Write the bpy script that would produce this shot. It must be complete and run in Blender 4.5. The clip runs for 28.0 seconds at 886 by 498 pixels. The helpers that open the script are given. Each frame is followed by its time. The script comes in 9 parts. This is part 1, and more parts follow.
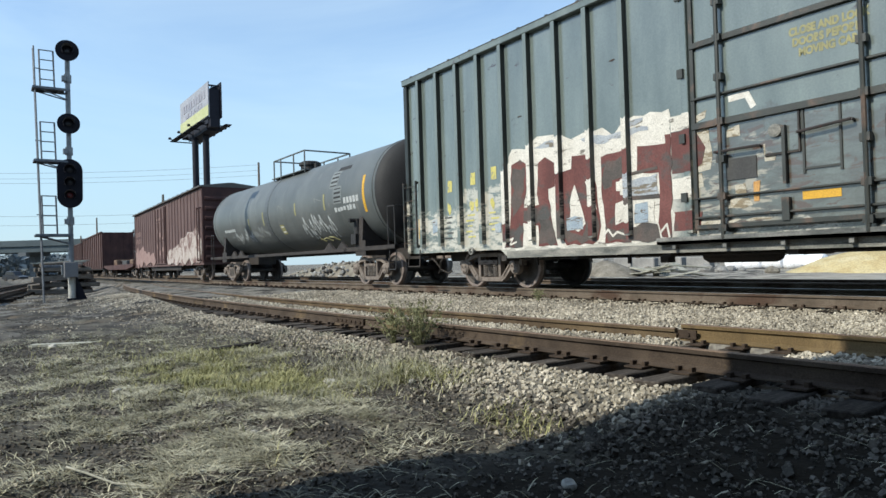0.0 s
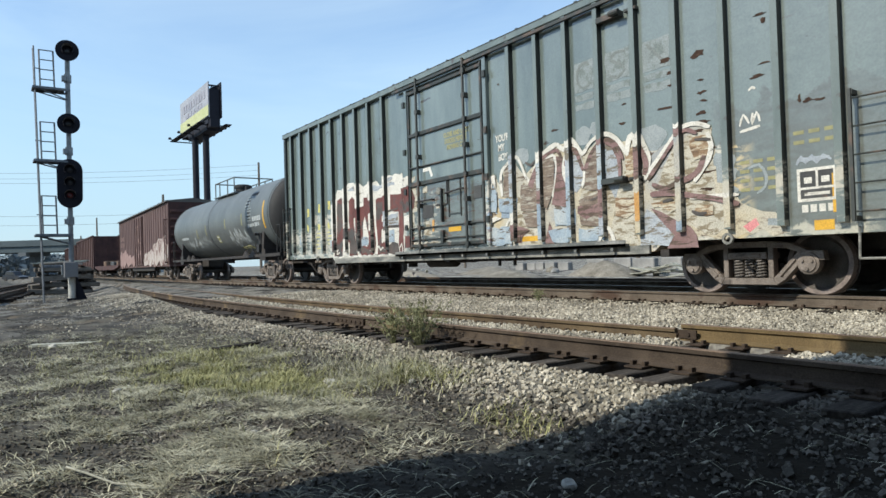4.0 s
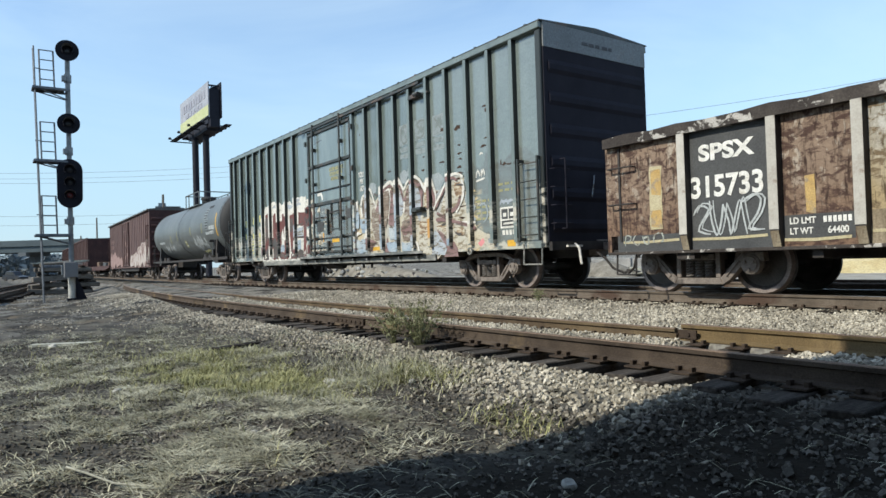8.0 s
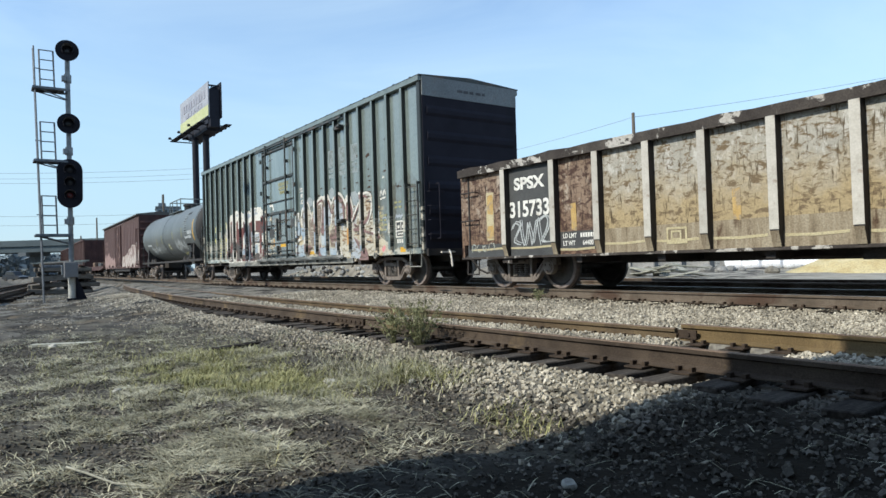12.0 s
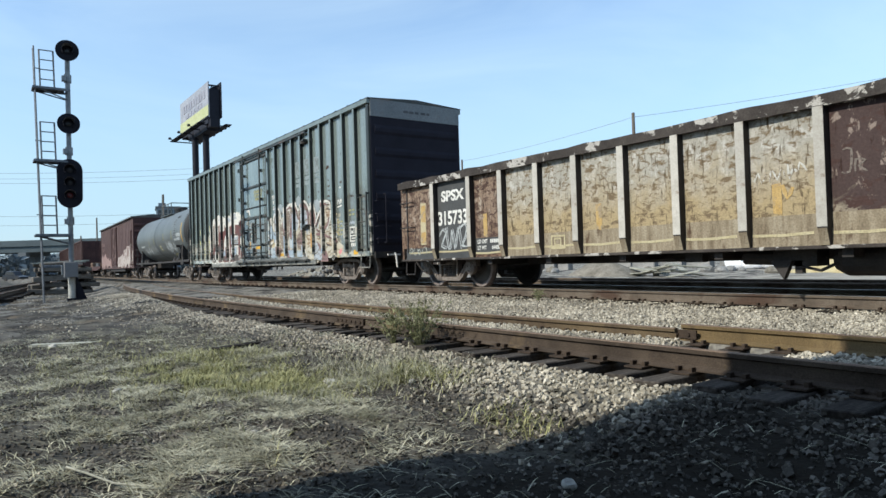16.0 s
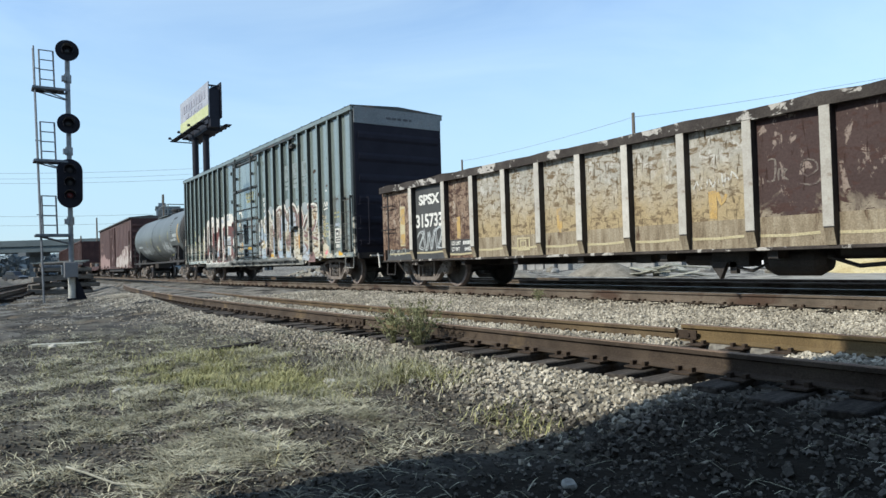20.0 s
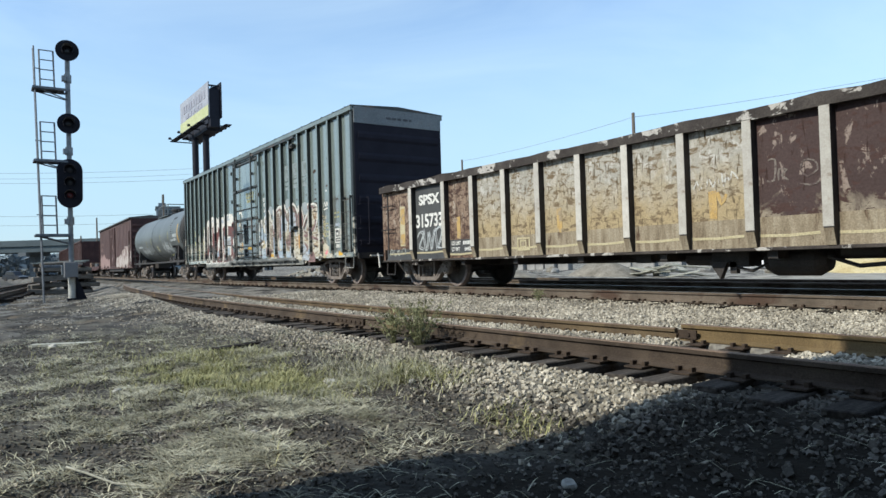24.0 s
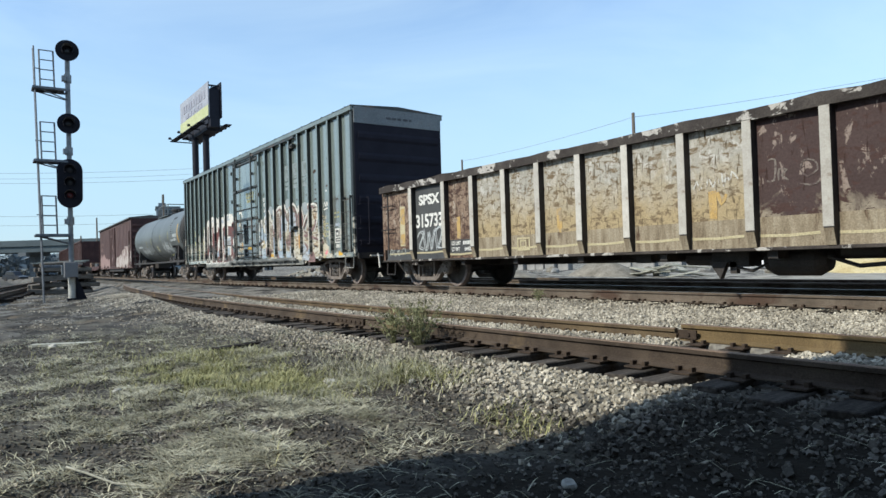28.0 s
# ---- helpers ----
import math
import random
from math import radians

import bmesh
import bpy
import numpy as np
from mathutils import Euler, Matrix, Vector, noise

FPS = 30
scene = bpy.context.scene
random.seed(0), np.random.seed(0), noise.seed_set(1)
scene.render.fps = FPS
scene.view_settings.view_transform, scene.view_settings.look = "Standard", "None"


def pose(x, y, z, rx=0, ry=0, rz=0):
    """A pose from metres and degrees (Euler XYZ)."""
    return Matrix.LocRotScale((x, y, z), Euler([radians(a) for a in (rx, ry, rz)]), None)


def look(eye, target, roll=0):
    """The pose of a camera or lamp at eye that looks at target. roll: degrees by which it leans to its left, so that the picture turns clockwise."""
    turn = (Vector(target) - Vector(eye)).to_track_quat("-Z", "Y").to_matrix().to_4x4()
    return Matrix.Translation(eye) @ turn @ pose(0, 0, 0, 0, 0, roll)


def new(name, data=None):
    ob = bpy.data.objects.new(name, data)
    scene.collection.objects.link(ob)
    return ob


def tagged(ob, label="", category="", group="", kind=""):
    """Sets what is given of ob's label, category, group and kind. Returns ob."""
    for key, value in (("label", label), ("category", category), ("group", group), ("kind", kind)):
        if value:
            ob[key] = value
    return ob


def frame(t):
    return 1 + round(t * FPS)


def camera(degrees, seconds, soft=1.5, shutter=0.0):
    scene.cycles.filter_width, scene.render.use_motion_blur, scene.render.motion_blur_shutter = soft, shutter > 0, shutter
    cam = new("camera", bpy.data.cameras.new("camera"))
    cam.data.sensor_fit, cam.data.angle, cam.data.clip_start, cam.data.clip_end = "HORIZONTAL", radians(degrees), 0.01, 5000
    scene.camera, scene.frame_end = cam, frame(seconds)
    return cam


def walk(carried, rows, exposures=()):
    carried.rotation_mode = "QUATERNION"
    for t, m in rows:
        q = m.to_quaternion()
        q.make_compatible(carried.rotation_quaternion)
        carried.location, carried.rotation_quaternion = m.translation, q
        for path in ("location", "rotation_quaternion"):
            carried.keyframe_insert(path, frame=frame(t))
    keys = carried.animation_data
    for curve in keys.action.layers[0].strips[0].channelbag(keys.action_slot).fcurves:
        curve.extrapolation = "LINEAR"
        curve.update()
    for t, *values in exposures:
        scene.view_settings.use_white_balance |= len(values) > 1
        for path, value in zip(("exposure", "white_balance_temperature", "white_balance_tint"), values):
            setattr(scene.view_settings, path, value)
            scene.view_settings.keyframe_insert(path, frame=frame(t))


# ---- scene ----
cam = camera(67.608, 28.0)
EYE = Vector((0.0, -10.4715, 0.6572))
YAW, TILT = radians(54.8535), radians(0.9689)
AIM = EYE + Vector((-math.sin(YAW) * math.cos(TILT), math.cos(YAW) * math.cos(TILT), math.sin(TILT)))
VIEW = look(EYE, AIM, -1.7695)
walk(cam, [(0.0, VIEW), (28.0, VIEW)], [(0.0, 0.55, 6250, 6), (7.0, 0.55, 6230, 6), (19.0, 0.55, 6130, 6), (28.0, 0.55, 6130, 6)])

# ---- world, sun ----
SUN_EL, SUN_FROM = 38.0, 7.5      # degrees: height, and turn from straight behind the near track
world = bpy.data.worlds.new("sky")
scene.world = world
world.use_nodes = True
wt = world.node_tree
wt.nodes.clear()
w_out = wt.nodes.new("ShaderNodeOutputWorld")
w_bg = wt.nodes.new("ShaderNodeBackground")
w_sky = wt.nodes.new("ShaderNodeTexSky")
w_sky.sky_type = "NISHITA"
w_sky.sun_disc = False
w_sky.sun_elevation = radians(SUN_EL)
w_sky.sun_rotation = radians(180.0 + SUN_FROM)
w_sky.air_density, w_sky.dust_density, w_sky.ozone_density = 1.0, 0.35, 1.5
w_co = wt.nodes.new("ShaderNodeTexCoord")
w_map = wt.nodes.new("ShaderNodeMapping")
w_map.inputs["Scale"].default_value = (1.4, 1.4, 5.0)
w_map.inputs["Rotation"].default_value = (0.2, 0.1, 0.5)
w_noise = wt.nodes.new("ShaderNodeTexNoise")
w_noise.inputs["Scale"].default_value = 1.3
w_noise.inputs["Detail"].default_value = 7.0
w_noise.inputs["Roughness"].default_value = 0.55
w_noise.inputs["Distortion"].default_value = 0.6
w_ramp = wt.nodes.new("ShaderNodeValToRGB")
w_ramp.color_ramp.elements[0].position, w_ramp.color_ramp.elements[0].color = 0.34, (0.06, 0.06, 0.06, 1)
w_ramp.color_ramp.elements[1].position, w_ramp.color_ramp.elements[1].color = 0.78, (0.5, 0.5, 0.5, 1)
w_mix = wt.nodes.new("ShaderNodeMix")
w_mix.data_type = "RGBA"
w_mix.inputs["B"].default_value = (4.2, 5.0, 5.4, 1)
wt.links.new(w_co.outputs["Generated"], w_map.inputs["Vector"])
wt.links.new(w_map.outputs["Vector"], w_noise.inputs["Vector"])
wt.links.new(w_noise.outputs["Fac"], w_ramp.inputs["Fac"])
wt.links.new(w_ramp.outputs["Color"], w_mix.inputs["Factor"])
wt.links.new(w_sky.outputs["Color"], w_mix.inputs["A"])
# pale haze towards the horizon
w_sep = wt.nodes.new("ShaderNodeSeparateXYZ")
wt.links.new(w_co.outputs["Generated"], w_sep.inputs["Vector"])
w_low = wt.nodes.new("ShaderNodeMapRange")
w_low.interpolation_type = "SMOOTHSTEP"
for w_key, w_val in (("From Min", -0.02), ("From Max", 0.42), ("To Min", 0.8), ("To Max", 0.0)):
    w_low.inputs[w_key].default_value = w_val
wt.links.new(w_sep.outputs["Z"], w_low.inputs["Value"])
w_haze = wt.nodes.new("ShaderNodeMix")
w_haze.data_type = "RGBA"
w_haze.inputs["B"].default_value = (2.15, 3.05, 3.8, 1)
wt.links.new(w_low.outputs["Result"], w_haze.inputs["Factor"])
wt.links.new(w_mix.outputs["Result"], w_haze.inputs["A"])
wt.links.new(w_haze.outputs["Result"], w_bg.inputs["Color"])
w_bg.inputs["Strength"].default_value = 0.15
wt.links.new(w_bg.outputs["Background"], w_out.inputs["Surface"])

sun_data = bpy.data.lights.new("sun", "SUN")
sun_data.energy, sun_data.angle, sun_data.color = 3.5, radians(0.5), (1.0, 0.91, 0.77)
sun = new("sun", sun_data)
a_el, a_az = radians(SUN_EL), radians(SUN_FROM)
SUN_DIR = Vector((math.sin(a_az) * math.cos(a_el), math.cos(a_az) * math.cos(a_el), -math.sin(a_el)))
sun.matrix_world = look((0, -60, 60), Vector((0, -60, 60)) + SUN_DIR)


# ---- materials ----
def mat(name, cols, scale=3.0, rough=0.8, metal=0.0, bump=0.25, bscale=60.0, stretch=(1, 1, 1), stops=None,
        fine=0.25, island=0.0, per_object=0.0, distort=0.0, dirt=None, dirt_scale=1.0, dirt_lim=(0.5, 0.62), dirt_stretch=(1, 1, 1),
        emit=None, coat=0.0, spec=None):
    """Noise-mixed colours with a finer grain, relief and an optional second layer of wear."""
    m = bpy.data.materials.new(name)
    m.use_nodes = True
    nt = m.node_tree
    b = nt.nodes["Principled BSDF"]
    L = nt.links.new

    def nd(kind, **kw):
        n = nt.nodes.new(kind)
        for k, v in kw.items():
            n.inputs[k].default_value = v
        return n
    co = nd("ShaderNodeTexCoord")
    mp = nd("ShaderNodeMapping", Scale=stretch)
    L(co.outputs["Object"], mp.inputs["Vector"])
    n1 = nd("ShaderNodeTexNoise", Scale=scale, Detail=8.0, Roughness=0.6, Distortion=distort)
    L(mp.outputs["Vector"], n1.inputs["Vector"])
    rp = nt.nodes.new("ShaderNodeValToRGB")
    el = rp.color_ramp.elements
    stops_ = stops or [0.32 + 0.36 * i / max(1, len(cols) - 1) for i in range(len(cols))]
    while len(el) < len(cols):
        el.new(0.5)
    for e, p_, c_ in zip(el, stops_, cols):
        e.position, e.color = p_, (*c_, 1)
    if len(cols) == 1:
        el[1].color = (*cols[0], 1)
    L(n1.outputs["Fac"], rp.inputs["Fac"])
    col = rp.outputs["Color"]
    if dirt:
        mp2 = nd("ShaderNodeMapping", Scale=dirt_stretch, Location=(3.1, 1.7, 0.4))
        L(co.outputs["Object"], mp2.inputs["Vector"])
        n3 = nd("ShaderNodeTexNoise", Scale=dirt_scale, Detail=9.0, Roughness=0.65, Distortion=0.4)
        L(mp2.outputs["Vector"], n3.inputs["Vector"])
        mr = nd("ShaderNodeMapRange", **{"From Min": dirt_lim[0], "From Max": dirt_lim[1]})
        L(n3.outputs["Fac"], mr.inputs["Value"])
        mx = nt.nodes.new("ShaderNodeMix")
        mx.data_type = "RGBA"
        mx.inputs["B"].default_value = (*dirt, 1)
        L(mr.outputs["Result"], mx.inputs["Factor"])
        L(col, mx.inputs["A"])
        col = mx.outputs["Result"]
    # grain and random value
    n2 = nd("ShaderNodeTexNoise", Scale=bscale, Detail=4.0)
    L(co.outputs["Object"], n2.inputs["Vector"])
    mr2 = nd("ShaderNodeMapRange", **{"From Min": 0.3, "From Max": 0.7, "To Min": 1.0 - fine, "To Max": 1.0 + fine})
    L(n2.outputs["Fac"], mr2.inputs["Value"])
    val = mr2.outputs["Result"]
    for amount, kind, sock in ((island, "ShaderNodeNewGeometry", "Random Per Island"), (per_object, "ShaderNodeObjectInfo", "Random")):
        if amount:
            g = nt.nodes.new(kind)
            m3 = nd("ShaderNodeMapRange", **{"To Min": 1.0 - amount, "To Max": 1.0 + amount})
            L(g.outputs[sock], m3.inputs["Value"])
            mu = nt.nodes.new("ShaderNodeMath")
            mu.operation = "MULTIPLY"
            L(val, mu.inputs[0])
            L(m3.outputs["Result"], mu.inputs[1])
            val = mu.outputs["Value"]
    vm = nt.nodes.new("ShaderNodeVectorMath")
    vm.operation = "SCALE"
    L(col, vm.inputs[0])
    L(val, vm.inputs["Scale"])
    L(vm.outputs["Vector"], b.inputs["Base Color"])
    b.inputs["Roughness"].default_value = rough
    b.inputs["Metallic"].default_value = metal
    b.inputs["Coat Weight"].default_value = coat
    b.inputs["Specular IOR Level"].default_value = spec if spec is not None else 0.12 if rough > 0.83 else 0.5
    if bump:
        bp = nd("ShaderNodeBump", Strength=bump, Distance=0.01)
        L(n2.outputs["Fac"], bp.inputs["Height"])
        L(bp.outputs["Normal"], b.inputs["Normal"])
    if emit:
        b.inputs["Emission Color"].default_value = (*emit[:3], 1)
        b.inputs["Emission Strength"].default_value = emit[3]
    return m


M = {}
M["rail"] = mat("rusted_rail", [(0.082, 0.066, 0.053), (0.124, 0.101, 0.08), (0.158, 0.131, 0.106)], 2.5, 0.85, 0.1, 0.3, 90, dirt=(0.075, 0.05, 0.038), dirt_scale=1.3)
M["rail_siding"] = mat("sandy_rusted_rail", [(0.044, 0.034, 0.027), (0.07, 0.054, 0.042), (0.098, 0.076, 0.058)], 2.5, 0.88, 0.1, 0.3, 90, dirt=(0.2, 0.145, 0.08), dirt_scale=0.55, dirt_lim=(0.58, 0.68))
M["rail_sandy"] = mat("sand_coated_rusty_rail", [(0.07, 0.051, 0.035), (0.11, 0.081, 0.05), (0.15, 0.113, 0.068)], 1.5, 0.88, 0.1, 0.3, 90, dirt=(0.06, 0.044, 0.034), dirt_scale=0.7, dirt_lim=(0.48, 0.62))
M["rail_tan"] = mat("tan_dust_on_rusty_rail", [(0.1, 0.072, 0.038), (0.15, 0.108, 0.056), (0.19, 0.14, 0.075)], 1.2, 0.88, 0.1, 0.3, 90, stretch=(1, 1, 0.3), dirt=(0.07, 0.05, 0.035), dirt_scale=1.4, dirt_lim=(0.52, 0.66), dirt_stretch=(3, 1, 0.6))
M["rail_head"] = mat("worn_rail_head", [(0.24, 0.2, 0.17), (0.4, 0.36, 0.33)], 3, 0.38, 0.8, 0.1, 120)
M["rail_head_rusty"] = mat("rusty_rail_head", [(0.13, 0.085, 0.06), (0.2, 0.14, 0.095)], 3, 0.7, 0.3, 0.2, 90)
M["tie"] = mat("creosote_timber", [(0.012, 0.01, 0.009), (0.024, 0.02, 0.017), (0.045, 0.037, 0.03)], 4, 0.9, 0, 0.6, 40, stretch=(5, 1, 5), per_object=0.3)
M["plate"] = mat("rusty_plate", [(0.045, 0.034, 0.027), (0.085, 0.063, 0.047)], 8, 0.85, 0.3, 0.3, 90)
M["tie_grey"] = mat("weathered_tie", [(0.03, 0.025, 0.022), (0.058, 0.05, 0.043), (0.1, 0.087, 0.075)], 4, 0.92, 0, 0.7, 40, stretch=(5, 1, 5), per_object=0.35)
M["stone"] = mat("limestone_ballast", [(0.225, 0.203, 0.162), (0.33, 0.3, 0.243), (0.43, 0.395, 0.325)], 1.2, 0.9, 0, 0.4, 120, island=0.45, dirt=(0.19, 0.16, 0.12), dirt_scale=0.5, dirt_lim=(0.58, 0.76))
M["stone_grime_shade"] = mat("grimy_ballast", [(0.07, 0.063, 0.054), (0.12, 0.108, 0.092), (0.2, 0.18, 0.155)], 1.2, 0.92, 0, 0.4, 120, island=0.6)
M["stone_dark"] = mat("dirty_gravel", [(0.06, 0.055, 0.048), (0.1, 0.092, 0.08), (0.16, 0.147, 0.128)], 1.2, 0.92, 0, 0.4, 120, island=0.55)
M["straw"] = mat("dry_grass", [(0.17, 0.163, 0.112), (0.345, 0.332, 0.245), (0.54, 0.52, 0.4)], 2, 0.85, 0, 0.0, 60, island=0.4)
M["grass"] = mat("green_grass", [(0.18, 0.18, 0.075), (0.275, 0.27, 0.12), (0.4, 0.385, 0.2)], 1.5, 0.8, 0, 0.0, 60, island=0.4)
M["weed"] = mat("grey_green_weed", [(0.11, 0.118, 0.062), (0.17, 0.175, 0.095), (0.25, 0.245, 0.145)], 5, 0.85, 0, 0.0, 60, island=0.4)
M["steel_black"] = mat("black_underframe", [(0.02, 0.018, 0.017), (0.035, 0.03, 0.028), (0.05, 0.042, 0.036)], 3, 0.75, 0.2, 0.25, 50)
M["truck"] = mat("dusty_cast_steel", [(0.12, 0.099, 0.084), (0.175, 0.147, 0.126), (0.225, 0.19, 0.166)], 4, 0.7, 0.1, 0.3, 60, dirt=(0.08, 0.065, 0.055), dirt_scale=4, dirt_lim=(0.56, 0.66))
M["wheel_rim"] = mat("scuffed_wheel_rim", [(0.15, 0.12, 0.106), (0.22, 0.178, 0.158), (0.28, 0.232, 0.207)], 6, 0.55, 0.3, 0.15, 60)
M["wheel"] = mat("wheel_steel", [(0.045, 0.039, 0.035), (0.07, 0.062, 0.056), (0.1, 0.088, 0.08)], 4, 0.65, 0.2, 0.2, 60)
M["spring"] = mat("spring_steel", [(0.1, 0.09, 0.082), (0.17, 0.152, 0.138)], 6, 0.7, 0.3, 0.2, 60)
M["white"] = mat("white_paint", [(0.5, 0.49, 0.46), (0.62, 0.61, 0.57), (0.68, 0.67, 0.63)], 4, 0.7, 0, 0.1, 60, dirt=(0.4, 0.36, 0.3), dirt_scale=5, dirt_lim=(0.55, 0.75))
M["yellow"] = mat("yellow_reflector", [(0.48, 0.26, 0.02), (0.6, 0.35, 0.03)], 5, 0.5, 0, 0.05, 80)
M["faded_yellow"] = mat("faded_yellow_paint", [(0.2, 0.195, 0.1), (0.3, 0.28, 0.13)], 9, 0.7, 0, 0.1, 80)


# ---- mesh helpers ----
def box(bm, x0, x1, y0, y1, z0, z1):
    """An upright block between two corners."""
    v = [bm.verts.new((x, y, z)) for x in (x0, x1) for y in (y0, y1) for z in (z0, z1)]
    for q in ((0, 1, 3, 2), (4, 6, 7, 5), (0, 4, 5, 1), (2, 3, 7, 6), (0, 2, 6, 4), (1, 5, 7, 3)):
        bm.faces.new([v[i] for i in q])
    return v


def rod(bm, p, q, r, seg=8, r2=None):
    """A round bar from p to q, tapered if r2 is given."""
    p, q = Vector(p), Vector(q)
    d = (q - p).normalized()
    a = d.orthogonal().normalized()
    b = d.cross(a)
    rings = []
    for c, rr in ((p, r), (q, r if r2 is None else r2)):
        rings.append([bm.verts.new(c + rr * (a * math.cos(i * math.tau / seg) + b * math.sin(i * math.tau / seg))) for i in range(seg)])
    for i in range(seg):
        j = (i + 1) % seg
        bm.faces.new((rings[0][i], rings[0][j], rings[1][j], rings[1][i]))
    bm.faces.new(rings[0][::-1])
    bm.faces.new(rings[1])


def pipe(bm, pts, r, seg=6):
    """A bent bar through points."""
    for p, q in zip(pts, pts[1:]):
        rod(bm, p, q, r, seg)


def prism(bm, outline, y0, y1, axis="y"):
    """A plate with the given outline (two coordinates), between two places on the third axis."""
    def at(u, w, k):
        return (u, k, w) if axis == "y" else (k, u, w) if axis == "x" else (u, w, k)
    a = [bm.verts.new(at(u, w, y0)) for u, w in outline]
    b = [bm.verts.new(at(u, w, y1)) for u, w in outline]
    n = len(outline)
    bm.faces.new(a)
    bm.faces.new(b[::-1])
    for i in range(n):
        j = (i + 1) % n
        bm.faces.new((a[j], a[i], b[i], b[j]))


def lathe(bm, profile, axis="y", seg=24, centre=(0, 0, 0), caps=True):
    """Turn a profile of (place on the axis, radius) round that axis."""
    c = Vector(centre)
    rings = []
    for k, r in profile:
        ring = []
        for i in range(seg):
            u, w = r * math.cos(i * math.tau / seg), r * math.sin(i * math.tau / seg)
            p = (u, k, w) if axis == "y" else (k, u, w) if axis == "x" else (u, w, k)
            ring.append(bm.verts.new(c + Vector(p)))
        rings.append(ring)
    for ra, rb in zip(rings, rings[1:]):
        for i in range(seg):
            j = (i + 1) % seg
            bm.faces.new((ra[i], ra[j], rb[j], rb[i]))
    if caps:
        bm.faces.new(rings[0])
        bm.faces.new(rings[-1][::-1])


def to_mesh(name, bm, material, bevel=0.0, smooth=False):
    bmesh.ops.recalc_face_normals(bm, faces=bm.faces[:])
    if bevel:
        bmesh.ops.bevel(bm, geom=bm.edges[:], offset=bevel, segments=1, affect="EDGES", clamp_overlap=True)
    me = bpy.data.meshes.new(name)
    bm.to_mesh(me)
    bm.free()
    me.materials.append(material)
    if smooth:
        me.polygons.foreach_set("use_smooth", [True] * len(me.polygons))
        me.set_sharp_from_angle(angle=radians(35))
    return me


def part(name, bm, material, parent=None, label="", bevel=0.0, smooth=False):
    """Links a bmesh as one mesh object under a thing or under a part."""
    ob = new(name, to_mesh(name, bm, material, bevel, smooth))
    if parent is not None:
        ob.parent = parent
    if label:
        ob["label"] = label
    return ob


def share(ob, x, y, z, rz=0):
    """A second object on the same mesh under the same thing."""
    c = new(ob.name.split(".")[0], ob.data)
    c.parent = ob.parent
    c.matrix_local = pose(x, y, z, 0, 0, rz)
    if "label" in ob:
        c["label"] = ob["label"]
    return c


def blocks(name, rows, material, parent, label="", bevel=0.0):
    """One mesh out of several blocks."""
    bm = bmesh.new()
    for r in rows:
        box(bm, *r)
    return part(name, bm, material, parent, label, bevel)


def lettering(name, words, size, material, parent, x, y, z, bold=0.0, label="", spacing=1.0, wide=1.0, side=1):
    """Painted words on a wall that faces the near track, from their lower left corner."""
    cu = bpy.data.curves.new(name, "FONT")
    cu.body, cu.size, cu.offset, cu.space_character, cu.extrude = words, size, bold, spacing, 0.001
    tmp = bpy.data.objects.new(name, cu)
    scene.collection.objects.link(tmp)
    dg = bpy.context.evaluated_depsgraph_get()
    me = bpy.data.meshes.new_from_object(tmp.evaluated_get(dg))
    bpy.data.objects.remove(tmp)
    me.transform(Matrix.Diagonal((wide, 1, 1, 1)))
    me.transform(pose(x, y, z, 90, 0, 0))
    me.materials.clear()
    me.materials.append(material)
    ob = new(name, me)
    ob.parent = parent
    if label:
        ob["label"] = label
    return ob


def empty(name, x=0.0, y=0.0, z=0.0, rz=0.0, label="", category="", group="", kind=""):
    ob = new(name)
    ob.empty_display_size = 0.3
    ob.matrix_world = pose(x, y, z, 0, 0, rz)
    return tagged(ob, label, category, group, kind)


# ---- ground ----
MAIN_Y, NEAR_Y, FAR_Y = 0.0, -5.2, 3.95
NEAR_DROP = -0.11


def near_line(x):
    """Middle of the near track, which bends towards the main one in the distance."""
    return NEAR_Y + (0.6 * ((-14.0 - x) / 14.0) ** 2 if x < -14.0 else 0.0) + 0.0225 * max(0.0, x + 10.0)


def smooth(a, b, v):
    t = min(1.0, max(0.0, (v - a) / (b - a)))
    return t * t * (3 - 2 * t)


def main_line(x):
    """Middle of the main track: straight past the viewpoint, then a short bend, then straight again."""
    d = max(0.0, -28.0 - x)
    return 0.0013 * min(d, 11.54) ** 2 + 0.03 * max(0.0, d - 11.54)


SHELF_Y = (-30.0, -2.7, -1.9, -1.35, -0.95, -0.45, -0.35, 0.6, 1.0, 3.6, 4.2, 6.6, 8.5, 30.0)
SHELF_Z = (-0.52, -0.52, -0.43, -0.355, -0.345, -0.34, -0.28, -0.275, -0.29, -0.225, -0.21, -0.21, -0.2, -0.2)


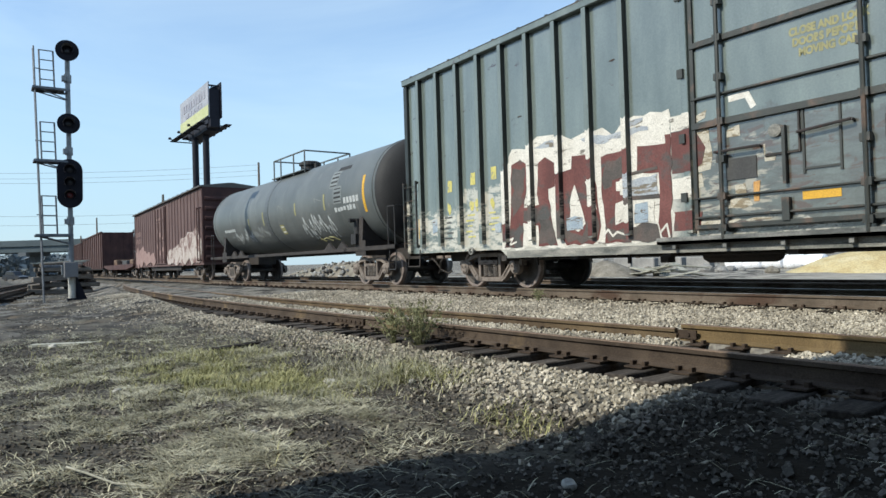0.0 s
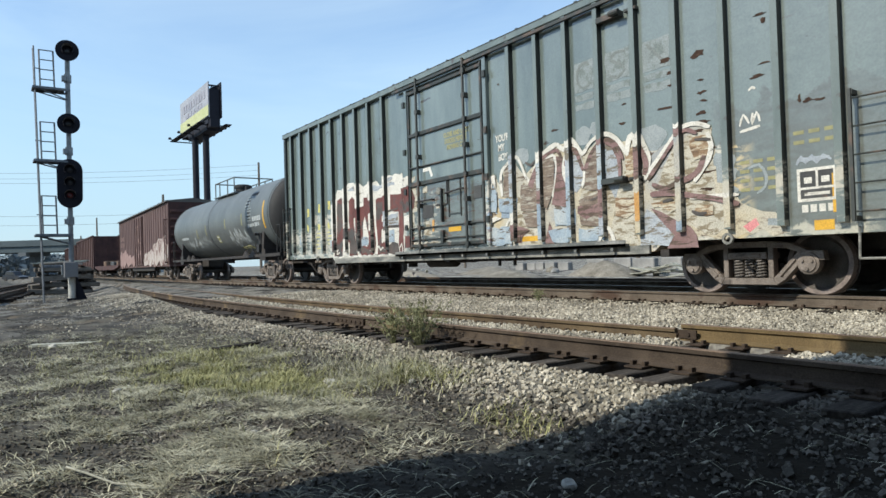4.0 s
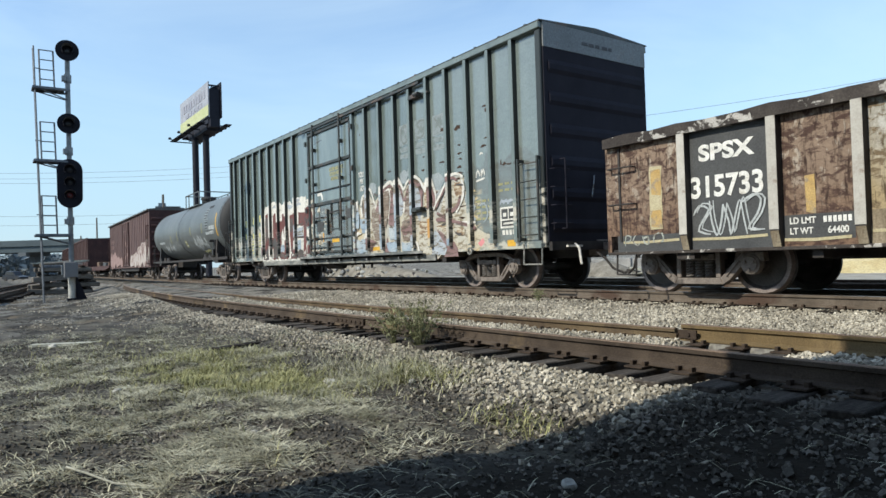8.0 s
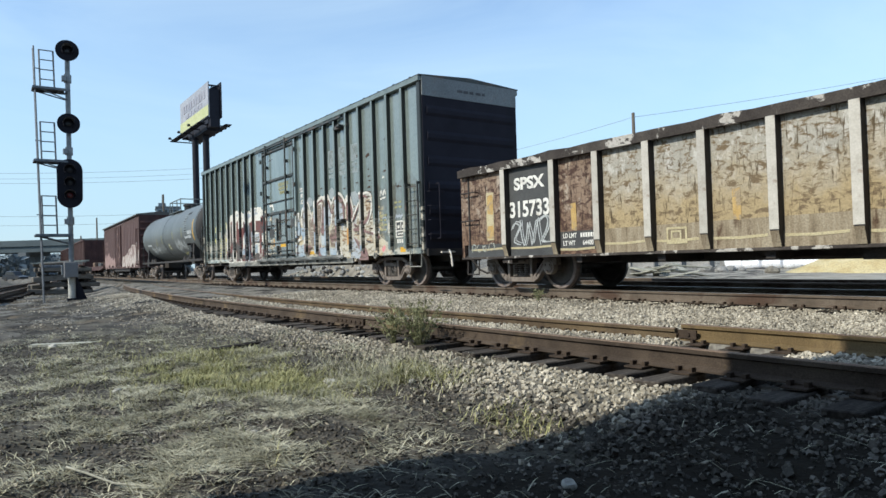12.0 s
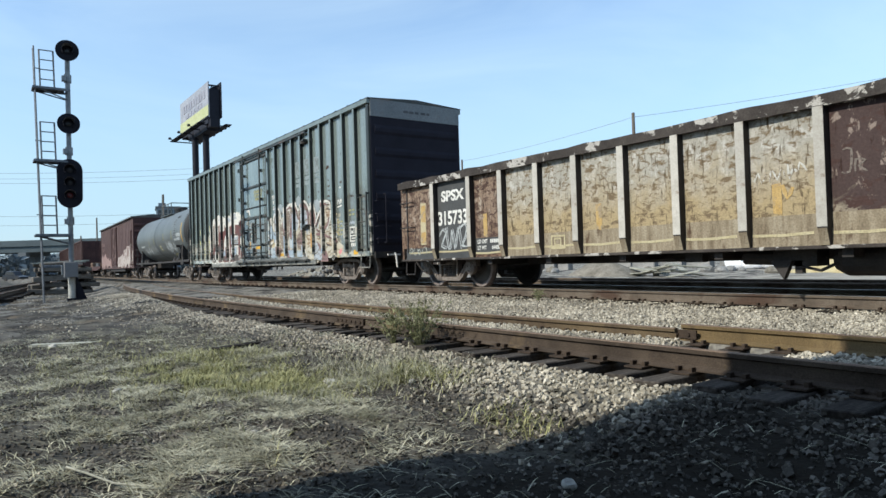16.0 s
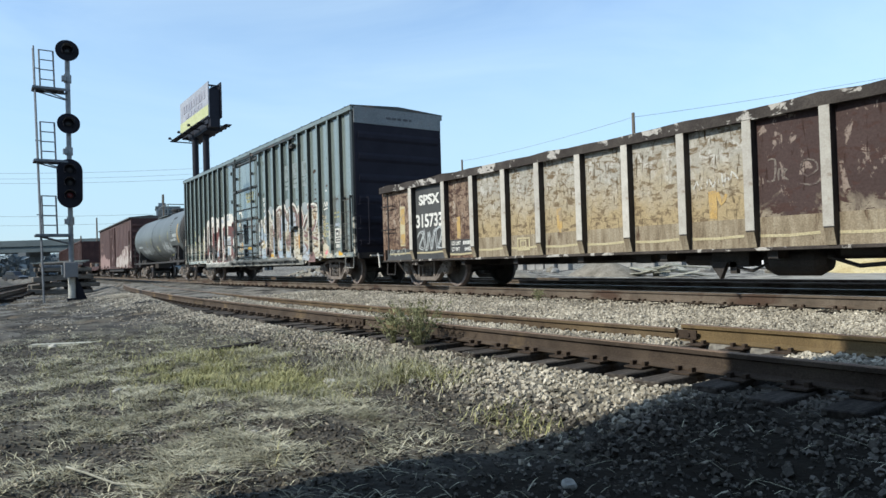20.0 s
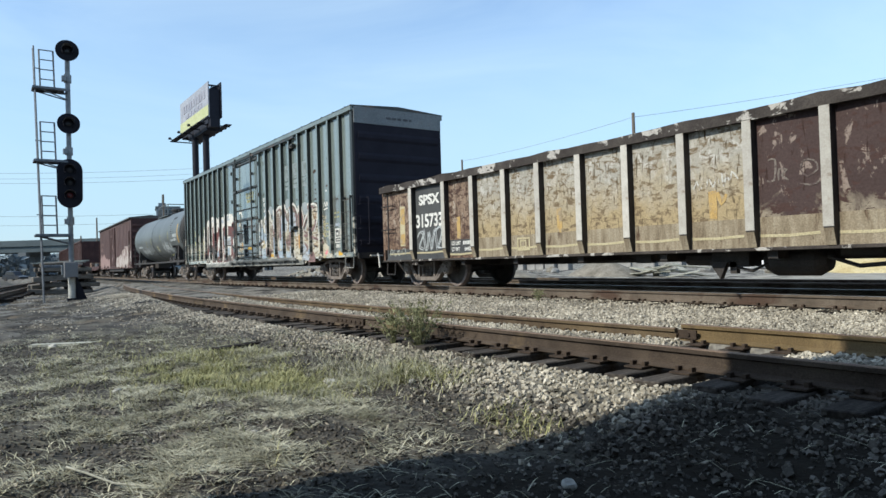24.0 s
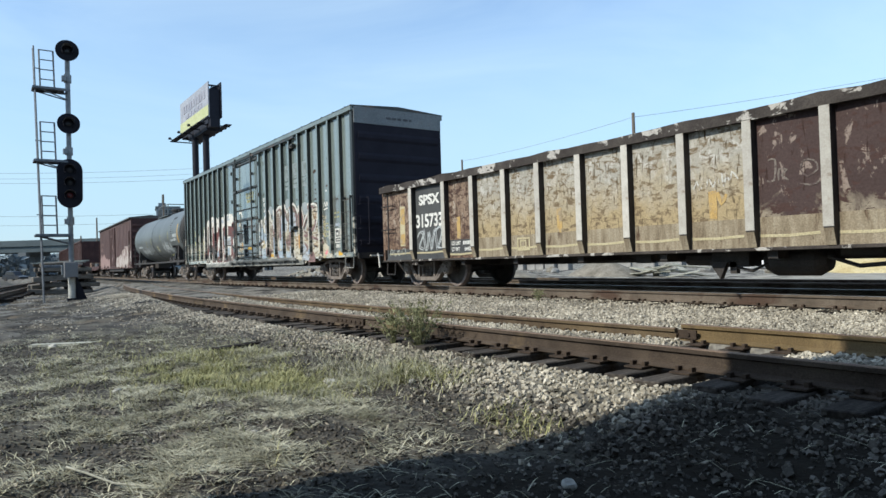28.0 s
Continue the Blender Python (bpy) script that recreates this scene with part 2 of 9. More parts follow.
def ground_z(x, y):
    """Height of the bare ground under rail level of the main track."""
    ny = near_line(max(x, -40.0))
    z = float(np.interp(y - ny, SHELF_Y, SHELF_Z))
    z -= 0.15 * smooth(FAR_Y + 1.3, FAR_Y + 3.2, y)
    z -= 0.12 * smooth(-1.2, -1.08, y - ny) * smooth(-0.4, -0.52, y - ny) * smooth(-2.9, -3.4, x)   # hollows between the ties
    z -= 0.09 * smooth(-0.04, 0.06, y - ny) * smooth(0.74, 0.66, y - ny) * smooth(-4.35, -4.2, x) * smooth(-2.95, -3.15, x)
    if x < -40:
        z -= 0.2 * smooth(-40, -60, x) * smooth(-9, -6, y)
    if x < -15:                                                # siding buried in dirt further off
        z += 0.12 * smooth(-15, -23, x) * smooth(ny - 2.4, ny - 1.3, y) * smooth(-1.0, -2.2, y)
    d = math.hypot((x + 24.0) / 4.2, (y + 7.0) / 0.9)
    z += 0.2 * math.exp(-d * d)                                # heap of spilt ballast
    d = math.hypot((x + 33.0) / 6.0, (y + 8.4) / 1.6)
    z += 0.12 * math.exp(-d * d)
    k = smooth(ny - 1.6, ny - 2.6, y)
    if abs(x) < 80 and abs(y) < 60:
        z += (0.05 * k + 0.012) * noise.noise((x * 0.9, y * 0.9, 1.3)) + (0.03 * k + 0.008) * noise.noise((x * 3.1, y * 3.1, 5.0))
        z += 0.014 * k * noise.noise((x * 8.0, y * 8.0, 2.0))
        if y > 9:
            z += 0.07 * noise.noise((x * 0.35, y * 0.35, 9.0)) + 0.02 * noise.noise((x * 1.7, y * 1.7, 3.0))
    return z


def spread(a, b, step):
    return list(np.arange(a, b - 1e-6, step))


def make_ground():
    far = [-3000, -1600, -900, -550, -380, -280, -220]
    xs = far + spread(-180, -60, 8) + spread(-60, -28, 0.8) + spread(-28, -12, 0.22) + spread(-12, 0.5, 0.1) + spread(0.5, 8, 0.6) + [8, 14, 30, 60, 120, 300, 900, 3000]
    ys = [-3000, -900, -300, -120, -60, -30, -20, -15] + spread(-13, -10.4, 0.3) + spread(-10.4, -6.5, 0.1) + spread(-6.5, -4.2, 0.06) + spread(-4.2, 8, 0.35) + spread(8, 32, 0.8) + [32, 38, 46, 60, 90, 140, 220, 380, 700, 1500, 3000]
    verts = [(x, y, ground_z(x, y)) for x in xs for y in ys]
    n = len(ys)
    faces = [(i * n + j, (i + 1) * n + j, (i + 1) * n + j + 1, i * n + j + 1) for i in range(len(xs) - 1) for j in range(n - 1)]
    me = bpy.data.meshes.new("ground")
    me.from_pydata(verts, [], faces)
    me.polygons.foreach_set("use_smooth", [True] * len(faces))
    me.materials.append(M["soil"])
    return tagged(new("ground", me), "dark gravelly dirt with dead grass and pale ballast", "ground", kind="structure")


def soil_material():
    m = mat("gravelly_soil", [(0.032, 0.03, 0.026), (0.06, 0.056, 0.049), (0.1, 0.094, 0.08)], 1.6, 0.95, 0, 0.9, 38, fine=0.5,
            dirt=(0.14, 0.13, 0.1), dirt_scale=0.9, dirt_lim=(0.5, 0.68), dirt_stretch=(1.0, 2.2, 1))
    nt = m.node_tree
    b = nt.nodes["Principled BSDF"]
    old = b.inputs["Base Color"].links[0].from_socket
    co = nt.nodes.new("ShaderNodeTexCoord")
    sp = nt.nodes.new("ShaderNodeSeparateXYZ")
    nt.links.new(co.outputs["Object"], sp.inputs["Vector"])
    ns = nt.nodes.new("ShaderNodeTexNoise")
    ns.inputs["Scale"].default_value = 0.8
    ns.inputs["Detail"].default_value = 6
    nt.links.new(co.outputs["Object"], ns.inputs["Vector"])
    ad = nt.nodes.new("ShaderNodeMath")
    ad.operation = "MULTIPLY_ADD"
    nt.links.new(ns.outputs["Fac"], ad.inputs[0])
    ad.inputs[1].default_value = 1.6
    nt.links.new(sp.outputs["Y"], ad.inputs[2])
    col = old
    # strip of ballast between the tracks, then the pale dirt yard beyond them
    for lo, hi, a_, b_ in ((-6.0, -5.5, (0.12, 0.11, 0.095), (0.22, 0.205, 0.175)), (6.6, 7.8, (0.24, 0.22, 0.185), (0.33, 0.31, 0.27))):
        mr = nt.nodes.new("ShaderNodeMapRange")
        mr.inputs["From Min"].default_value, mr.inputs["From Max"].default_value = lo, hi
        nt.links.new(ad.outputs["Value"], mr.inputs["Value"])
        n2 = nt.nodes.new("ShaderNodeTexNoise")
        n2.inputs["Scale"].default_value = 22 if lo < 0 else 1.4
        n2.inputs["Detail"].default_value = 6
        nt.links.new(co.outputs["Object"], n2.inputs["Vector"])
        rp = nt.nodes.new("ShaderNodeValToRGB")
        rp.color_ramp.elements[0].position, rp.color_ramp.elements[0].color = 0.36, (*a_, 1)
        rp.color_ramp.elements[1].position, rp.color_ramp.elements[1].color = 0.62, (*b_, 1)
        nt.links.new(n2.outputs["Fac"], rp.inputs["Fac"])
        mx = nt.nodes.new("ShaderNodeMix")
        mx.data_type = "RGBA"
        nt.links.new(mr.outputs["Result"], mx.inputs["Factor"])
        nt.links.new(col, mx.inputs["A"])
        nt.links.new(rp.outputs["Color"], mx.inputs["B"])
        col = mx.outputs["Result"]
    # pale dust round the signal and brown dirt over the buried siding
    for axis, lo, hi, c_, n_sc, n_lo, n_hi in (("X", -12.0, -22.0, (0.16, 0.156, 0.146), 0.9, 0.5, 0.6), ("X", -13.0, -17.0, (0.12, 0.098, 0.07), 0.5, 0.55, 0.64), ("X", -11.0, -15.0, (0.03, 0.028, 0.026), 1.3, 0.49, 0.57)):
        mr = nt.nodes.new("ShaderNodeMapRange")
        mr.inputs["From Min"].default_value, mr.inputs["From Max"].default_value = lo, hi
        nt.links.new(sp.outputs[axis], mr.inputs["Value"])
        n3 = nt.nodes.new("ShaderNodeTexNoise")
        n3.inputs["Scale"].default_value, n3.inputs["Detail"].default_value, n3.inputs["Roughness"].default_value = n_sc, 9, 0.68
        nt.links.new(co.outputs["Object"], n3.inputs["Vector"])
        mr2 = nt.nodes.new("ShaderNodeMapRange")
        mr2.inputs["From Min"].default_value, mr2.inputs["From Max"].default_value = n_lo, n_hi
        nt.links.new(n3.outputs["Fac"], mr2.inputs["Value"])
        mu = nt.nodes.new("ShaderNodeMath")
        mu.operation = "MULTIPLY"
        nt.links.new(mr.outputs["Result"], mu.inputs[0])
        nt.links.new(mr2.outputs["Result"], mu.inputs[1])
        mx = nt.nodes.new("ShaderNodeMix")
        mx.data_type = "RGBA"
        mx.inputs["B"].default_value = (*c_, 1)
        nt.links.new(mu.outputs["Value"], mx.inputs["Factor"])
        nt.links.new(col, mx.inputs["A"])
        col = mx.outputs["Result"]
    # dark soil near the viewpoint, darkened further where the shed's shade falls
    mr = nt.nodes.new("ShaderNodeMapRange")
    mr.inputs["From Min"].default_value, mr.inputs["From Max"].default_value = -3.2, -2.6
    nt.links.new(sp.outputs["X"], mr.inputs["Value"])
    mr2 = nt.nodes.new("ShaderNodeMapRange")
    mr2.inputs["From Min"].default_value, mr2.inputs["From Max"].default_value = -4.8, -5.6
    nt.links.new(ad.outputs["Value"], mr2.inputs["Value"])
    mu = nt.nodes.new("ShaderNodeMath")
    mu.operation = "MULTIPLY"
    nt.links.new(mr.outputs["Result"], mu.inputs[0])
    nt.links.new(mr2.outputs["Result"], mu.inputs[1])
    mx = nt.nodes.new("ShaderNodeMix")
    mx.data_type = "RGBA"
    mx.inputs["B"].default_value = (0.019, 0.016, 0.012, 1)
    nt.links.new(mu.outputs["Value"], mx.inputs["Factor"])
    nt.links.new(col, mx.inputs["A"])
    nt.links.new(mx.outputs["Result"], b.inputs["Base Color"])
    return m


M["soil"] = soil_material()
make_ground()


# ---- tracks ----
RAIL = [(-0.07, -0.17), (0.07, -0.17), (0.07, -0.158), (0.012, -0.135), (0.009, -0.05), (0.034, -0.038), (0.036, -0.006), (0.028, 0.0),
        (-0.028, 0.0), (-0.036, -0.006), (-0.034, -0.038), (-0.009, -0.05), (-0.012, -0.135), (-0.07, -0.158)]


def rail_mesh(name, line, off, z, head, web):
    """A flat-bottomed rail swept along a line of (x, y) points; its running surface has its own finish."""
    me_v, me_f, mats = [], [], []
    n = len(RAIL)
    for i, (x, y) in enumerate(line):
        a, b = line[max(0, i - 1)], line[min(len(line) - 1, i + 1)]
        d = Vector((b[0] - a[0], b[1] - a[1])).normalized()
        nx, ny = -d.y, d.x
        for u, w in RAIL:
            me_v.append((x + nx * (off + u), y + ny * (off + u), z + w))
    for i in range(len(line) - 1):
        for j in range(n):
            k = (j + 1) % n
            me_f.append((i * n + j, (i + 1) * n + j, (i + 1) * n + k, i * n + k))
            mats.append(1 if j in (6, 7, 8) else 0)
    me_f.append(tuple(range(n)))
    me_f.append(tuple(range((len(line) - 1) * n, len(line) * n)))
    mats += [0, 0]
    me = bpy.data.meshes.new(name)
    me.from_pydata(me_v, [], me_f)
    me.materials.append(web)
    me.materials.append(head)
    me.polygons.foreach_set("material_index", mats)
    me.update()
    bm = bmesh.new()
    bm.from_mesh(me)
    bmesh.ops.recalc_face_normals(bm, faces=bm.faces[:])
    bm.to_mesh(me)
    bm.free()
    return me


def tie_mesh(rng, material):
    bm = bmesh.new()
    box(bm, -0.11, 0.11, -1.24, 1.24, -0.17, 0.0)
    for v in bm.verts:
        v.co += Vector((rng.uniform(-0.012, 0.012), rng.uniform(-0.05, 0.05), rng.uniform(-0.01, 0.006)))
    return to_mesh("tie", bm, material, 0.008)


def plate_mesh():
    """Tie plate with its spikes."""
    bm = bmesh.new()
    box(bm, -0.09, 0.09, -0.18, 0.18, 0.0, 0.014)
    for sx in (-0.06, 0.06):
        for sy in (-0.09, 0.09):
            box(bm, sx - 0.015, sx + 0.015, sy - 0.028, sy + 0.028, 0.014, 0.05)
    return to_mesh("tie_plate", bm, M["plate"], 0.0)


RNG = random.Random(4)
TIES = [tie_mesh(RNG, M["tie"]) for _ in range(6)]
GREY_TIES = [tie_mesh(RNG, M["tie_grey"]) for _ in range(6)]
PLATE = plate_mesh()


def make_track(name, line_y, x0, x1, ties, z, label, head, wear=0.0):
    track = tagged(new(name), label, "railway track", kind="structure")
    pts = spread(x0, x1, 1.0) + [x1]
    line = [(x, line_y(x)) for x in pts]
    # the far rail of the worn siding is in two lengths that no longer meet: the further one has sunk
    lengths = ((-0.753, 0.0, x0, x1), (0.753, 0.0, x0, x1)) if not wear else ((-0.753, 0.0, x0, x1), (0.70, -0.035, x0, -4.36), (0.79, 0.005, -4.34, x1))
    for off, dz, xa, xb in lengths:
        run = line if xa == x0 and xb == x1 else [(x, line_y(x)) for x in spread(xa, xb, 1.0) + [xb]]
        r = new("rail", rail_mesh("rail", run, off, z + dz, head, (M["rail_siding"] if off < 0 else M["rail_sandy"] if dz < 0 else M["rail_tan"]) if wear else M["rail"]))
        r.parent = track
    t0, t1, step = ties
    for i, x in enumerate(np.arange(t0, t1, step)):
        y = line_y(x)
        sl = math.degrees(math.atan((line_y(x + 0.5) - line_y(x - 0.5))))
        t = new("tie", (GREY_TIES if wear else TIES)[RNG.randrange(6)])
        t.parent = track
        dz = RNG.uniform(-wear, wear * 0.3)
        t.matrix_local = pose(x + RNG.uniform(-0.03, 0.03), y + RNG.uniform(-0.06, 0.06), z - 0.186 + min(0, dz), 0, 0, sl + RNG.uniform(-1.2, 1.2) * (1 + 25 * wear))
        for off in (-0.753, 0.753):
            p = new("tie_plate", PLATE)
            p.parent = track
            p.matrix_local = pose(x, y + off, z - 0.186, 0, 0, sl)
    return track


make_track("main_track", main_line, -170, 40, (-34, 2, 0.55), 0.0, "main railway track of worn rails on ballast", M["rail_head"])
make_track("near_track", near_line, -41, 14, (-30.06, 1.5, 0.44), NEAR_DROP, "rusty disused siding on weathered dark timber ties", M["rail_head_rusty"], 0.02)
make_track("far_track", lambda x: FAR_Y + main_line(x), -170, 40, (-26, 0, 0.55), -0.02, "second railway track beyond the train", M["rail_head_rusty"])
make_track("branch_track", lambda x: -9.9 + (-36.0 - x) * 0.136, -105, -24, (-60, -30, 0.6), -0.12, "branch track curving off past the signal mast", M["rail_head_rusty"])


def splice(x, off):
    """Bolted joint bar on the rusty siding."""
    bm = bmesh.new()
    box(bm, -0.45, 0.45, -0.033, -0.012, -0.14, -0.05)
    for k in (-0.36, -0.22, -0.08, 0.08, 0.22, 0.36):
        rod(bm, (k, -0.05, -0.095), (k, -0.03, -0.095), 0.02, 6)
    ob = part("joint_bar", bm, M["plate"])
    ob.parent = bpy.data.objects["near_track"]
    ob.matrix_local = pose(x, near_line(x) + off, NEAR_DROP)


splice(-8.9, -0.753)
splice(-4.6, 0.753)


# ---- rolling stock ----
WHEEL_R = 0.457
WHEELS, CARS = [], []


def wheelset(parent, x):
    bm = bmesh.new()
    for s in (-1, 1):
        # tread, flange, dished plate and hub of one wheel
        prof = [(s * 0.80, 0.0), (s * 0.80, 0.11), (s * 0.765, 0.13), (s * 0.745, 0.34), (s * 0.79, 0.385), (s * 0.79, WHEEL_R - 0.012), (s * 0.775, WHEEL_R),
                (s * 0.70, WHEEL_R + 0.006), (s * 0.69, WHEEL_R + 0.028), (s * 0.665, WHEEL_R + 0.024), (s * 0.655, 0.385), (s * 0.70, 0.34), (s * 0.70, 0.0)]
        lathe(bm, prof, "y", 36, caps=False)
    rod(bm, (0, -1.04, 0), (0, 1.04, 0), 0.075, 12)
    ob = part("wheelset", bm, M["wheel"], parent, smooth=True)
    ob.data.materials.append(M["wheel_rim"])
    # outward rims get a paler colour for the light they catch; the rest stays dark
    ob.data.polygons.foreach_set("material_index", [1 if math.hypot(p.center.x, p.center.z) > 0.38 and abs(p.center.y) > 0.72 else 0 for p in ob.data.polygons])
    ob.matrix_local = pose(x, 0, WHEEL_R)
    WHEELS.append((ob, x))
    return ob


def truck(car, x, detail=True):
    """A three-piece freight truck: two cast side frames, bolster, springs, two wheelsets."""
    top = new("truck")
    top.parent = car
    top.matrix_local = pose(x, 0, 0)
    top["label"] = "grimy cast-steel freight truck"
    wheelset(top, -0.889)
    wheelset(top, 0.889)
    # side frame in outline, with the window for bolster and springs left open
    for s in (-1, 1):
        bm = bmesh.new()
        y0, y1 = (s * 0.95, s * 1.09)
        # pedestal arms and lower member as a chain of quads
        out = [(-1.08, 0.64), (-0.76, 0.64), (-0.67, 0.555), (-0.46, 0.325), (-0.38, 0.25), (0.38, 0.25), (0.46, 0.325), (0.67, 0.555), (0.76, 0.64), (1.08, 0.64)]
        inn = [(-1.1, 0.50), (-0.81, 0.50), (-0.76, 0.455), (-0.55, 0.225), (-0.43, 0.15), (0.43, 0.15), (0.55, 0.225), (0.76, 0.455), (0.81, 0.50), (1.1, 0.50)]
        for i in range(len(out) - 1):
            prism(bm, [out[i], out[i + 1], inn[i + 1], inn[i]], y0, y1)
        # bowed top chord and the columns of the spring window
        for e in (-1, 1):
            prism(bm, [(e * 0.8, 0.60), (e * 0.86, 0.65), (e * 0.64, 0.755), (e * 0.58, 0.675)], y0, y1)
            prism(bm, [(e * 0.58, 0.675), (e * 0.64, 0.755), (e * 0.3, 0.79), (e * 0.3, 0.70)], y0, y1)
            box(bm, min(e * 0.31, e * 0.39), max(e * 0.31, e * 0.39), y0, y1, 0.25, 0.72)
            # rib along the sloping arm
            prism(bm, [(e * 0.7, 0.53), (e * 0.72, 0.51), (e * 0.5, 0.27), (e * 0.48, 0.29)], s * 1.09, s * 1.115)
        box(bm, -0.3, 0.3, y0, y1, 0.70, 0.79)
        part("side_frame", bm, M["truck"], top, bevel=0.008)
        # bolster end
        bm = bmesh.new()
        box(bm, -0.30, 0.30, s * 0.72, s * 1.11, 0.53, 0.63)
        box(bm, -0.21, 0.21, s * 1.0, s * 1.13, 0.555, 0.61)
        part("bolster_end", bm, M["truck"], top, bevel=0.01)
        if detail:
            for k in (-0.17, 0.0, 0.17):
                bm = bmesh.new()
                ring = None
                for j in range(67):                     # one coil of round bar
                    t, z = j * math.tau / 11, 0.25 + j * 0.264 / 66
                    loop = [bm.verts.new((k + (0.066 + 0.017 * math.cos(q)) * math.cos(t), s * 1.02 + (0.066 + 0.017 * math.cos(q)) * math.sin(t), z + 0.017 * math.sin(q)))
                            for q in (0.0, 1.257, 2.513, 3.77, 5.027)]
                    if ring:
                        for q in range(5):
                            bm.faces.new((ring[q], ring[(q + 1) % 5], loop[(q + 1) % 5], loop[q]))
                    ring = loop
                part("spring", bm, M["spring"], top)
        for e in (-0.889, 0.889):
            bm = bmesh.new()
            lathe(bm, [(s * 1.0, 0.155), (s * 1.11, 0.15), (s * 1.125, 0.12), (s * 1.14, 0.115), (s * 1.14, 0.0)], "y", 16, (e, 0, WHEEL_R), caps=False)
            for b in range(3):
                q = b * math.tau / 3 + 0.5
                rod(bm, (e + 0.075 * math.cos(q), s * 1.135, WHEEL_R + 0.075 * math.sin(q)), (e + 0.075 * math.cos(q), s * 1.165, WHEEL_R + 0.075 * math.sin(q)), 0.022, 6)
            part("bearing_cap", bm, M["truck"], top, smooth=True)
    bm = bmesh.new()
    box(bm, -0.22, 0.22, -0.72, 0.72, 0.5, 0.72)
    rod(bm, (0, 0, 0.7), (0, 0, 0.86), 0.2, 14)
    part("bolster", bm, M["steel_black"], top)
    bm = bmesh.new()
    for e in (-1, 1):
        box(bm, e * 0.36 - 0.04, e * 0.36 + 0.04, -0.78, 0.78, 0.36, 0.46)
        for s in (-1, 1):
            prism(bm, [(e * 0.38, 0.30), (e * 0.44, 0.32), (e * 0.44, 0.56), (e * 0.38, 0.54)], s * 0.68, s * 0.76)
    part("brake_beam", bm, M["steel_black"], top)
    return top


def coupler(car, x, way):
    """Knuckle coupler and hose at the end of a car; way is 1 for the +x end."""
    bm = bmesh.new()
    box(bm, min(x, x - way * 0.5), max(x, x - way * 0.5), -0.2, 0.2, 0.66, 0.98)
    box(bm, min(x, x + way * 0.5), max(x, x + way * 0.5), -0.075, 0.075, 0.76, 0.92)
    prism(bm, [(x + way * 0.45, -0.15), (x + way * 0.72, -0.17), (x + way * 0.78, -0.05), (x + way * 0.66, 0.0), (x + way * 0.74, 0.12), (x + way * 0.45, 0.15)], 0.7, 0.98, "z")
    part("coupler", bm, M["truck"], car, bevel=0.01)
    bm = bmesh.new()
    pipe(bm, [(x + way * 0.1, -0.35, 0.72), (x + way * 0.3, -0.33, 0.6), (x + way * 0.42, -0.25, 0.4), (x + way * 0.62, -0.16, 0.3), (x + way * 0.7, -0.1, 0.36)], 0.024, 7)
    part("air_hose", bm, M["steel_black"], car, smooth=True)


def grab(bm, a, b, out, r=0.011):
    """A bar standing off a wall by the vector out."""
    o = Vector(out)
    pipe(bm, [Vector(a), Vector(a) + o, Vector(b) + o, Vector(b)], r, 6)


def ladder(car, name, x0, x1, y, zs, out, material, label=""):
    bm = bmesh.new()
    o = Vector(out)
    for x in (x0, x1):
        box(bm, x - 0.02, x + 0.02, y + o.y - 0.02, y + o.y + 0.02, zs[0] - 0.12, zs[-1] + 0.12)
        for z in (zs[0] - 0.08, zs[-1] + 0.08):
            box(bm, x - 0.03, x + 0.03, min(y, y + o.y), max(y, y + o.y), z - 0.03, z + 0.03)
    top = part(name, bm, material, car, label)
    for z in zs:
        bm = bmesh.new()
        rod(bm, (x0, y + o.y, z), (x1, y + o.y, z), 0.012, 6)
        part("rung", bm, material, top)
    return top


def paint_blob(bm, cx, cz, rx, rz, y, seed, n=18, rough=0.25, th=0.002):
    """An irregular patch of paint on a side that faces the near track."""
    r = random.Random(seed)
    ph = [r.uniform(0, math.tau) for _ in range(3)]
    pts = []
    for i in range(n):
        a = -i * math.tau / n
        k = 1 + rough * (0.5 * math.sin(2 * a + ph[0]) + 0.35 * math.sin(3 * a + ph[1]) + 0.4 * math.sin(5 * a + ph[2])) + r.uniform(-0.4, 0.4) * rough
        pts.append((cx + rx * k * math.cos(a), cz + rz * k * math.sin(a)))
    prism(bm, pts, y, y + th)


def stroke(bm, pts, w, y, th=0.002):
    """A painted stroke of width w through points (x, z)."""
    for (ax, az), (bx, bz) in zip(pts, pts[1:]):
        d = Vector((bx - ax, bz - az))
        if d.length < 1e-4:
            continue
        d.normalize()
        nx, nz = -d.y * w / 2, d.x * w / 2
        e = d * w * 0.35
        ax2, az2, bx2, bz2 = ax - e.x, az - e.y, bx + e.x, bz + e.y
        prism(bm, [(ax2 + nx, az2 + nz), (bx2 + nx, bz2 + nz), (bx2 - nx, bz2 - nz), (ax2 - nx, az2 - nz)], y, y + th)
        y -= 0.0003


def paint_shape(bm, outline, y, seed, wob=0.03, th=0.002):
    """A sprayed shape with a slightly unsteady edge."""
    r = random.Random(seed)
    pts = []
    for (ax, az), (bx, bz) in zip(outline, outline[1:] + outline[:1]):
        n = max(1, int(math.hypot(bx - ax, bz - az) / 0.14))
        for k in range(n):
            f = k / n
            q = wob if k else wob * 0.3
            pts.append((ax + (bx - ax) * f + r.uniform(-q, q), az + (bz - az) * f + r.uniform(-q, q)))
    prism(bm, pts, y - th, y)


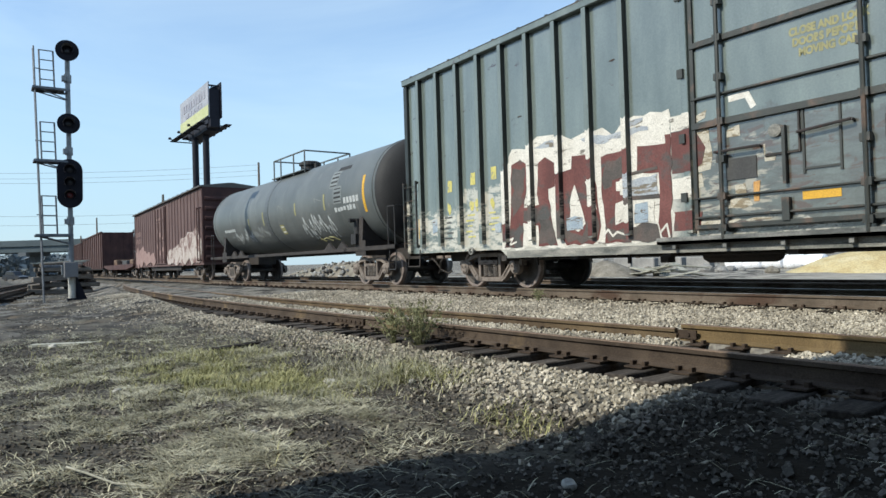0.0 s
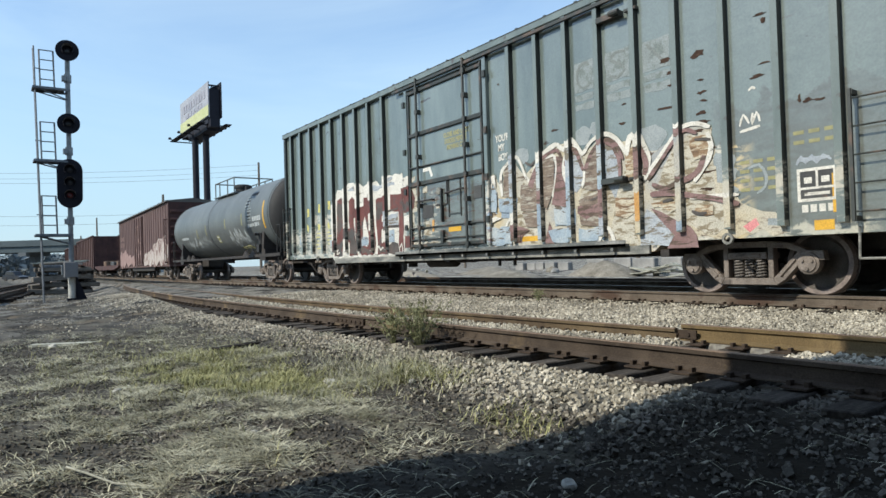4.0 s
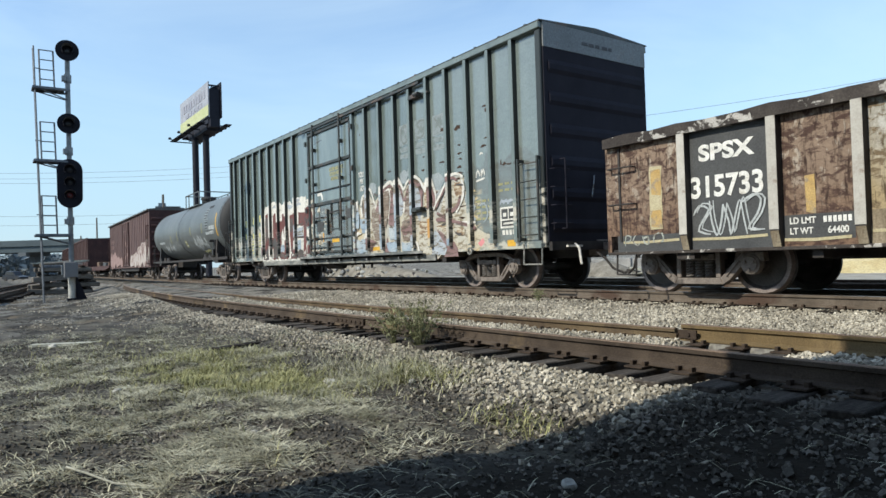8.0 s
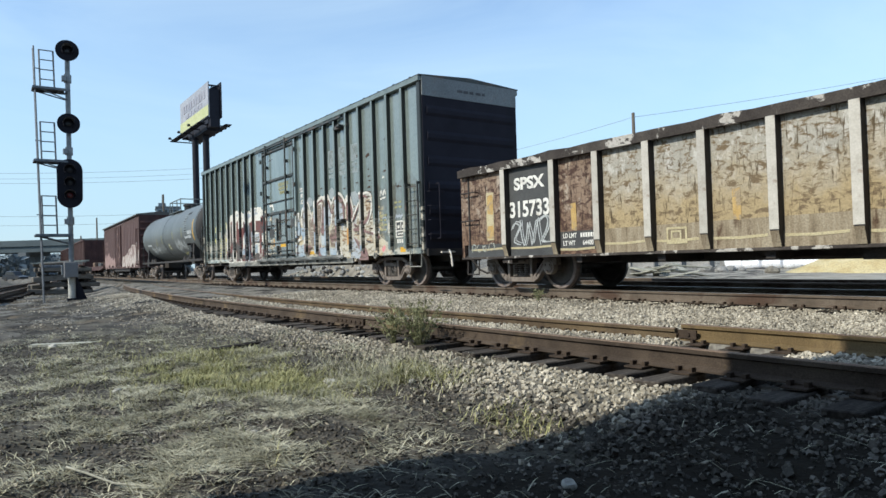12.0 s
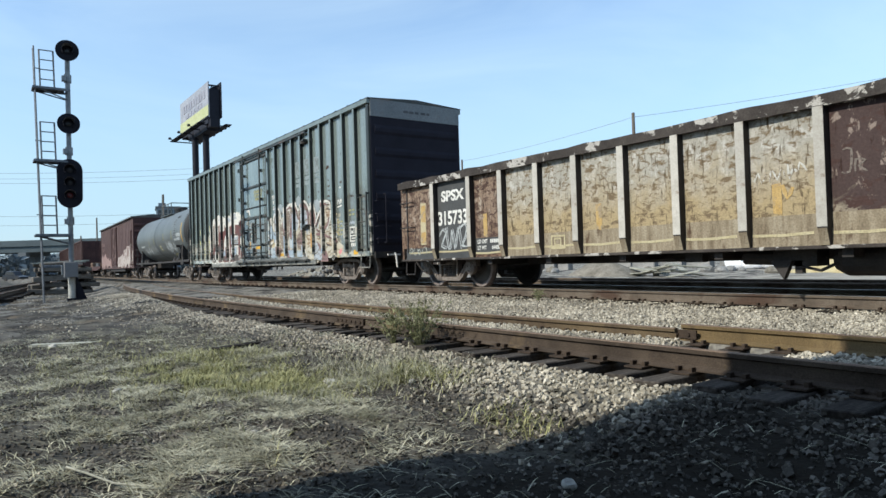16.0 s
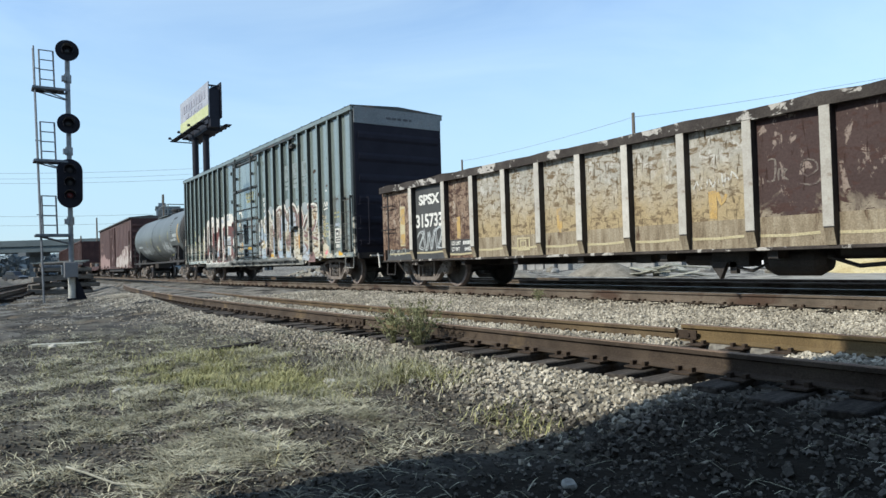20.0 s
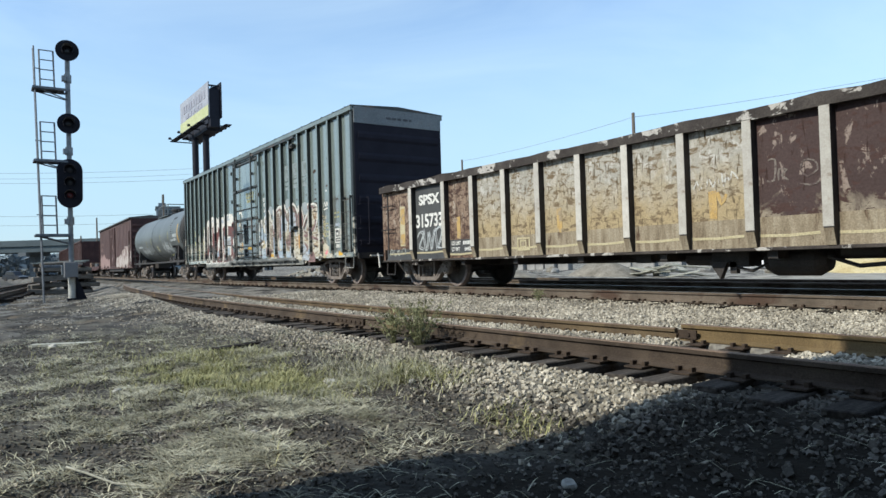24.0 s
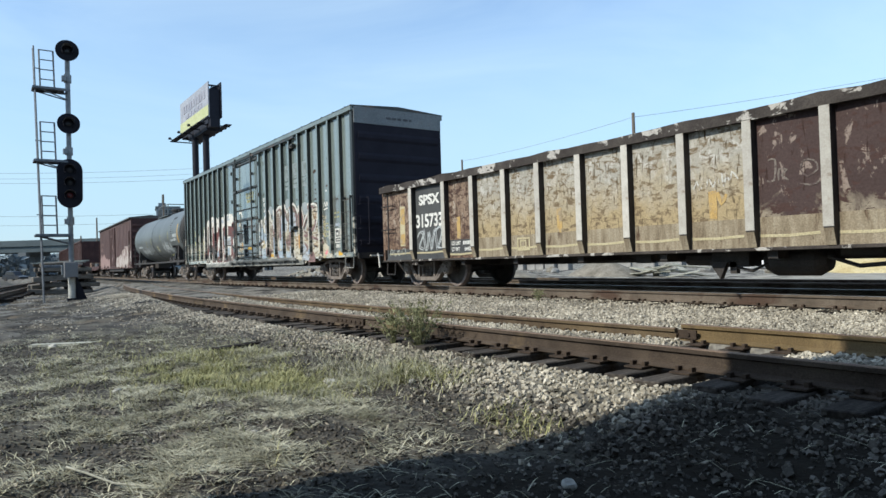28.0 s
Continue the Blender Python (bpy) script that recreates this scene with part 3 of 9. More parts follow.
def curve_stroke(bm, pts, w, y, seed, th=0.002):
    """A sprayed line of uneven width, bent smoothly through its points."""
    r = random.Random(seed)
    p = [Vector(q) for q in [pts[0]] + pts + [pts[-1]]]
    path = []
    for i in range(1, len(p) - 2):
        n = max(2, int((p[i + 1] - p[i]).length / 0.07))
        for k in range(n):
            t = k / n
            path.append(0.5 * (2 * p[i] + (p[i + 1] - p[i - 1]) * t + (2 * p[i - 1] - 5 * p[i] + 4 * p[i + 1] - p[i + 2]) * t * t + (3 * p[i] - p[i - 1] - 3 * p[i + 1] + p[i + 2]) * t ** 3))
    path.append(p[-1])
    left, right, ww = [], [], w
    for i, q in enumerate(path):
        d = path[min(i + 1, len(path) - 1)] - path[max(i - 1, 0)]
        d = d.normalized() if d.length > 1e-6 else Vector((1, 0))
        ww = min(1.25 * w, max(0.7 * w, ww + r.uniform(-0.12, 0.12) * w))
        h = ww / 2 * (0.6 if i in (0, len(path) - 1) else 1.0)
        left.append((q.x - d.y * h, q.y + d.x * h))
        right.append((q.x + d.y * h, q.y - d.x * h))
    rings = [[bm.verts.new((a[0], v, a[1])) for a, v in ((l, y - th), (r_, y - th), (r_, y), (l, y))] for l, r_ in zip(left, right)]
    for a, b in zip(rings, rings[1:]):
        for k in range(4):
            bm.faces.new((a[k], a[(k + 1) % 4], b[(k + 1) % 4], b[k]))
    bm.faces.new(rings[0])
    bm.faces.new(rings[-1])


# ---- paints of the cars ----
M["box_green"] = mat("weathered_green_paint", [(0.094, 0.116, 0.109), (0.126, 0.153, 0.143), (0.158, 0.189, 0.175)], 0.8, 0.2, 0, 0.05, 35, stretch=(2.2, 1, 0.5), fine=0.1,
                     dirt=(0.06, 0.048, 0.04), dirt_scale=1.8, dirt_lim=(0.66, 0.69), dirt_stretch=(1.0, 1, 3), spec=1.0, coat=0.5)
# frame green darkened to stand for the bars' own shadows, with rust-brown dirt
M["box_frame"] = mat("green_frame_paint", [(0.02, 0.023, 0.021), (0.038, 0.043, 0.04)], 1.5, 0.5, 0, 0.15, 40, fine=0.12, dirt=(0.1, 0.068, 0.05), dirt_scale=2.0, dirt_lim=(0.52, 0.64))
# post green darkened to carry the shade of the flanks
M["box_post_shaded"] = mat("green_post_paint", [(0.013, 0.016, 0.015), (0.024, 0.029, 0.027)], 1.5, 0.45, 0, 0.15, 40, fine=0.12)
M["box_end"] = mat("dark_end_paint", [(0.017, 0.016, 0.023), (0.026, 0.025, 0.034)], 1.2, 0.7, 0, 0.15, 40, fine=0.1, dirt=(0.035, 0.03, 0.033), dirt_scale=1.4, dirt_lim=(0.62, 0.75), spec=0.1)
M["box_end_top"] = mat("bare_grey_end_panel", [(0.15, 0.16, 0.165), (0.2, 0.212, 0.214)], 1.6, 0.6, 0.2, 0.15, 40, dirt=(0.2, 0.15, 0.12), dirt_scale=2, dirt_lim=(0.58, 0.75))
M["sill_grime"] = mat("grimy_sill_paint", [(0.07, 0.075, 0.07), (0.16, 0.16, 0.145), (0.3, 0.285, 0.25)], 2.0, 0.75, 0, 0.2, 40, stretch=(1, 1, 3))
M["track_pale"] = mat("scuffed_pale_track_paint", [(0.05, 0.055, 0.055), (0.11, 0.115, 0.11), (0.24, 0.235, 0.22)], 1.3, 0.75, 0, 0.2, 40, stretch=(1, 1, 3))
M["maroon"] = mat("maroon_spray_paint", [(0.075, 0.026, 0.024), (0.115, 0.038, 0.034), (0.15, 0.058, 0.052)], 1.6, 0.75, 0, 0.1, 50, stretch=(1, 1, 0.6), dirt=(0.06, 0.06, 0.058), dirt_scale=1.6, dirt_lim=(0.52, 0.62), dirt_stretch=(1, 1, 1.4))
M["mauve"] = mat("faded_mauve_spray_paint", [(0.15, 0.085, 0.08), (0.23, 0.15, 0.145)], 2, 0.75, 0, 0.1, 50, dirt=(0.08, 0.055, 0.04), dirt_scale=2.2, dirt_lim=(0.5, 0.56), dirt_stretch=(1, 1, 5))
M["spray_white"] = mat("off_white_spray_paint", [(0.46, 0.44, 0.39), (0.56, 0.54, 0.49), (0.62, 0.6, 0.55)], 2, 0.75, 0, 0.1, 50, dirt=(0.16, 0.15, 0.13), dirt_scale=2.4, dirt_lim=(0.6, 0.66), dirt_stretch=(1.3, 1, 4))
M["spray_grey"] = mat("dark_grey_spray_paint", [(0.06, 0.06, 0.065), (0.11, 0.11, 0.115)], 2, 0.75, 0, 0.1, 50)
M["spray_blue"] = mat("light_blue_spray_paint", [(0.2, 0.25, 0.31), (0.27, 0.33, 0.38), (0.38, 0.4, 0.4)], 2, 0.75, 0, 0.1, 50, dirt=(0.1, 0.08, 0.06), dirt_scale=2.4, dirt_lim=(0.56, 0.6), dirt_stretch=(1.2, 1, 5))
M["ghost"] = mat("rolled_on_pale_paint", [(0.17, 0.2, 0.205), (0.22, 0.25, 0.255)], 5, 0.65, 0, 0.1, 40, dirt=(0.12, 0.145, 0.14), dirt_scale=5, dirt_lim=(0.5, 0.6))
M["ghost_dark"] = mat("sign_under_paint", [(0.12, 0.14, 0.138), (0.16, 0.18, 0.176)], 5, 0.65, 0, 0.1, 40)
M["rust_spot"] = mat("dark_rust_spot", [(0.035, 0.022, 0.017), (0.07, 0.045, 0.034)], 12, 0.9, 0, 0.2, 60)


M["pale_green"] = mat("pale_sprayed_tag", [(0.2, 0.22, 0.19), (0.38, 0.4, 0.36)], 6, 0.8, 0, 0.0, 40, dirt=(0.1, 0.08, 0.06), dirt_scale=7, dirt_lim=(0.52, 0.6))
M["spray_haze"] = mat("pale_blue_grey_spray_paint", [(0.25, 0.28, 0.32), (0.36, 0.39, 0.42)], 3, 0.75, 0, 0.1, 50, dirt=(0.15, 0.13, 0.1), dirt_scale=2.3, dirt_lim=(0.52, 0.58), dirt_stretch=(1.2, 1, 5))
M["spray_dark"] = mat("dark_brown_grey_spray_paint", [(0.045, 0.042, 0.04), (0.075, 0.064, 0.058), (0.1, 0.07, 0.062)], 2.5, 0.75, 0, 0.1, 50)
M["door_cream"] = mat("scraped_cream_paint", [(0.36, 0.34, 0.28), (0.48, 0.45, 0.38)], 4, 0.8, 0, 0.1, 50, dirt=(0.2, 0.165, 0.11), dirt_scale=4, dirt_lim=(0.5, 0.56), dirt_stretch=(1, 1, 3))
M["worn_orange"] = mat("worn_orange_sticker", [(0.4, 0.2, 0.05), (0.48, 0.28, 0.1)], 6, 0.7, 0, 0.0, 50)
M["mark_yellow"] = mat("worn_yellow_mark", [(0.42, 0.38, 0.1), (0.52, 0.47, 0.16)], 7, 0.7, 0, 0.1, 60, dirt=(0.2, 0.21, 0.17), dirt_scale=9, dirt_lim=(0.56, 0.62))
M["door_lever"] = mat("dark_lever_paint", [(0.02, 0.018, 0.018), (0.04, 0.03, 0.03)], 3, 0.6, 0, 0.1, 50, dirt=(0.16, 0.03, 0.03), dirt_scale=2.5, dirt_lim=(0.6, 0.64))


M["spray_wash"] = mat("worn_pale_spray_wash", [(0.25, 0.27, 0.285), (0.37, 0.35, 0.3), (0.43, 0.39, 0.3), (0.41, 0.335, 0.21)], 0.9, 0.75, 0, 0.1, 50, dirt=(0.11, 0.078, 0.056), dirt_scale=2.6, dirt_lim=(0.57, 0.66), dirt_stretch=(1.3, 1, 3.5))
M["spray_pink"] = mat("pink_spray_paint", [(0.5, 0.16, 0.17), (0.58, 0.26, 0.26)], 4, 0.75, 0, 0.1, 50)
M["spray_brown"] = mat("dark_streaked_spray_paint", [(0.085, 0.058, 0.045), (0.16, 0.122, 0.096), (0.25, 0.205, 0.16)], 3.2, 0.8, 0, 0.1, 50, stretch=(1.2, 1, 4), dirt=(0.3, 0.28, 0.235), dirt_scale=2.4, dirt_lim=(0.54, 0.6), dirt_stretch=(1, 1, 6))
M["spray_tan"] = mat("rust_brown_spray_paint", [(0.1, 0.06, 0.035), (0.22, 0.14, 0.08), (0.4, 0.33, 0.22)], 3.5, 0.8, 0, 0.1, 50, stretch=(1.2, 1, 4), dirt=(0.45, 0.41, 0.32), dirt_scale=2.6, dirt_lim=(0.5, 0.55), dirt_stretch=(1, 1, 5))
M["ghost2"] = mat("pale_bubble_spray_paint", [(0.2, 0.23, 0.24), (0.28, 0.31, 0.32)], 4, 0.75, 0, 0.1, 50)


def peel(name, top_col, low_col, split, dark, light, dark_lim, light_lim, grain=5.0, soft=0.4, fine=0.15):
    """Old paint in two coats, worn through in flakes; split is the height where the coats meet."""
    m = mat(name, [top_col, tuple(c * 1.25 for c in top_col)], 1.6, 0.85, 0, 0.35, 30, dirt=light, dirt_scale=grain * 0.8, dirt_lim=light_lim, dirt_stretch=(1.5, 1, 0.8), fine=fine)
    nt = m.node_tree
    b = nt.nodes["Principled BSDF"]
    vec = b.inputs["Base Color"].links[0].from_node
    col = vec.inputs[0].links[0].from_socket
    co = nt.nodes.new("ShaderNodeTexCoord")
    sp = nt.nodes.new("ShaderNodeSeparateXYZ")
    nt.links.new(co.outputs["Object"], sp.inputs["Vector"])

    def layer(col, c, fac):
        mx = nt.nodes.new("ShaderNodeMix")
        mx.data_type = "RGBA"
        mx.inputs["B"].default_value = (*c, 1)
        nt.links.new(fac, mx.inputs["Factor"])
        nt.links.new(col, mx.inputs["A"])
        return mx.outputs["Result"]

    def noisy(scale, stretch, loc, dist=0.5):
        mp = nt.nodes.new("ShaderNodeMapping")
        mp.inputs["Scale"].default_value, mp.inputs["Location"].default_value = stretch, loc
        nt.links.new(co.outputs["Object"], mp.inputs["Vector"])
        n = nt.nodes.new("ShaderNodeTexNoise")
        n.inputs["Scale"].default_value, n.inputs["Detail"].default_value, n.inputs["Roughness"].default_value, n.inputs["Distortion"].default_value = scale, 8, 0.62, dist
        nt.links.new(mp.outputs["Vector"], n.inputs["Vector"])
        return n.outputs["Fac"]

    def ramp(sock, lo, hi):
        mr = nt.nodes.new("ShaderNodeMapRange")
        mr.inputs["From Min"].default_value, mr.inputs["From Max"].default_value = lo, hi
        nt.links.new(sock, mr.inputs["Value"])
        return mr.outputs["Result"]
    # the lower coat, with a ragged edge
    ad = nt.nodes.new("ShaderNodeMath")
    ad.operation = "MULTIPLY_ADD"
    nt.links.new(noisy(1.8, (1, 1, 1.2), (1.0, 2.0, 0.0)), ad.inputs[0])
    ad.inputs[1].default_value = 1.5
    nt.links.new(sp.outputs["Z"], ad.inputs[2])
    col = layer(col, low_col, ramp(ad.outputs["Value"], split + 0.75 + soft, split + 0.75 - soft))
    col = layer(col, dark, ramp(noisy(grain, (0.95, 1, 1.7), (5.0, 0.0, 2.0), 0.7), *dark_lim))
    col = layer(col, tuple(c * 0.6 for c in dark), ramp(noisy(grain * 0.9, (3.0, 1, 0.5), (9.0, 0.0, 5.0), 0.5), dark_lim[0] + 0.05, dark_lim[1] + 0.05))
    nt.links.new(col, vec.inputs[0])
    return m


M["gon_tan"] = peel("peeling_tan_paint", (0.285, 0.272, 0.236), (0.325, 0.258, 0.152), 1.72, (0.15, 0.112, 0.07), (0.43, 0.415, 0.38), (0.51, 0.61), (0.52, 0.6), 7.0)
M["gon_rust"] = peel("rusty_tan_paint", (0.185, 0.135, 0.1), (0.165, 0.108, 0.074), 1.4, (0.068, 0.042, 0.034), (0.34, 0.29, 0.235), (0.47, 0.59), (0.55, 0.6), 6.0)
M["gon_dark"] = mat("dark_number_panel", [(0.035, 0.036, 0.038), (0.06, 0.062, 0.062)], 2.2, 0.75, 0, 0.2, 40, dirt=(0.16, 0.09, 0.06), dirt_scale=2.5, dirt_lim=(0.64, 0.7))
M["gon_brown"] = peel("flaking_maroon_brown_paint", (0.056, 0.039, 0.037), (0.25, 0.215, 0.165), 1.22, (0.06, 0.036, 0.032), (0.23, 0.185, 0.16), (0.54, 0.6), (0.57, 0.61), 4.5, 0.12)
M["gon_strip"] = mat("tan_lower_side", [(0.15, 0.118, 0.08), (0.24, 0.2, 0.142), (0.31, 0.27, 0.2)], 1.8, 0.85, 0, 0.25, 40, stretch=(5, 1, 0.8), dirt=(0.09, 0.06, 0.04), dirt_scale=1.6, dirt_lim=(0.57, 0.68), dirt_stretch=(4, 1, 1))
M["gon_post"] = mat("chalky_white_posts", [(0.28, 0.25, 0.215), (0.4, 0.38, 0.34), (0.46, 0.44, 0.4)], 2.5, 0.85, 0, 0.25, 40, dirt=(0.16, 0.1, 0.065), dirt_scale=2.8, dirt_lim=(0.57, 0.66), per_object=0.15, fine=0.08)
M["gon_chord"] = mat("rusty_brown_top_chord", [(0.032, 0.027, 0.025), (0.052, 0.045, 0.041), (0.075, 0.065, 0.058)], 2.2, 0.85, 0, 0.3, 40, dirt=(0.38, 0.36, 0.33), dirt_scale=3.2, dirt_lim=(0.555, 0.585))
M["tank_grey"] = mat("weathered_grey_tank", [(0.072, 0.081, 0.081), (0.1, 0.11, 0.109), (0.13, 0.14, 0.137)], 0.7, 0.45, 0, 0.08, 30, stretch=(1, 0.6, 0.6), fine=0.07, dirt=(0.2, 0.2, 0.19), dirt_scale=1.2, dirt_lim=(0.58, 0.8), dirt_stretch=(3, 1, 0.7))
M["tank_black"] = mat("black_tank_end", [(0.011, 0.011, 0.012), (0.02, 0.02, 0.021)], 1.4, 0.75, 0, 0.08, 30)
M["red_car"] = mat("faded_red_brown_paint", [(0.066, 0.036, 0.033), (0.092, 0.052, 0.047), (0.12, 0.074, 0.067)], 0.9, 0.75, 0, 0.15, 40, stretch=(2, 1, 0.6))
M["red_dark"] = mat("dark_red_brown_paint", [(0.03, 0.011, 0.01), (0.05, 0.019, 0.016), (0.07, 0.03, 0.025)], 1.2, 0.8, 0, 0.15, 40)
M["red_roof"] = mat("dark_galvanised_roof", [(0.07, 0.064, 0.06), (0.12, 0.11, 0.1)], 1.5, 0.6, 0.3, 0.15, 40)


def zone(m, rows):
    """Adds worn coats of paint over parts of a side: (x0, x1, top, colour, bare from, bare to, seed)."""
    nt = m.node_tree
    b = nt.nodes["Principled BSDF"]
    vec = b.inputs["Base Color"].links[0].from_node
    col = vec.inputs[0].links[0].from_socket
    co = nt.nodes.new("ShaderNodeTexCoord")
    sp = nt.nodes.new("ShaderNodeSeparateXYZ")
    nt.links.new(co.outputs["Object"], sp.inputs["Vector"])

    def noisy(scale, stretch, loc):
        mp = nt.nodes.new("ShaderNodeMapping")
        mp.inputs["Scale"].default_value, mp.inputs["Location"].default_value = stretch, loc
        nt.links.new(co.outputs["Object"], mp.inputs["Vector"])
        n = nt.nodes.new("ShaderNodeTexNoise")
        n.inputs["Scale"].default_value, n.inputs["Detail"].default_value, n.inputs["Roughness"].default_value, n.inputs["Distortion"].default_value = scale, 7, 0.62, 0.5
        nt.links.new(mp.outputs["Vector"], n.inputs["Vector"])
        return n.outputs["Fac"]

    def ramp(sock, lo, hi):
        mr = nt.nodes.new("ShaderNodeMapRange")
        mr.inputs["From Min"].default_value, mr.inputs["From Max"].default_value = lo, hi
        nt.links.new(sock, mr.inputs["Value"])
        return mr.outputs["Result"]

    def times(a, c):
        mu = nt.nodes.new("ShaderNodeMath")
        mu.operation = "MULTIPLY"
        nt.links.new(a, mu.inputs[0])
        nt.links.new(c, mu.inputs[1])
        return mu.outputs["Value"]
    for x0, x1, top, colour, lo, hi, seed in rows:
        edge = nt.nodes.new("ShaderNodeMath")
        edge.operation = "MULTIPLY_ADD"
        nt.links.new(noisy(1.3, (1.4, 1, 1), (seed, 0, 0)), edge.inputs[0])
        edge.inputs[1].default_value = 1.4
        nt.links.new(sp.outputs["Z"], edge.inputs[2])
        f = ramp(edge.outputs["Value"], top + 0.75, top + 0.68)
        if x0 is not None:
            f = times(times(f, ramp(sp.outputs["X"], x0, x0 + 0.25)), ramp(sp.outputs["X"], x1, x1 - 0.25))
        f = times(f, ramp(noisy(2.0, (1.3, 1, 3.6), (seed * 3.0, 1, 2)), lo, hi))
        mx = nt.nodes.new("ShaderNodeMix")
        mx.data_type = "RGBA"
        mx.inputs["B"].default_value = (*colour, 1)
        nt.links.new(f, mx.inputs["Factor"])
        nt.links.new(col, mx.inputs["A"])
        col = mx.outputs["Result"]
    nt.links.new(col, vec.inputs[0])


# first row pales the right-hand bays: faded paint, plus some sheen put in
zone(M["box_green"], [(4.6, 9.9, 7.0, (0.172, 0.2, 0.186), 0.95, 0.15, 55.0), (6.9, 9.4, 2.75, (0.1, 0.098, 0.084), 0.8, 0.3, 61.0), (-9.3, -5.6, 1.75, (0.46, 0.44, 0.38), 0.58, 0.47, 1.0), (-7.6, -5.6, 2.2, (0.42, 0.4, 0.34), 0.58, 0.48, 31.0), (-5.9, -1.55, 2.3, (0.42, 0.4, 0.35), 0.68, 0.56, 6.0),
                      (1.5, 7.3, 2.3, (0.5, 0.46, 0.38), 0.6, 0.5, 2.0), (7.2, 9.2, 1.0, (0.4, 0.38, 0.31), 0.56, 0.48, 41.0), (3.6, 7.6, 2.15, (0.5, 0.4, 0.23), 0.52, 0.44, 12.0), (1.5, 6.0, 1.9, (0.2, 0.125, 0.115), 0.46, 0.41, 3.0),
                      (1.5, 5.0, 2.0, (0.24, 0.31, 0.39), 0.46, 0.41, 9.0), (3.8, 7.2, 2.3, (0.1, 0.065, 0.045), 0.44, 0.4, 15.0), (1.5, 7.0, 2.2, (0.07, 0.08, 0.075), 0.42, 0.39, 18.0),
                      (-1.45, 1.65, 2.45, (0.07, 0.066, 0.06), 0.8, 0.3, 71.0), (-1.6, 0.0, 2.2, (0.3, 0.28, 0.23), 0.5, 0.43, 4.0), (-1.6, 1.6, 2.4, (0.085, 0.06, 0.048), 0.45, 0.4, 5.0), (-1.6, 1.6, 1.0, (0.4, 0.38, 0.33), 0.5, 0.43, 8.0), (-9.4, -5.4, 1.9, (0.2, 0.22, 0.2), 0.46, 0.38, 21.0)])
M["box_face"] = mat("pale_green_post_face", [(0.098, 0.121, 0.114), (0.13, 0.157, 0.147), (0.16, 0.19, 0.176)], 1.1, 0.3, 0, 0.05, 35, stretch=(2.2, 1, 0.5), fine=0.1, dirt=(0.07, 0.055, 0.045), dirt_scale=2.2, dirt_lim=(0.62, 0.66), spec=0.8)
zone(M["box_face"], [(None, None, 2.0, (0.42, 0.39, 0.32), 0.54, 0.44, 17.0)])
zone(M["box_post_shaded"], [(None, None, 2.0, (0.42, 0.39, 0.32), 0.54, 0.44, 7.0)])


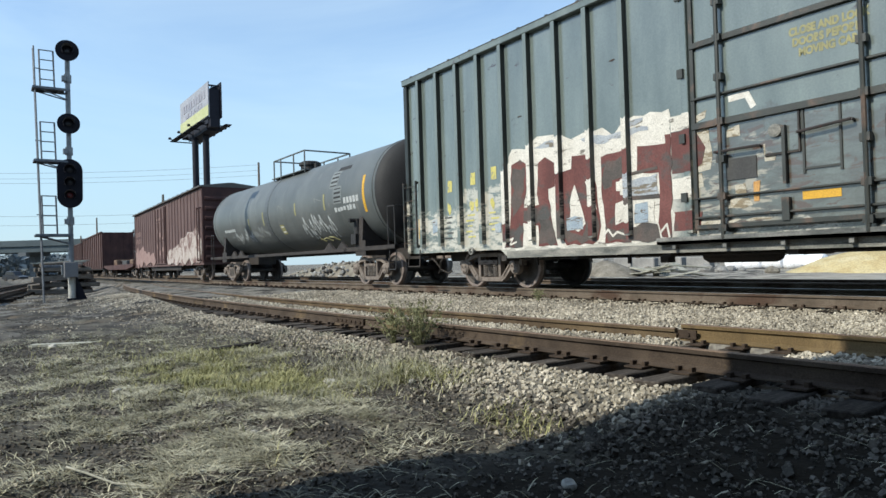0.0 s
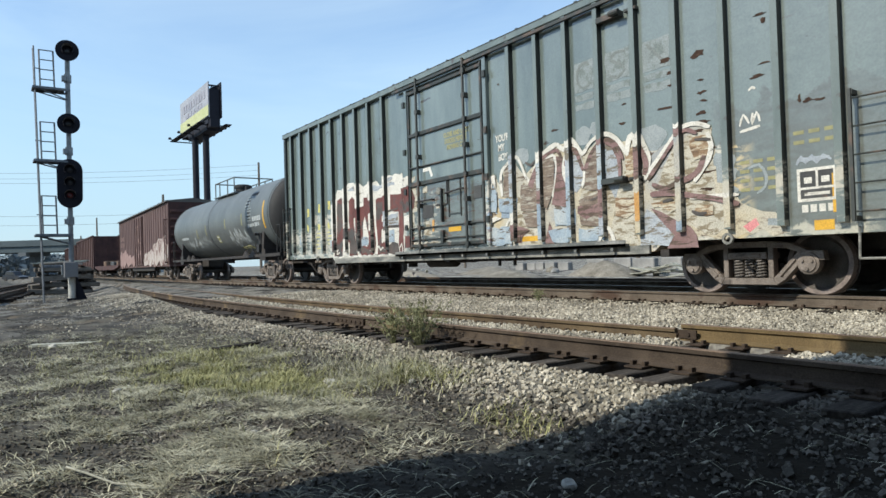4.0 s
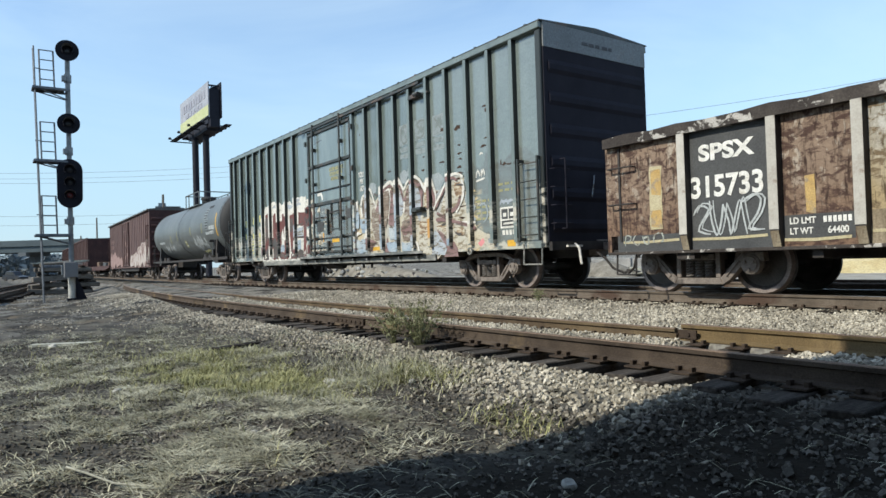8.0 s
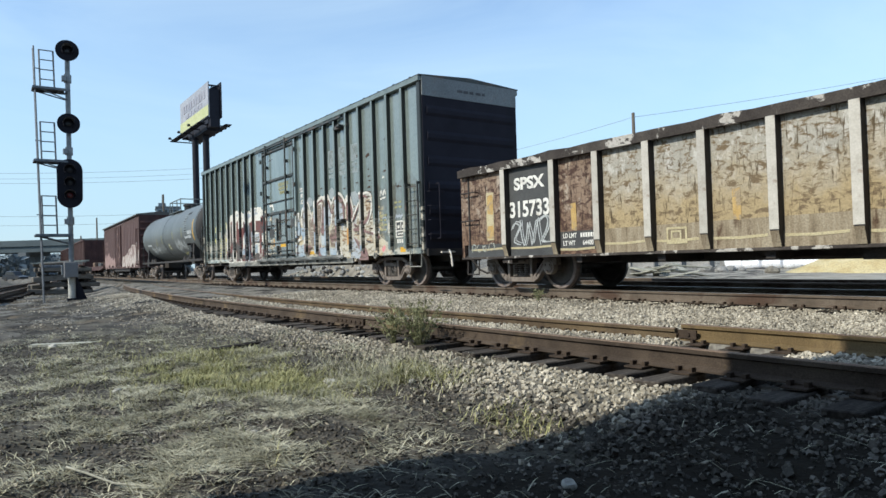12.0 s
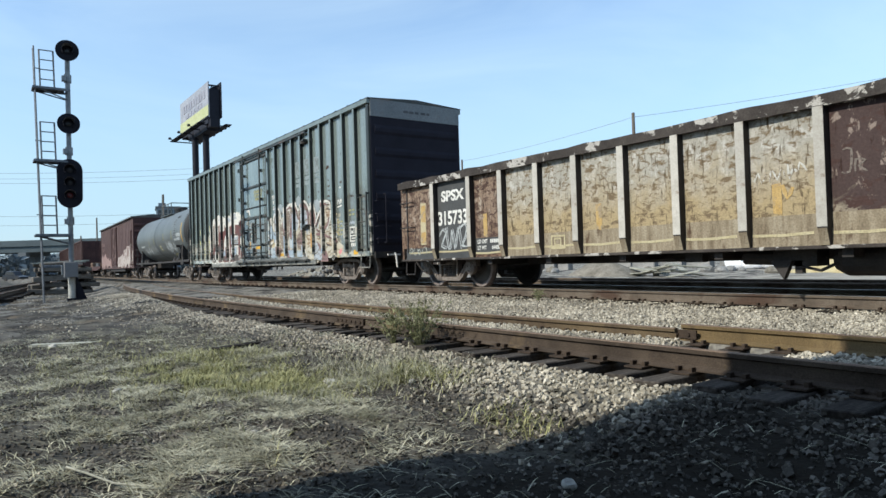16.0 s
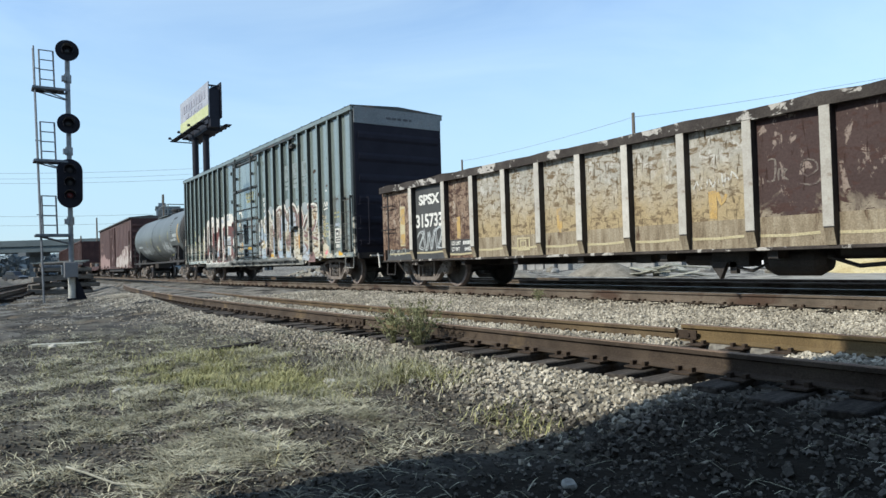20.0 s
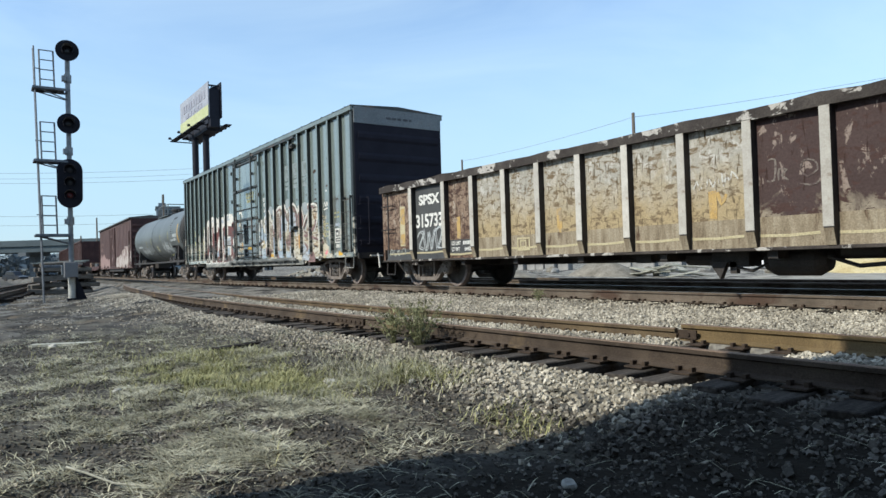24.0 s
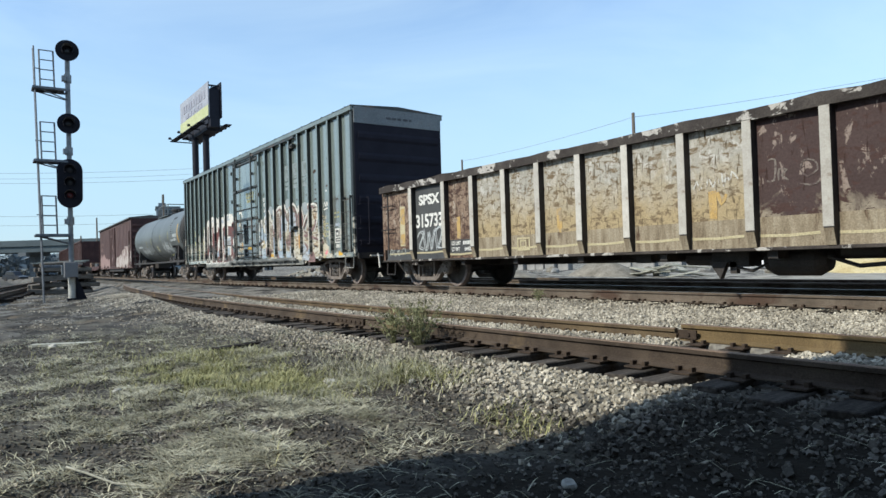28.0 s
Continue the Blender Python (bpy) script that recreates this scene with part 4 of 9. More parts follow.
def make_boxcar():
    """High-cube plug-door boxcar; x runs along the car, its middle between the trucks."""
    mid = -26.58
    car = empty("boxcar", mid, label="tall green-grey boxcar with plug door and sprayed graffiti", category="freight car")
    H = 9.58

    def u(wx):
        return wx - mid
    SIDE = -1.5
    bm = bmesh.new()
    outline = [(-H, 0.84), (-H + 3.55, 0.84), (-H + 3.75, 0.69), (H - 3.75, 0.69), (H - 3.55, 0.84), (H, 0.84), (H, 5.13), (-H, 5.13)]
    prism(bm, outline, -1.5, 1.5)
    part("body", bm, M["box_green"], car)
    # side sill strip, lower edge
    for s in (-1, 1):
        blocks("side_sill", [(-H + 3.8, H - 3.8, s * 1.5 + min(0, s * 0.05), s * 1.5 + max(0, s * 0.05), 0.66, 0.80)], M["sill_grime"], car)
        blocks("top_chord", [(-H, H, min(s * 1.48, s * 1.62), max(s * 1.48, s * 1.62), 5.07, 5.20)], M["box_face"], car, bevel=0.012)
    bm = bmesh.new()
    prism(bm, [(-1.61, 5.203), (1.61, 5.203), (1.61, 5.225), (0, 5.32), (-1.61, 5.225)], -H - 0.03, H + 0.03, "x")
    for i in range(24):
        x = -H + 0.4 + i * (2 * H - 0.8) / 23
        prism(bm, [(-1.6, 5.22), (0, 5.316), (1.6, 5.22), (1.6, 5.25), (0, 5.35), (-1.6, 5.25)], x - 0.03, x + 0.03, "x")
    part("roof", bm, M["box_frame"], car)
    # side posts, hat sections: bodies darkened for shaded flanks, faces in body green
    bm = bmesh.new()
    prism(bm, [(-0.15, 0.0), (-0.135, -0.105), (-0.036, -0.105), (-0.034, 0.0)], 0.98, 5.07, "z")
    hat = to_mesh("post", bm, M["box_post_shaded"])
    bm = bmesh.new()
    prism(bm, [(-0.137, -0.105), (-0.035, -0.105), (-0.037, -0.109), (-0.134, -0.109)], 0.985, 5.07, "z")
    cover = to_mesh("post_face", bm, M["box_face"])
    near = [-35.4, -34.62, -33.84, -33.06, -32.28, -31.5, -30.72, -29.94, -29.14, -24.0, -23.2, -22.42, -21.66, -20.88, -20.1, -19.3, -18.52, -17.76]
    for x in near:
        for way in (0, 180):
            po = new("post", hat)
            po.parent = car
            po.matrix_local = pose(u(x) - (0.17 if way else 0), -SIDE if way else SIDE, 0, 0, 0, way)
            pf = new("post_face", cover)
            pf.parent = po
            pf["label"] = "pale green post face on a shade-darkened post"
    for x in (-9.5, 9.5):
        blocks("corner_post", [(x - 0.07, x + 0.07, -1.58, -1.5, 0.84, 5.06)], M["box_post_shaded"], car, bevel=0.01)
    # ends: pressed ribs, colour darkened for the end's shade; pale upper panel
    for e in (-1, 1):
        blocks("end_panel", [(min(e * H, e * (H + 0.02)), max(e * H, e * (H + 0.02)), -1.52, 1.52, 0.95, 4.72)], M["box_end"], car)
        blocks("end_top_panel", [(min(e * H, e * (H + 0.03)), max(e * H, e * (H + 0.03)), -1.52, 1.52, 4.72, 5.2)], M["box_end_top"], car, "bare grey upper end panel")
        for k in range(6):
            z = 1.25 + k * 0.62
            bm = bmesh.new()
            x0 = e * (H + 0.02)
            prism(bm, [(x0, z - 0.13), (x0 + e * 0.035, z - 0.05), (x0 + e * 0.035, z + 0.05), (x0, z + 0.14)], -1.4, 1.4)
            part("end_rib", bm, M["box_end"], car)
        blocks("end_sill", [(min(e * H, e * (H + 0.08)), max(e * H, e * (H + 0.08)), -1.5, 1.5, 0.78, 0.95)], M["steel_black"], car)
    x1 = H + 0.033
    for k, w in enumerate((0.17, 0.15, 0.12, 0.16, 0.1)):
        blocks("stencil_mark", [(x1, x1 + 0.003, -0.45 + k * 0.2, -0.45 + k * 0.2 + w, 4.9, 4.97)], M["spray_grey"], car, "faint stencilled line")
    # plug door
    dx0, dx1 = u(-27.95), u(-24.98)
    blocks("door_frame", [(dx0 - 0.16, dx0 - 0.04, -1.59, -1.5, 0.95, 5.06), (dx1 + 0.04, dx1 + 0.16, -1.59, -1.5, 0.95, 5.06), (dx0 - 0.16, dx1 + 0.16, -1.585, -1.5, 4.93, 5.03)], M["box_green"], car, bevel=0.01)
    door = blocks("plug_door", [(dx0, dx1, -1.545, -1.5, 0.98, 4.9)], M["box_green"], car, "green plug door with locking bars", 0.01)
    for z, w in ((3.77, 0.09), (2.55, 0.1), (1.03, 0.07), (4.84, 0.08), (2.96, 0.035), (1.46, 0.03), (1.17, 0.035)):
        blocks("door_bar", [(dx0, dx1, -1.6, -1.545, z - w / 2, z + w / 2)], M["box_frame"], door, bevel=0.008)
    for x in (u(-27.46), u(-25.55)):
        bm = bmesh.new()
        rod(bm, (x, -1.64, 0.85), (x, -1.64, 5.12), 0.032, 8)
        for z in (1.0, 1.46, 2.0, 2.55, 3.2, 3.77, 4.3, 4.84):
            box(bm, x - 0.06, x + 0.06, -1.66, -1.56, z - 0.05, z + 0.05)
        part("locking_rod", bm, M["box_frame"], door, smooth=False)
    for x in (dx0 + 0.03, dx1 - 0.03):
        blocks("door_edge", [(x - 0.03, x + 0.03, -1.585, -1.545, 0.98, 4.9)], M["box_frame"], door)
    hx = u(-26.56)
    blocks("gear_panel", [(hx - 0.28, hx + 0.18, -1.556, -1.545, 1.98, 2.5)], M["box_green"], door, bevel=0.004)
    for r_ in ((hx + 0.18, hx + 0.205, -1.575, -1.545, 1.95, 2.52), (hx - 0.28, hx + 0.18, -1.575, -1.545, 1.95, 1.975)):
        blocks("panel_edge", [r_], M["steel_black"], door)
    bm = bmesh.new()
    box(bm, hx - 0.02, hx + 0.025, -1.62, -1.556, 1.55, 2.33)
    box(bm, hx - 0.05, hx + 0.05, -1.62, -1.545, 1.05, 1.36)
    part("door_handle", bm, M["box_frame"], door)
    for xa, xb, za, zb in ((hx + 0.2, hx + 0.86, 2.2, 2.25), (hx - 1.0, hx - 0.34, 2.11, 2.11)):
        bm = bmesh.new()
        pipe(bm, [(xa, -1.56, za), (xa, -1.64, za), (xb, -1.64, zb), (xb, -1.56, zb)], 0.02)
        part("lever", bm, M["door_lever"], door, "dark lever with worn red end")
    bm = bmesh.new()
    lathe(bm, [(-1.556, 0.09), (-1.6, 0.09), (-1.61, 0.05), (-1.61, 0.0)], "y", 18, (u(-26.68), 0, 2.28), caps=False)
    part("gear_box", bm, M["sill_grime"], door)
    for xa, xb, za, zb in ((-27.42, -26.97, 1.68, 1.99), (-25.36, -25.1, 1.98, 2.26)):
        blocks("door_plate", [(u(xa), u(xb), -1.56, -1.545, za, zb)], M["gon_dark"], door, bevel=0.004)
    for e in (hx + 0.24, hx + 0.7):
        blocks("door_batten", [(e - 0.015, e + 0.015, -1.565, -1.545, 1.65, 2.5)], M["box_frame"], door)
    blocks("door_batten", [(hx + 0.25, hx + 0.69, -1.565, -1.545, 1.7, 1.73)], M["box_frame"], door)
    blocks("reflector", [(u(-26.36), u(-25.88), -1.552, -1.545, 1.31, 1.42)], M["yellow"], door, "yellow reflective strip")
    for k, (line, dz) in enumerate((("CLOSE AND LOCK", 0.0), ("DOORS BEFORE", -0.13), ("MOVING CAR", -0.26))):
        lettering("stencil", line, 0.145, M["faded_yellow"], door, u(-26.46) + (0, 0.04, 0.12)[k], -1.548, 3.5 + dz * 1.12, 0.008, wide=0.8, label="faded yellow stencilled warning")
    # door tracks under the door and towards the end, with hangers
    bm = bmesh.new()
    box(bm, u(-28.6), u(-21.2), -1.66, -1.55, 0.79, 0.84)
    box(bm, u(-28.6), u(-21.2), -1.66, -1.64, 0.79, 0.90)
    for k in range(9):
        x = u(-28.3) + k * 0.85
        box(bm, x - 0.03, x + 0.03, -1.64, -1.5, 0.72, 0.80)
    part("door_track", bm, M["track_pale"], car)
    blocks("upper_door_track", [(u(-28.6), u(-21.2), -1.64, -1.58, 4.98, 5.04)], M["box_frame"], car)
    for x in (u(-28.1), u(-24.85)):
        for z in (4.6, 3.4, 2.4, 1.5):
            blocks("door_keeper", [(x - 0.05, x + 0.05, -1.63, -1.58, z - 0.07, z + 0.07)], M["box_frame"], car)
    # stops that hold the open door
    for z in (4.72, 1.92):
        bm = bmesh.new()
        box(bm, u(-21.7), u(-21.2), -1.63, -1.5, z - 0.05, z + 0.05)
        rod(bm, (u(-21.35), -1.68, z), (u(-21.15), -1.68, z), 0.05, 8)
        box(bm, u(-21.12), u(-20.88), -1.6, -1.5, z - 0.03, z + 0.02)
        part("door_stop", bm, M["box_frame"], car, bevel=0.006)
    # reflective strips
    for x, z, h in ((-17.88, 0.98, 2), (-23.93, 0.98, 0), (-20.98, 1.15, 1), (-31.6, 1.2, 1), (-17.98, 1.12, 1), (-35.72, 1.2, 1)):
        r = (u(x), u(x) + 0.5, SIDE - 0.006, SIDE, z, z + 0.1) if not h else (u(x), u(x) + 0.07, SIDE - 0.006, SIDE, z, z + (0.5 if h == 1 else 0.88))
        blocks("reflector", [r], M["yellow"], car, "yellow reflective strip")
    # ladder, steps and end grabs
    for xa, xb, e in ((-17.68, -17.12, 1), (-36.16, -35.6, -1)):
        ladder(car, "ladder", u(xa), u(xb), SIDE, [1.1, 1.45, 1.8, 2.15, 2.5], (0, -0.14, 0), M["box_frame"])
        bm = bmesh.new()
        xa_, xb_ = u(xa) + 0.02, u(xb) - 0.02
        pipe(bm, [(xa_, -1.55, 0.92), (xa_, -1.57, 0.52), (xb_, -1.57, 0.52), (xb_, -1.55, 0.92)], 0.016)
        part("step", bm, M["sill_grime"] if e > 0 else M["steel_black"], car)
        bm = bmesh.new()
        grab(bm, (e * (H + 0.03), -1.2, 2.55), (e * (H + 0.03), -1.2, 1.2), (e * 0.16, 0, 0), 0.014)
        for z in (1.3, 1.65, 2.0, 2.35):
            grab(bm, (e * (H + 0.03), -1.45, z), (e * (H + 0.03), -1.0, z), (e * 0.13, 0, 0), 0.011)
        part("end_ladder", bm, M["box_end"], car)
    bm = bmesh.new()
    lathe(bm, [(H + 0.05, 0.0), (H + 0.09, 0.26), (H + 0.12, 0.26), (H + 0.12, 0.22), (H + 0.09, 0.2), (H + 0.09, 0.0)], "x", 18, (0, 0.75, 2.1), caps=False)
    box(bm, H + 0.03, H + 0.1, 0.6, 0.9, 1.3, 1.95)
    part("hand_brake", bm, M["box_end"], car, smooth=False)
    bm = bmesh.new()
    pipe(bm, [(H + 0.1, -0.9, 0.9), (H + 0.25, -0.95, 0.82), (H + 0.3, -0.95, 0.5)], 0.025)
    box(bm, H + 0.1, H + 0.16, -1.15, -0.75, 0.84, 0.88)
    part("uncoupling_lever", bm, M["spray_white"], car, "pale bent uncoupling lever")
    # stencil block and labels at the right-hand end of the side
    lx = u(-18.42)
    blocks("data_panel", [(lx, lx + 0.5, SIDE - 0.004, SIDE, 1.28, 1.72)], M["gon_dark"], car, "white-framed data stencil")
    for fa, fb, fc, fd in ((0, 0.5, 1.68, 1.72), (0, 0.5, 1.28, 1.32), (0, 0.04, 1.32, 1.68), (0.46, 0.5, 1.32, 1.68), (0.04, 0.46, 1.44, 1.47), (0.24, 0.27, 1.47, 1.68), (0.09, 0.19, 1.52, 1.6), (0.31, 0.41, 1.52, 1.6), (0.09, 0.41, 1.36, 1.4)):
        blocks("data_line", [(lx + fa, lx + fb, SIDE - 0.007, SIDE - 0.004, fc, fd)], M["spray_white"], car)
    for k in range(4):
        blocks("tag_line", [(lx + 0.05 + k * 0.11, lx + 0.13 + k * 0.11, SIDE - 0.004, SIDE, 1.14, 1.24)], M["spray_white"], car)
    blocks("label_yellow", [(u(-18.22), u(-17.97), SIDE - 0.005, SIDE, 0.9, 1.03)], M["yellow"], car, "small yellow label")
    for k in range(18):
        dx_, dz_ = (u(-19.22), 1.5 + (k // 3) * 0.13) if k < 12 else (u(-18.45), 2.05 + (k // 3 - 4) * 0.13)
        blocks("data_line", [(dx_ + (k % 3) * 0.2, dx_ + (k % 3) * 0.2 + 0.14, SIDE - 0.004, SIDE, dz_, dz_ + 0.05)], M["faded_yellow"], car)
    # owner's mark and number at the far end, as plain yellow shapes
    for k, (x, z) in enumerate(((-34.45, 2.22), (-33.58, 2.3), (-32.86, 2.34))):
        bm = bmesh.new()
        paint_shape(bm, [(u(x), z), (u(x) + 0.17, z), (u(x) + 0.18, z + 0.26), (u(x) + 0.01, z + 0.27)], SIDE - 0.002, 60 + k, 0.03)
        part("mark", bm, M["mark_yellow"], car, "worn yellow painted mark")
    for x, w in ((-34.48, 0.15), (-33.62, 0.14), (-33.44, 0.14), (-32.9, 0.13)):
        bm = bmesh.new()
        paint_blob(bm, u(x) + w / 2, 1.84, w / 2, 0.12, SIDE - 0.004, int(-x * 100), 12, 0.35)
        part("mark", bm, M["mark_yellow"], car, "worn yellow painted mark")
    for k in range(14):
        x, z = u(-34.6) + (k % 3) * 0.82 + 0.07 * (k % 2), 1.62 - 0.12 * (k // 3)
        blocks("data_line", [(x, x + 0.3 - 0.04 * (k % 4), SIDE - 0.003, SIDE, z, z + 0.035)], M["mark_yellow" if k % 3 else "gon_dark"], car)
    # big painted-over mark: pale rolled-on squares, the old signs showing through
    for k, (x0, x1, z0, z1) in enumerate(((-22.35, -21.9, 3.28, 4.16), (-21.62, -21.1, 3.3, 4.16), (-20.83, -20.32, 3.28, 4.12))):
        bm = bmesh.new()
        paint_shape(bm, [(u(x0), z0 + 0.34), (u(x1), z0 + 0.34), (u(x1), z1), (u(x0), z1)], SIDE - 0.001, 810 + k, 0.02)
        part("painted_out_square", bm, M["ghost"], car, "pale painted-over square")
        for n, (za, zb) in enumerate(((z0, z0 + 0.13), (z0 + 0.17, z0 + 0.29))):
            bm = bmesh.new()
            paint_shape(bm, [(u(x0) + 0.02, za), (u(x1) - 0.02 * n, za), (u(x1), zb), (u(x0), zb)], SIDE - 0.001, 820 + 2 * k + n, 0.02)
            part("painted_out_line", bm, M["ghost"], car, "pale painted-over line")
        w, h = x1 - x0, z1 - z0 - 0.34
        at = [(0.8, 0.82), (0.5, 0.94), (0.2, 0.72), (0.2, 0.3), (0.5, 0.08), (0.82, 0.22)] if k == 0 else [(0.82, 0.85), (0.45, 0.92), (0.25, 0.7), (0.55, 0.52), (0.8, 0.3), (0.5, 0.08), (0.18, 0.2)] if k == 1 else [(0.15, 0.9), (0.5, 0.5), (0.85, 0.1)]
        bm = bmesh.new()
        curve_stroke(bm, [(u(x0) + w * p, z0 + 0.34 + h * q) for p, q in at], 0.06, SIDE - 0.004, 800 + k)
        part("old_sign", bm, M["ghost_dark"], car, "old sign showing through the paint")
    # rust breaking through in columns of spots
    rr = random.Random(77)
    for x, z, w, h in ((-19.83, 3.66, 0.2, 0.12), (-19.8, 3.26, 0.11, 0.035), (-19.79, 3.07, 0.16, 0.05), (-19.76, 2.94, 0.12, 0.035), (-19.8, 2.76, 0.2, 0.05), (-19.79, 2.62, 0.24, 0.06), (-19.85, 2.5, 0.16, 0.04),
                       (-20.4, 3.72, 0.26, 0.06), (-20.33, 3.5, 0.13, 0.04), (-20.34, 3.3, 0.1, 0.03), (-20.4, 2.96, 0.34, 0.04), (-21.3, 2.88, 0.16, 0.04), (-21.25, 3.2, 0.08, 0.03), (-22.9, 3.05, 0.16, 0.05),
                       (-18.92, 3.1, 0.2, 0.05), (-18.8, 3.26, 0.14, 0.03), (-18.85, 3.95, 0.2, 0.03), (-18.8, 3.85, 0.06, 0.1), (-18.25, 2.62, 0.1, 0.06), (-18.1, 2.6, 0.14, 0.04), (-18.35, 2.66, 0.05, 0.09), (-19.7, 2.2, 0.22, 0.05),
                       (-19.75, 2.05, 0.2, 0.05), (-19.72, 1.86, 0.2, 0.04), (-19.74, 1.6, 0.22, 0.05), (-23.3, 3.9, 0.05, 0.04), (-24.5, 4.3, 0.05, 0.05), (-26.3, 3.28, 0.16, 0.03), (-29.5, 4.0, 0.12, 0.03), (-31.9, 3.5, 0.1, 0.03)):
        bm = bmesh.new()
        paint_blob(bm, u(x), z, w / 2, h / 2, SIDE - 0.0065, rr.randrange(9999), 11, 0.45)
        part("rust_spot", bm, M["rust_spot"], car, "dark rust spot")
    graffiti(car, u, SIDE)
    bm = bmesh.new()
    for k in range(3):
        rod(bm, (H + 0.058, -0.33 + 0.03 * k, 1.85 + 0.12 * k), (H + 0.058, -0.28 + 0.02 * k, 2.02 + 0.13 * k), 0.012, 5)
    part("spray_tag", bm, M["spray_haze"], car, "thin pale sprayed tag on the end")
    # underframe
    bm = bmesh.new()
    box(bm, -H + 0.2, H - 0.2, -0.35, 0.35, 0.62, 0.86)
    for x in (-6, -4, -2, 0, 2, 4, 6):
        box(bm, x - 0.08, x + 0.08, -1.45, 1.45, 0.6, 0.72)
    part("centre_sill", bm, M["steel_black"], car)
    bm = bmesh.new()
    lathe(bm, [(-0.65, 0.0), (-0.62, 0.1), (-0.54, 0.14), (0.54, 0.14), (0.62, 0.1), (0.65, 0.0)], "x", 14, (-1.1, -0.8, 0.62), caps=False)
    rod(bm, (-0.4, -0.75, 0.66), (0.2, -0.75, 0.66), 0.08, 10)
    box(bm, -2.45, -2.3, -1.0, -0.8, 0.5, 0.72)
    for x in (-5.2, -2.9, 1.66, 2.15):
        box(bm, x, x + 0.05, -1.3, -1.25, 0.5, 0.7)
    rod(bm, (-5.6, -1.25, 0.62), (4.4, -1.25, 0.62), 0.018, 6)
    part("brake_gear", bm, M["steel_black"], car)
    for e in (-1, 1):
        coupler(car, e * (H + 0.05), e)
    for x in (u(-33.52), u(-19.4)):
        truck(car, x)
    for x in (-19.4, -33.52):
        bm = bmesh.new()
        lathe(bm, [(-1.56, 0.05), (-1.6, 0.05), (-1.6, 0.085), (-1.56, 0.085)], "y", 14, (u(x), 0, 0.84), caps=False)
        part("jacking_ring", bm, M["sill_grime"], car)
    CARS.append((car, mid))


def blobs(car, u, name, rows, y, step, seed, n, rough, material, label):
    for k, (x, z, rx, rz) in enumerate(rows):
        bm = bmesh.new()
        paint_blob(bm, u(x), z, rx, rz, y - step * k, seed + k, n, rough)
        part(name, bm, material, car, label)


def strokes(car, u, name, rows, y, material, label, w0=None):
    for k, row in enumerate(rows):
        pts, w = (row, w0) if w0 else row
        bm = bmesh.new()
        stroke(bm, [(u(a), b) for a, b in pts], w, y - 0.0011 * k)
        part(name, bm, material, car, label)


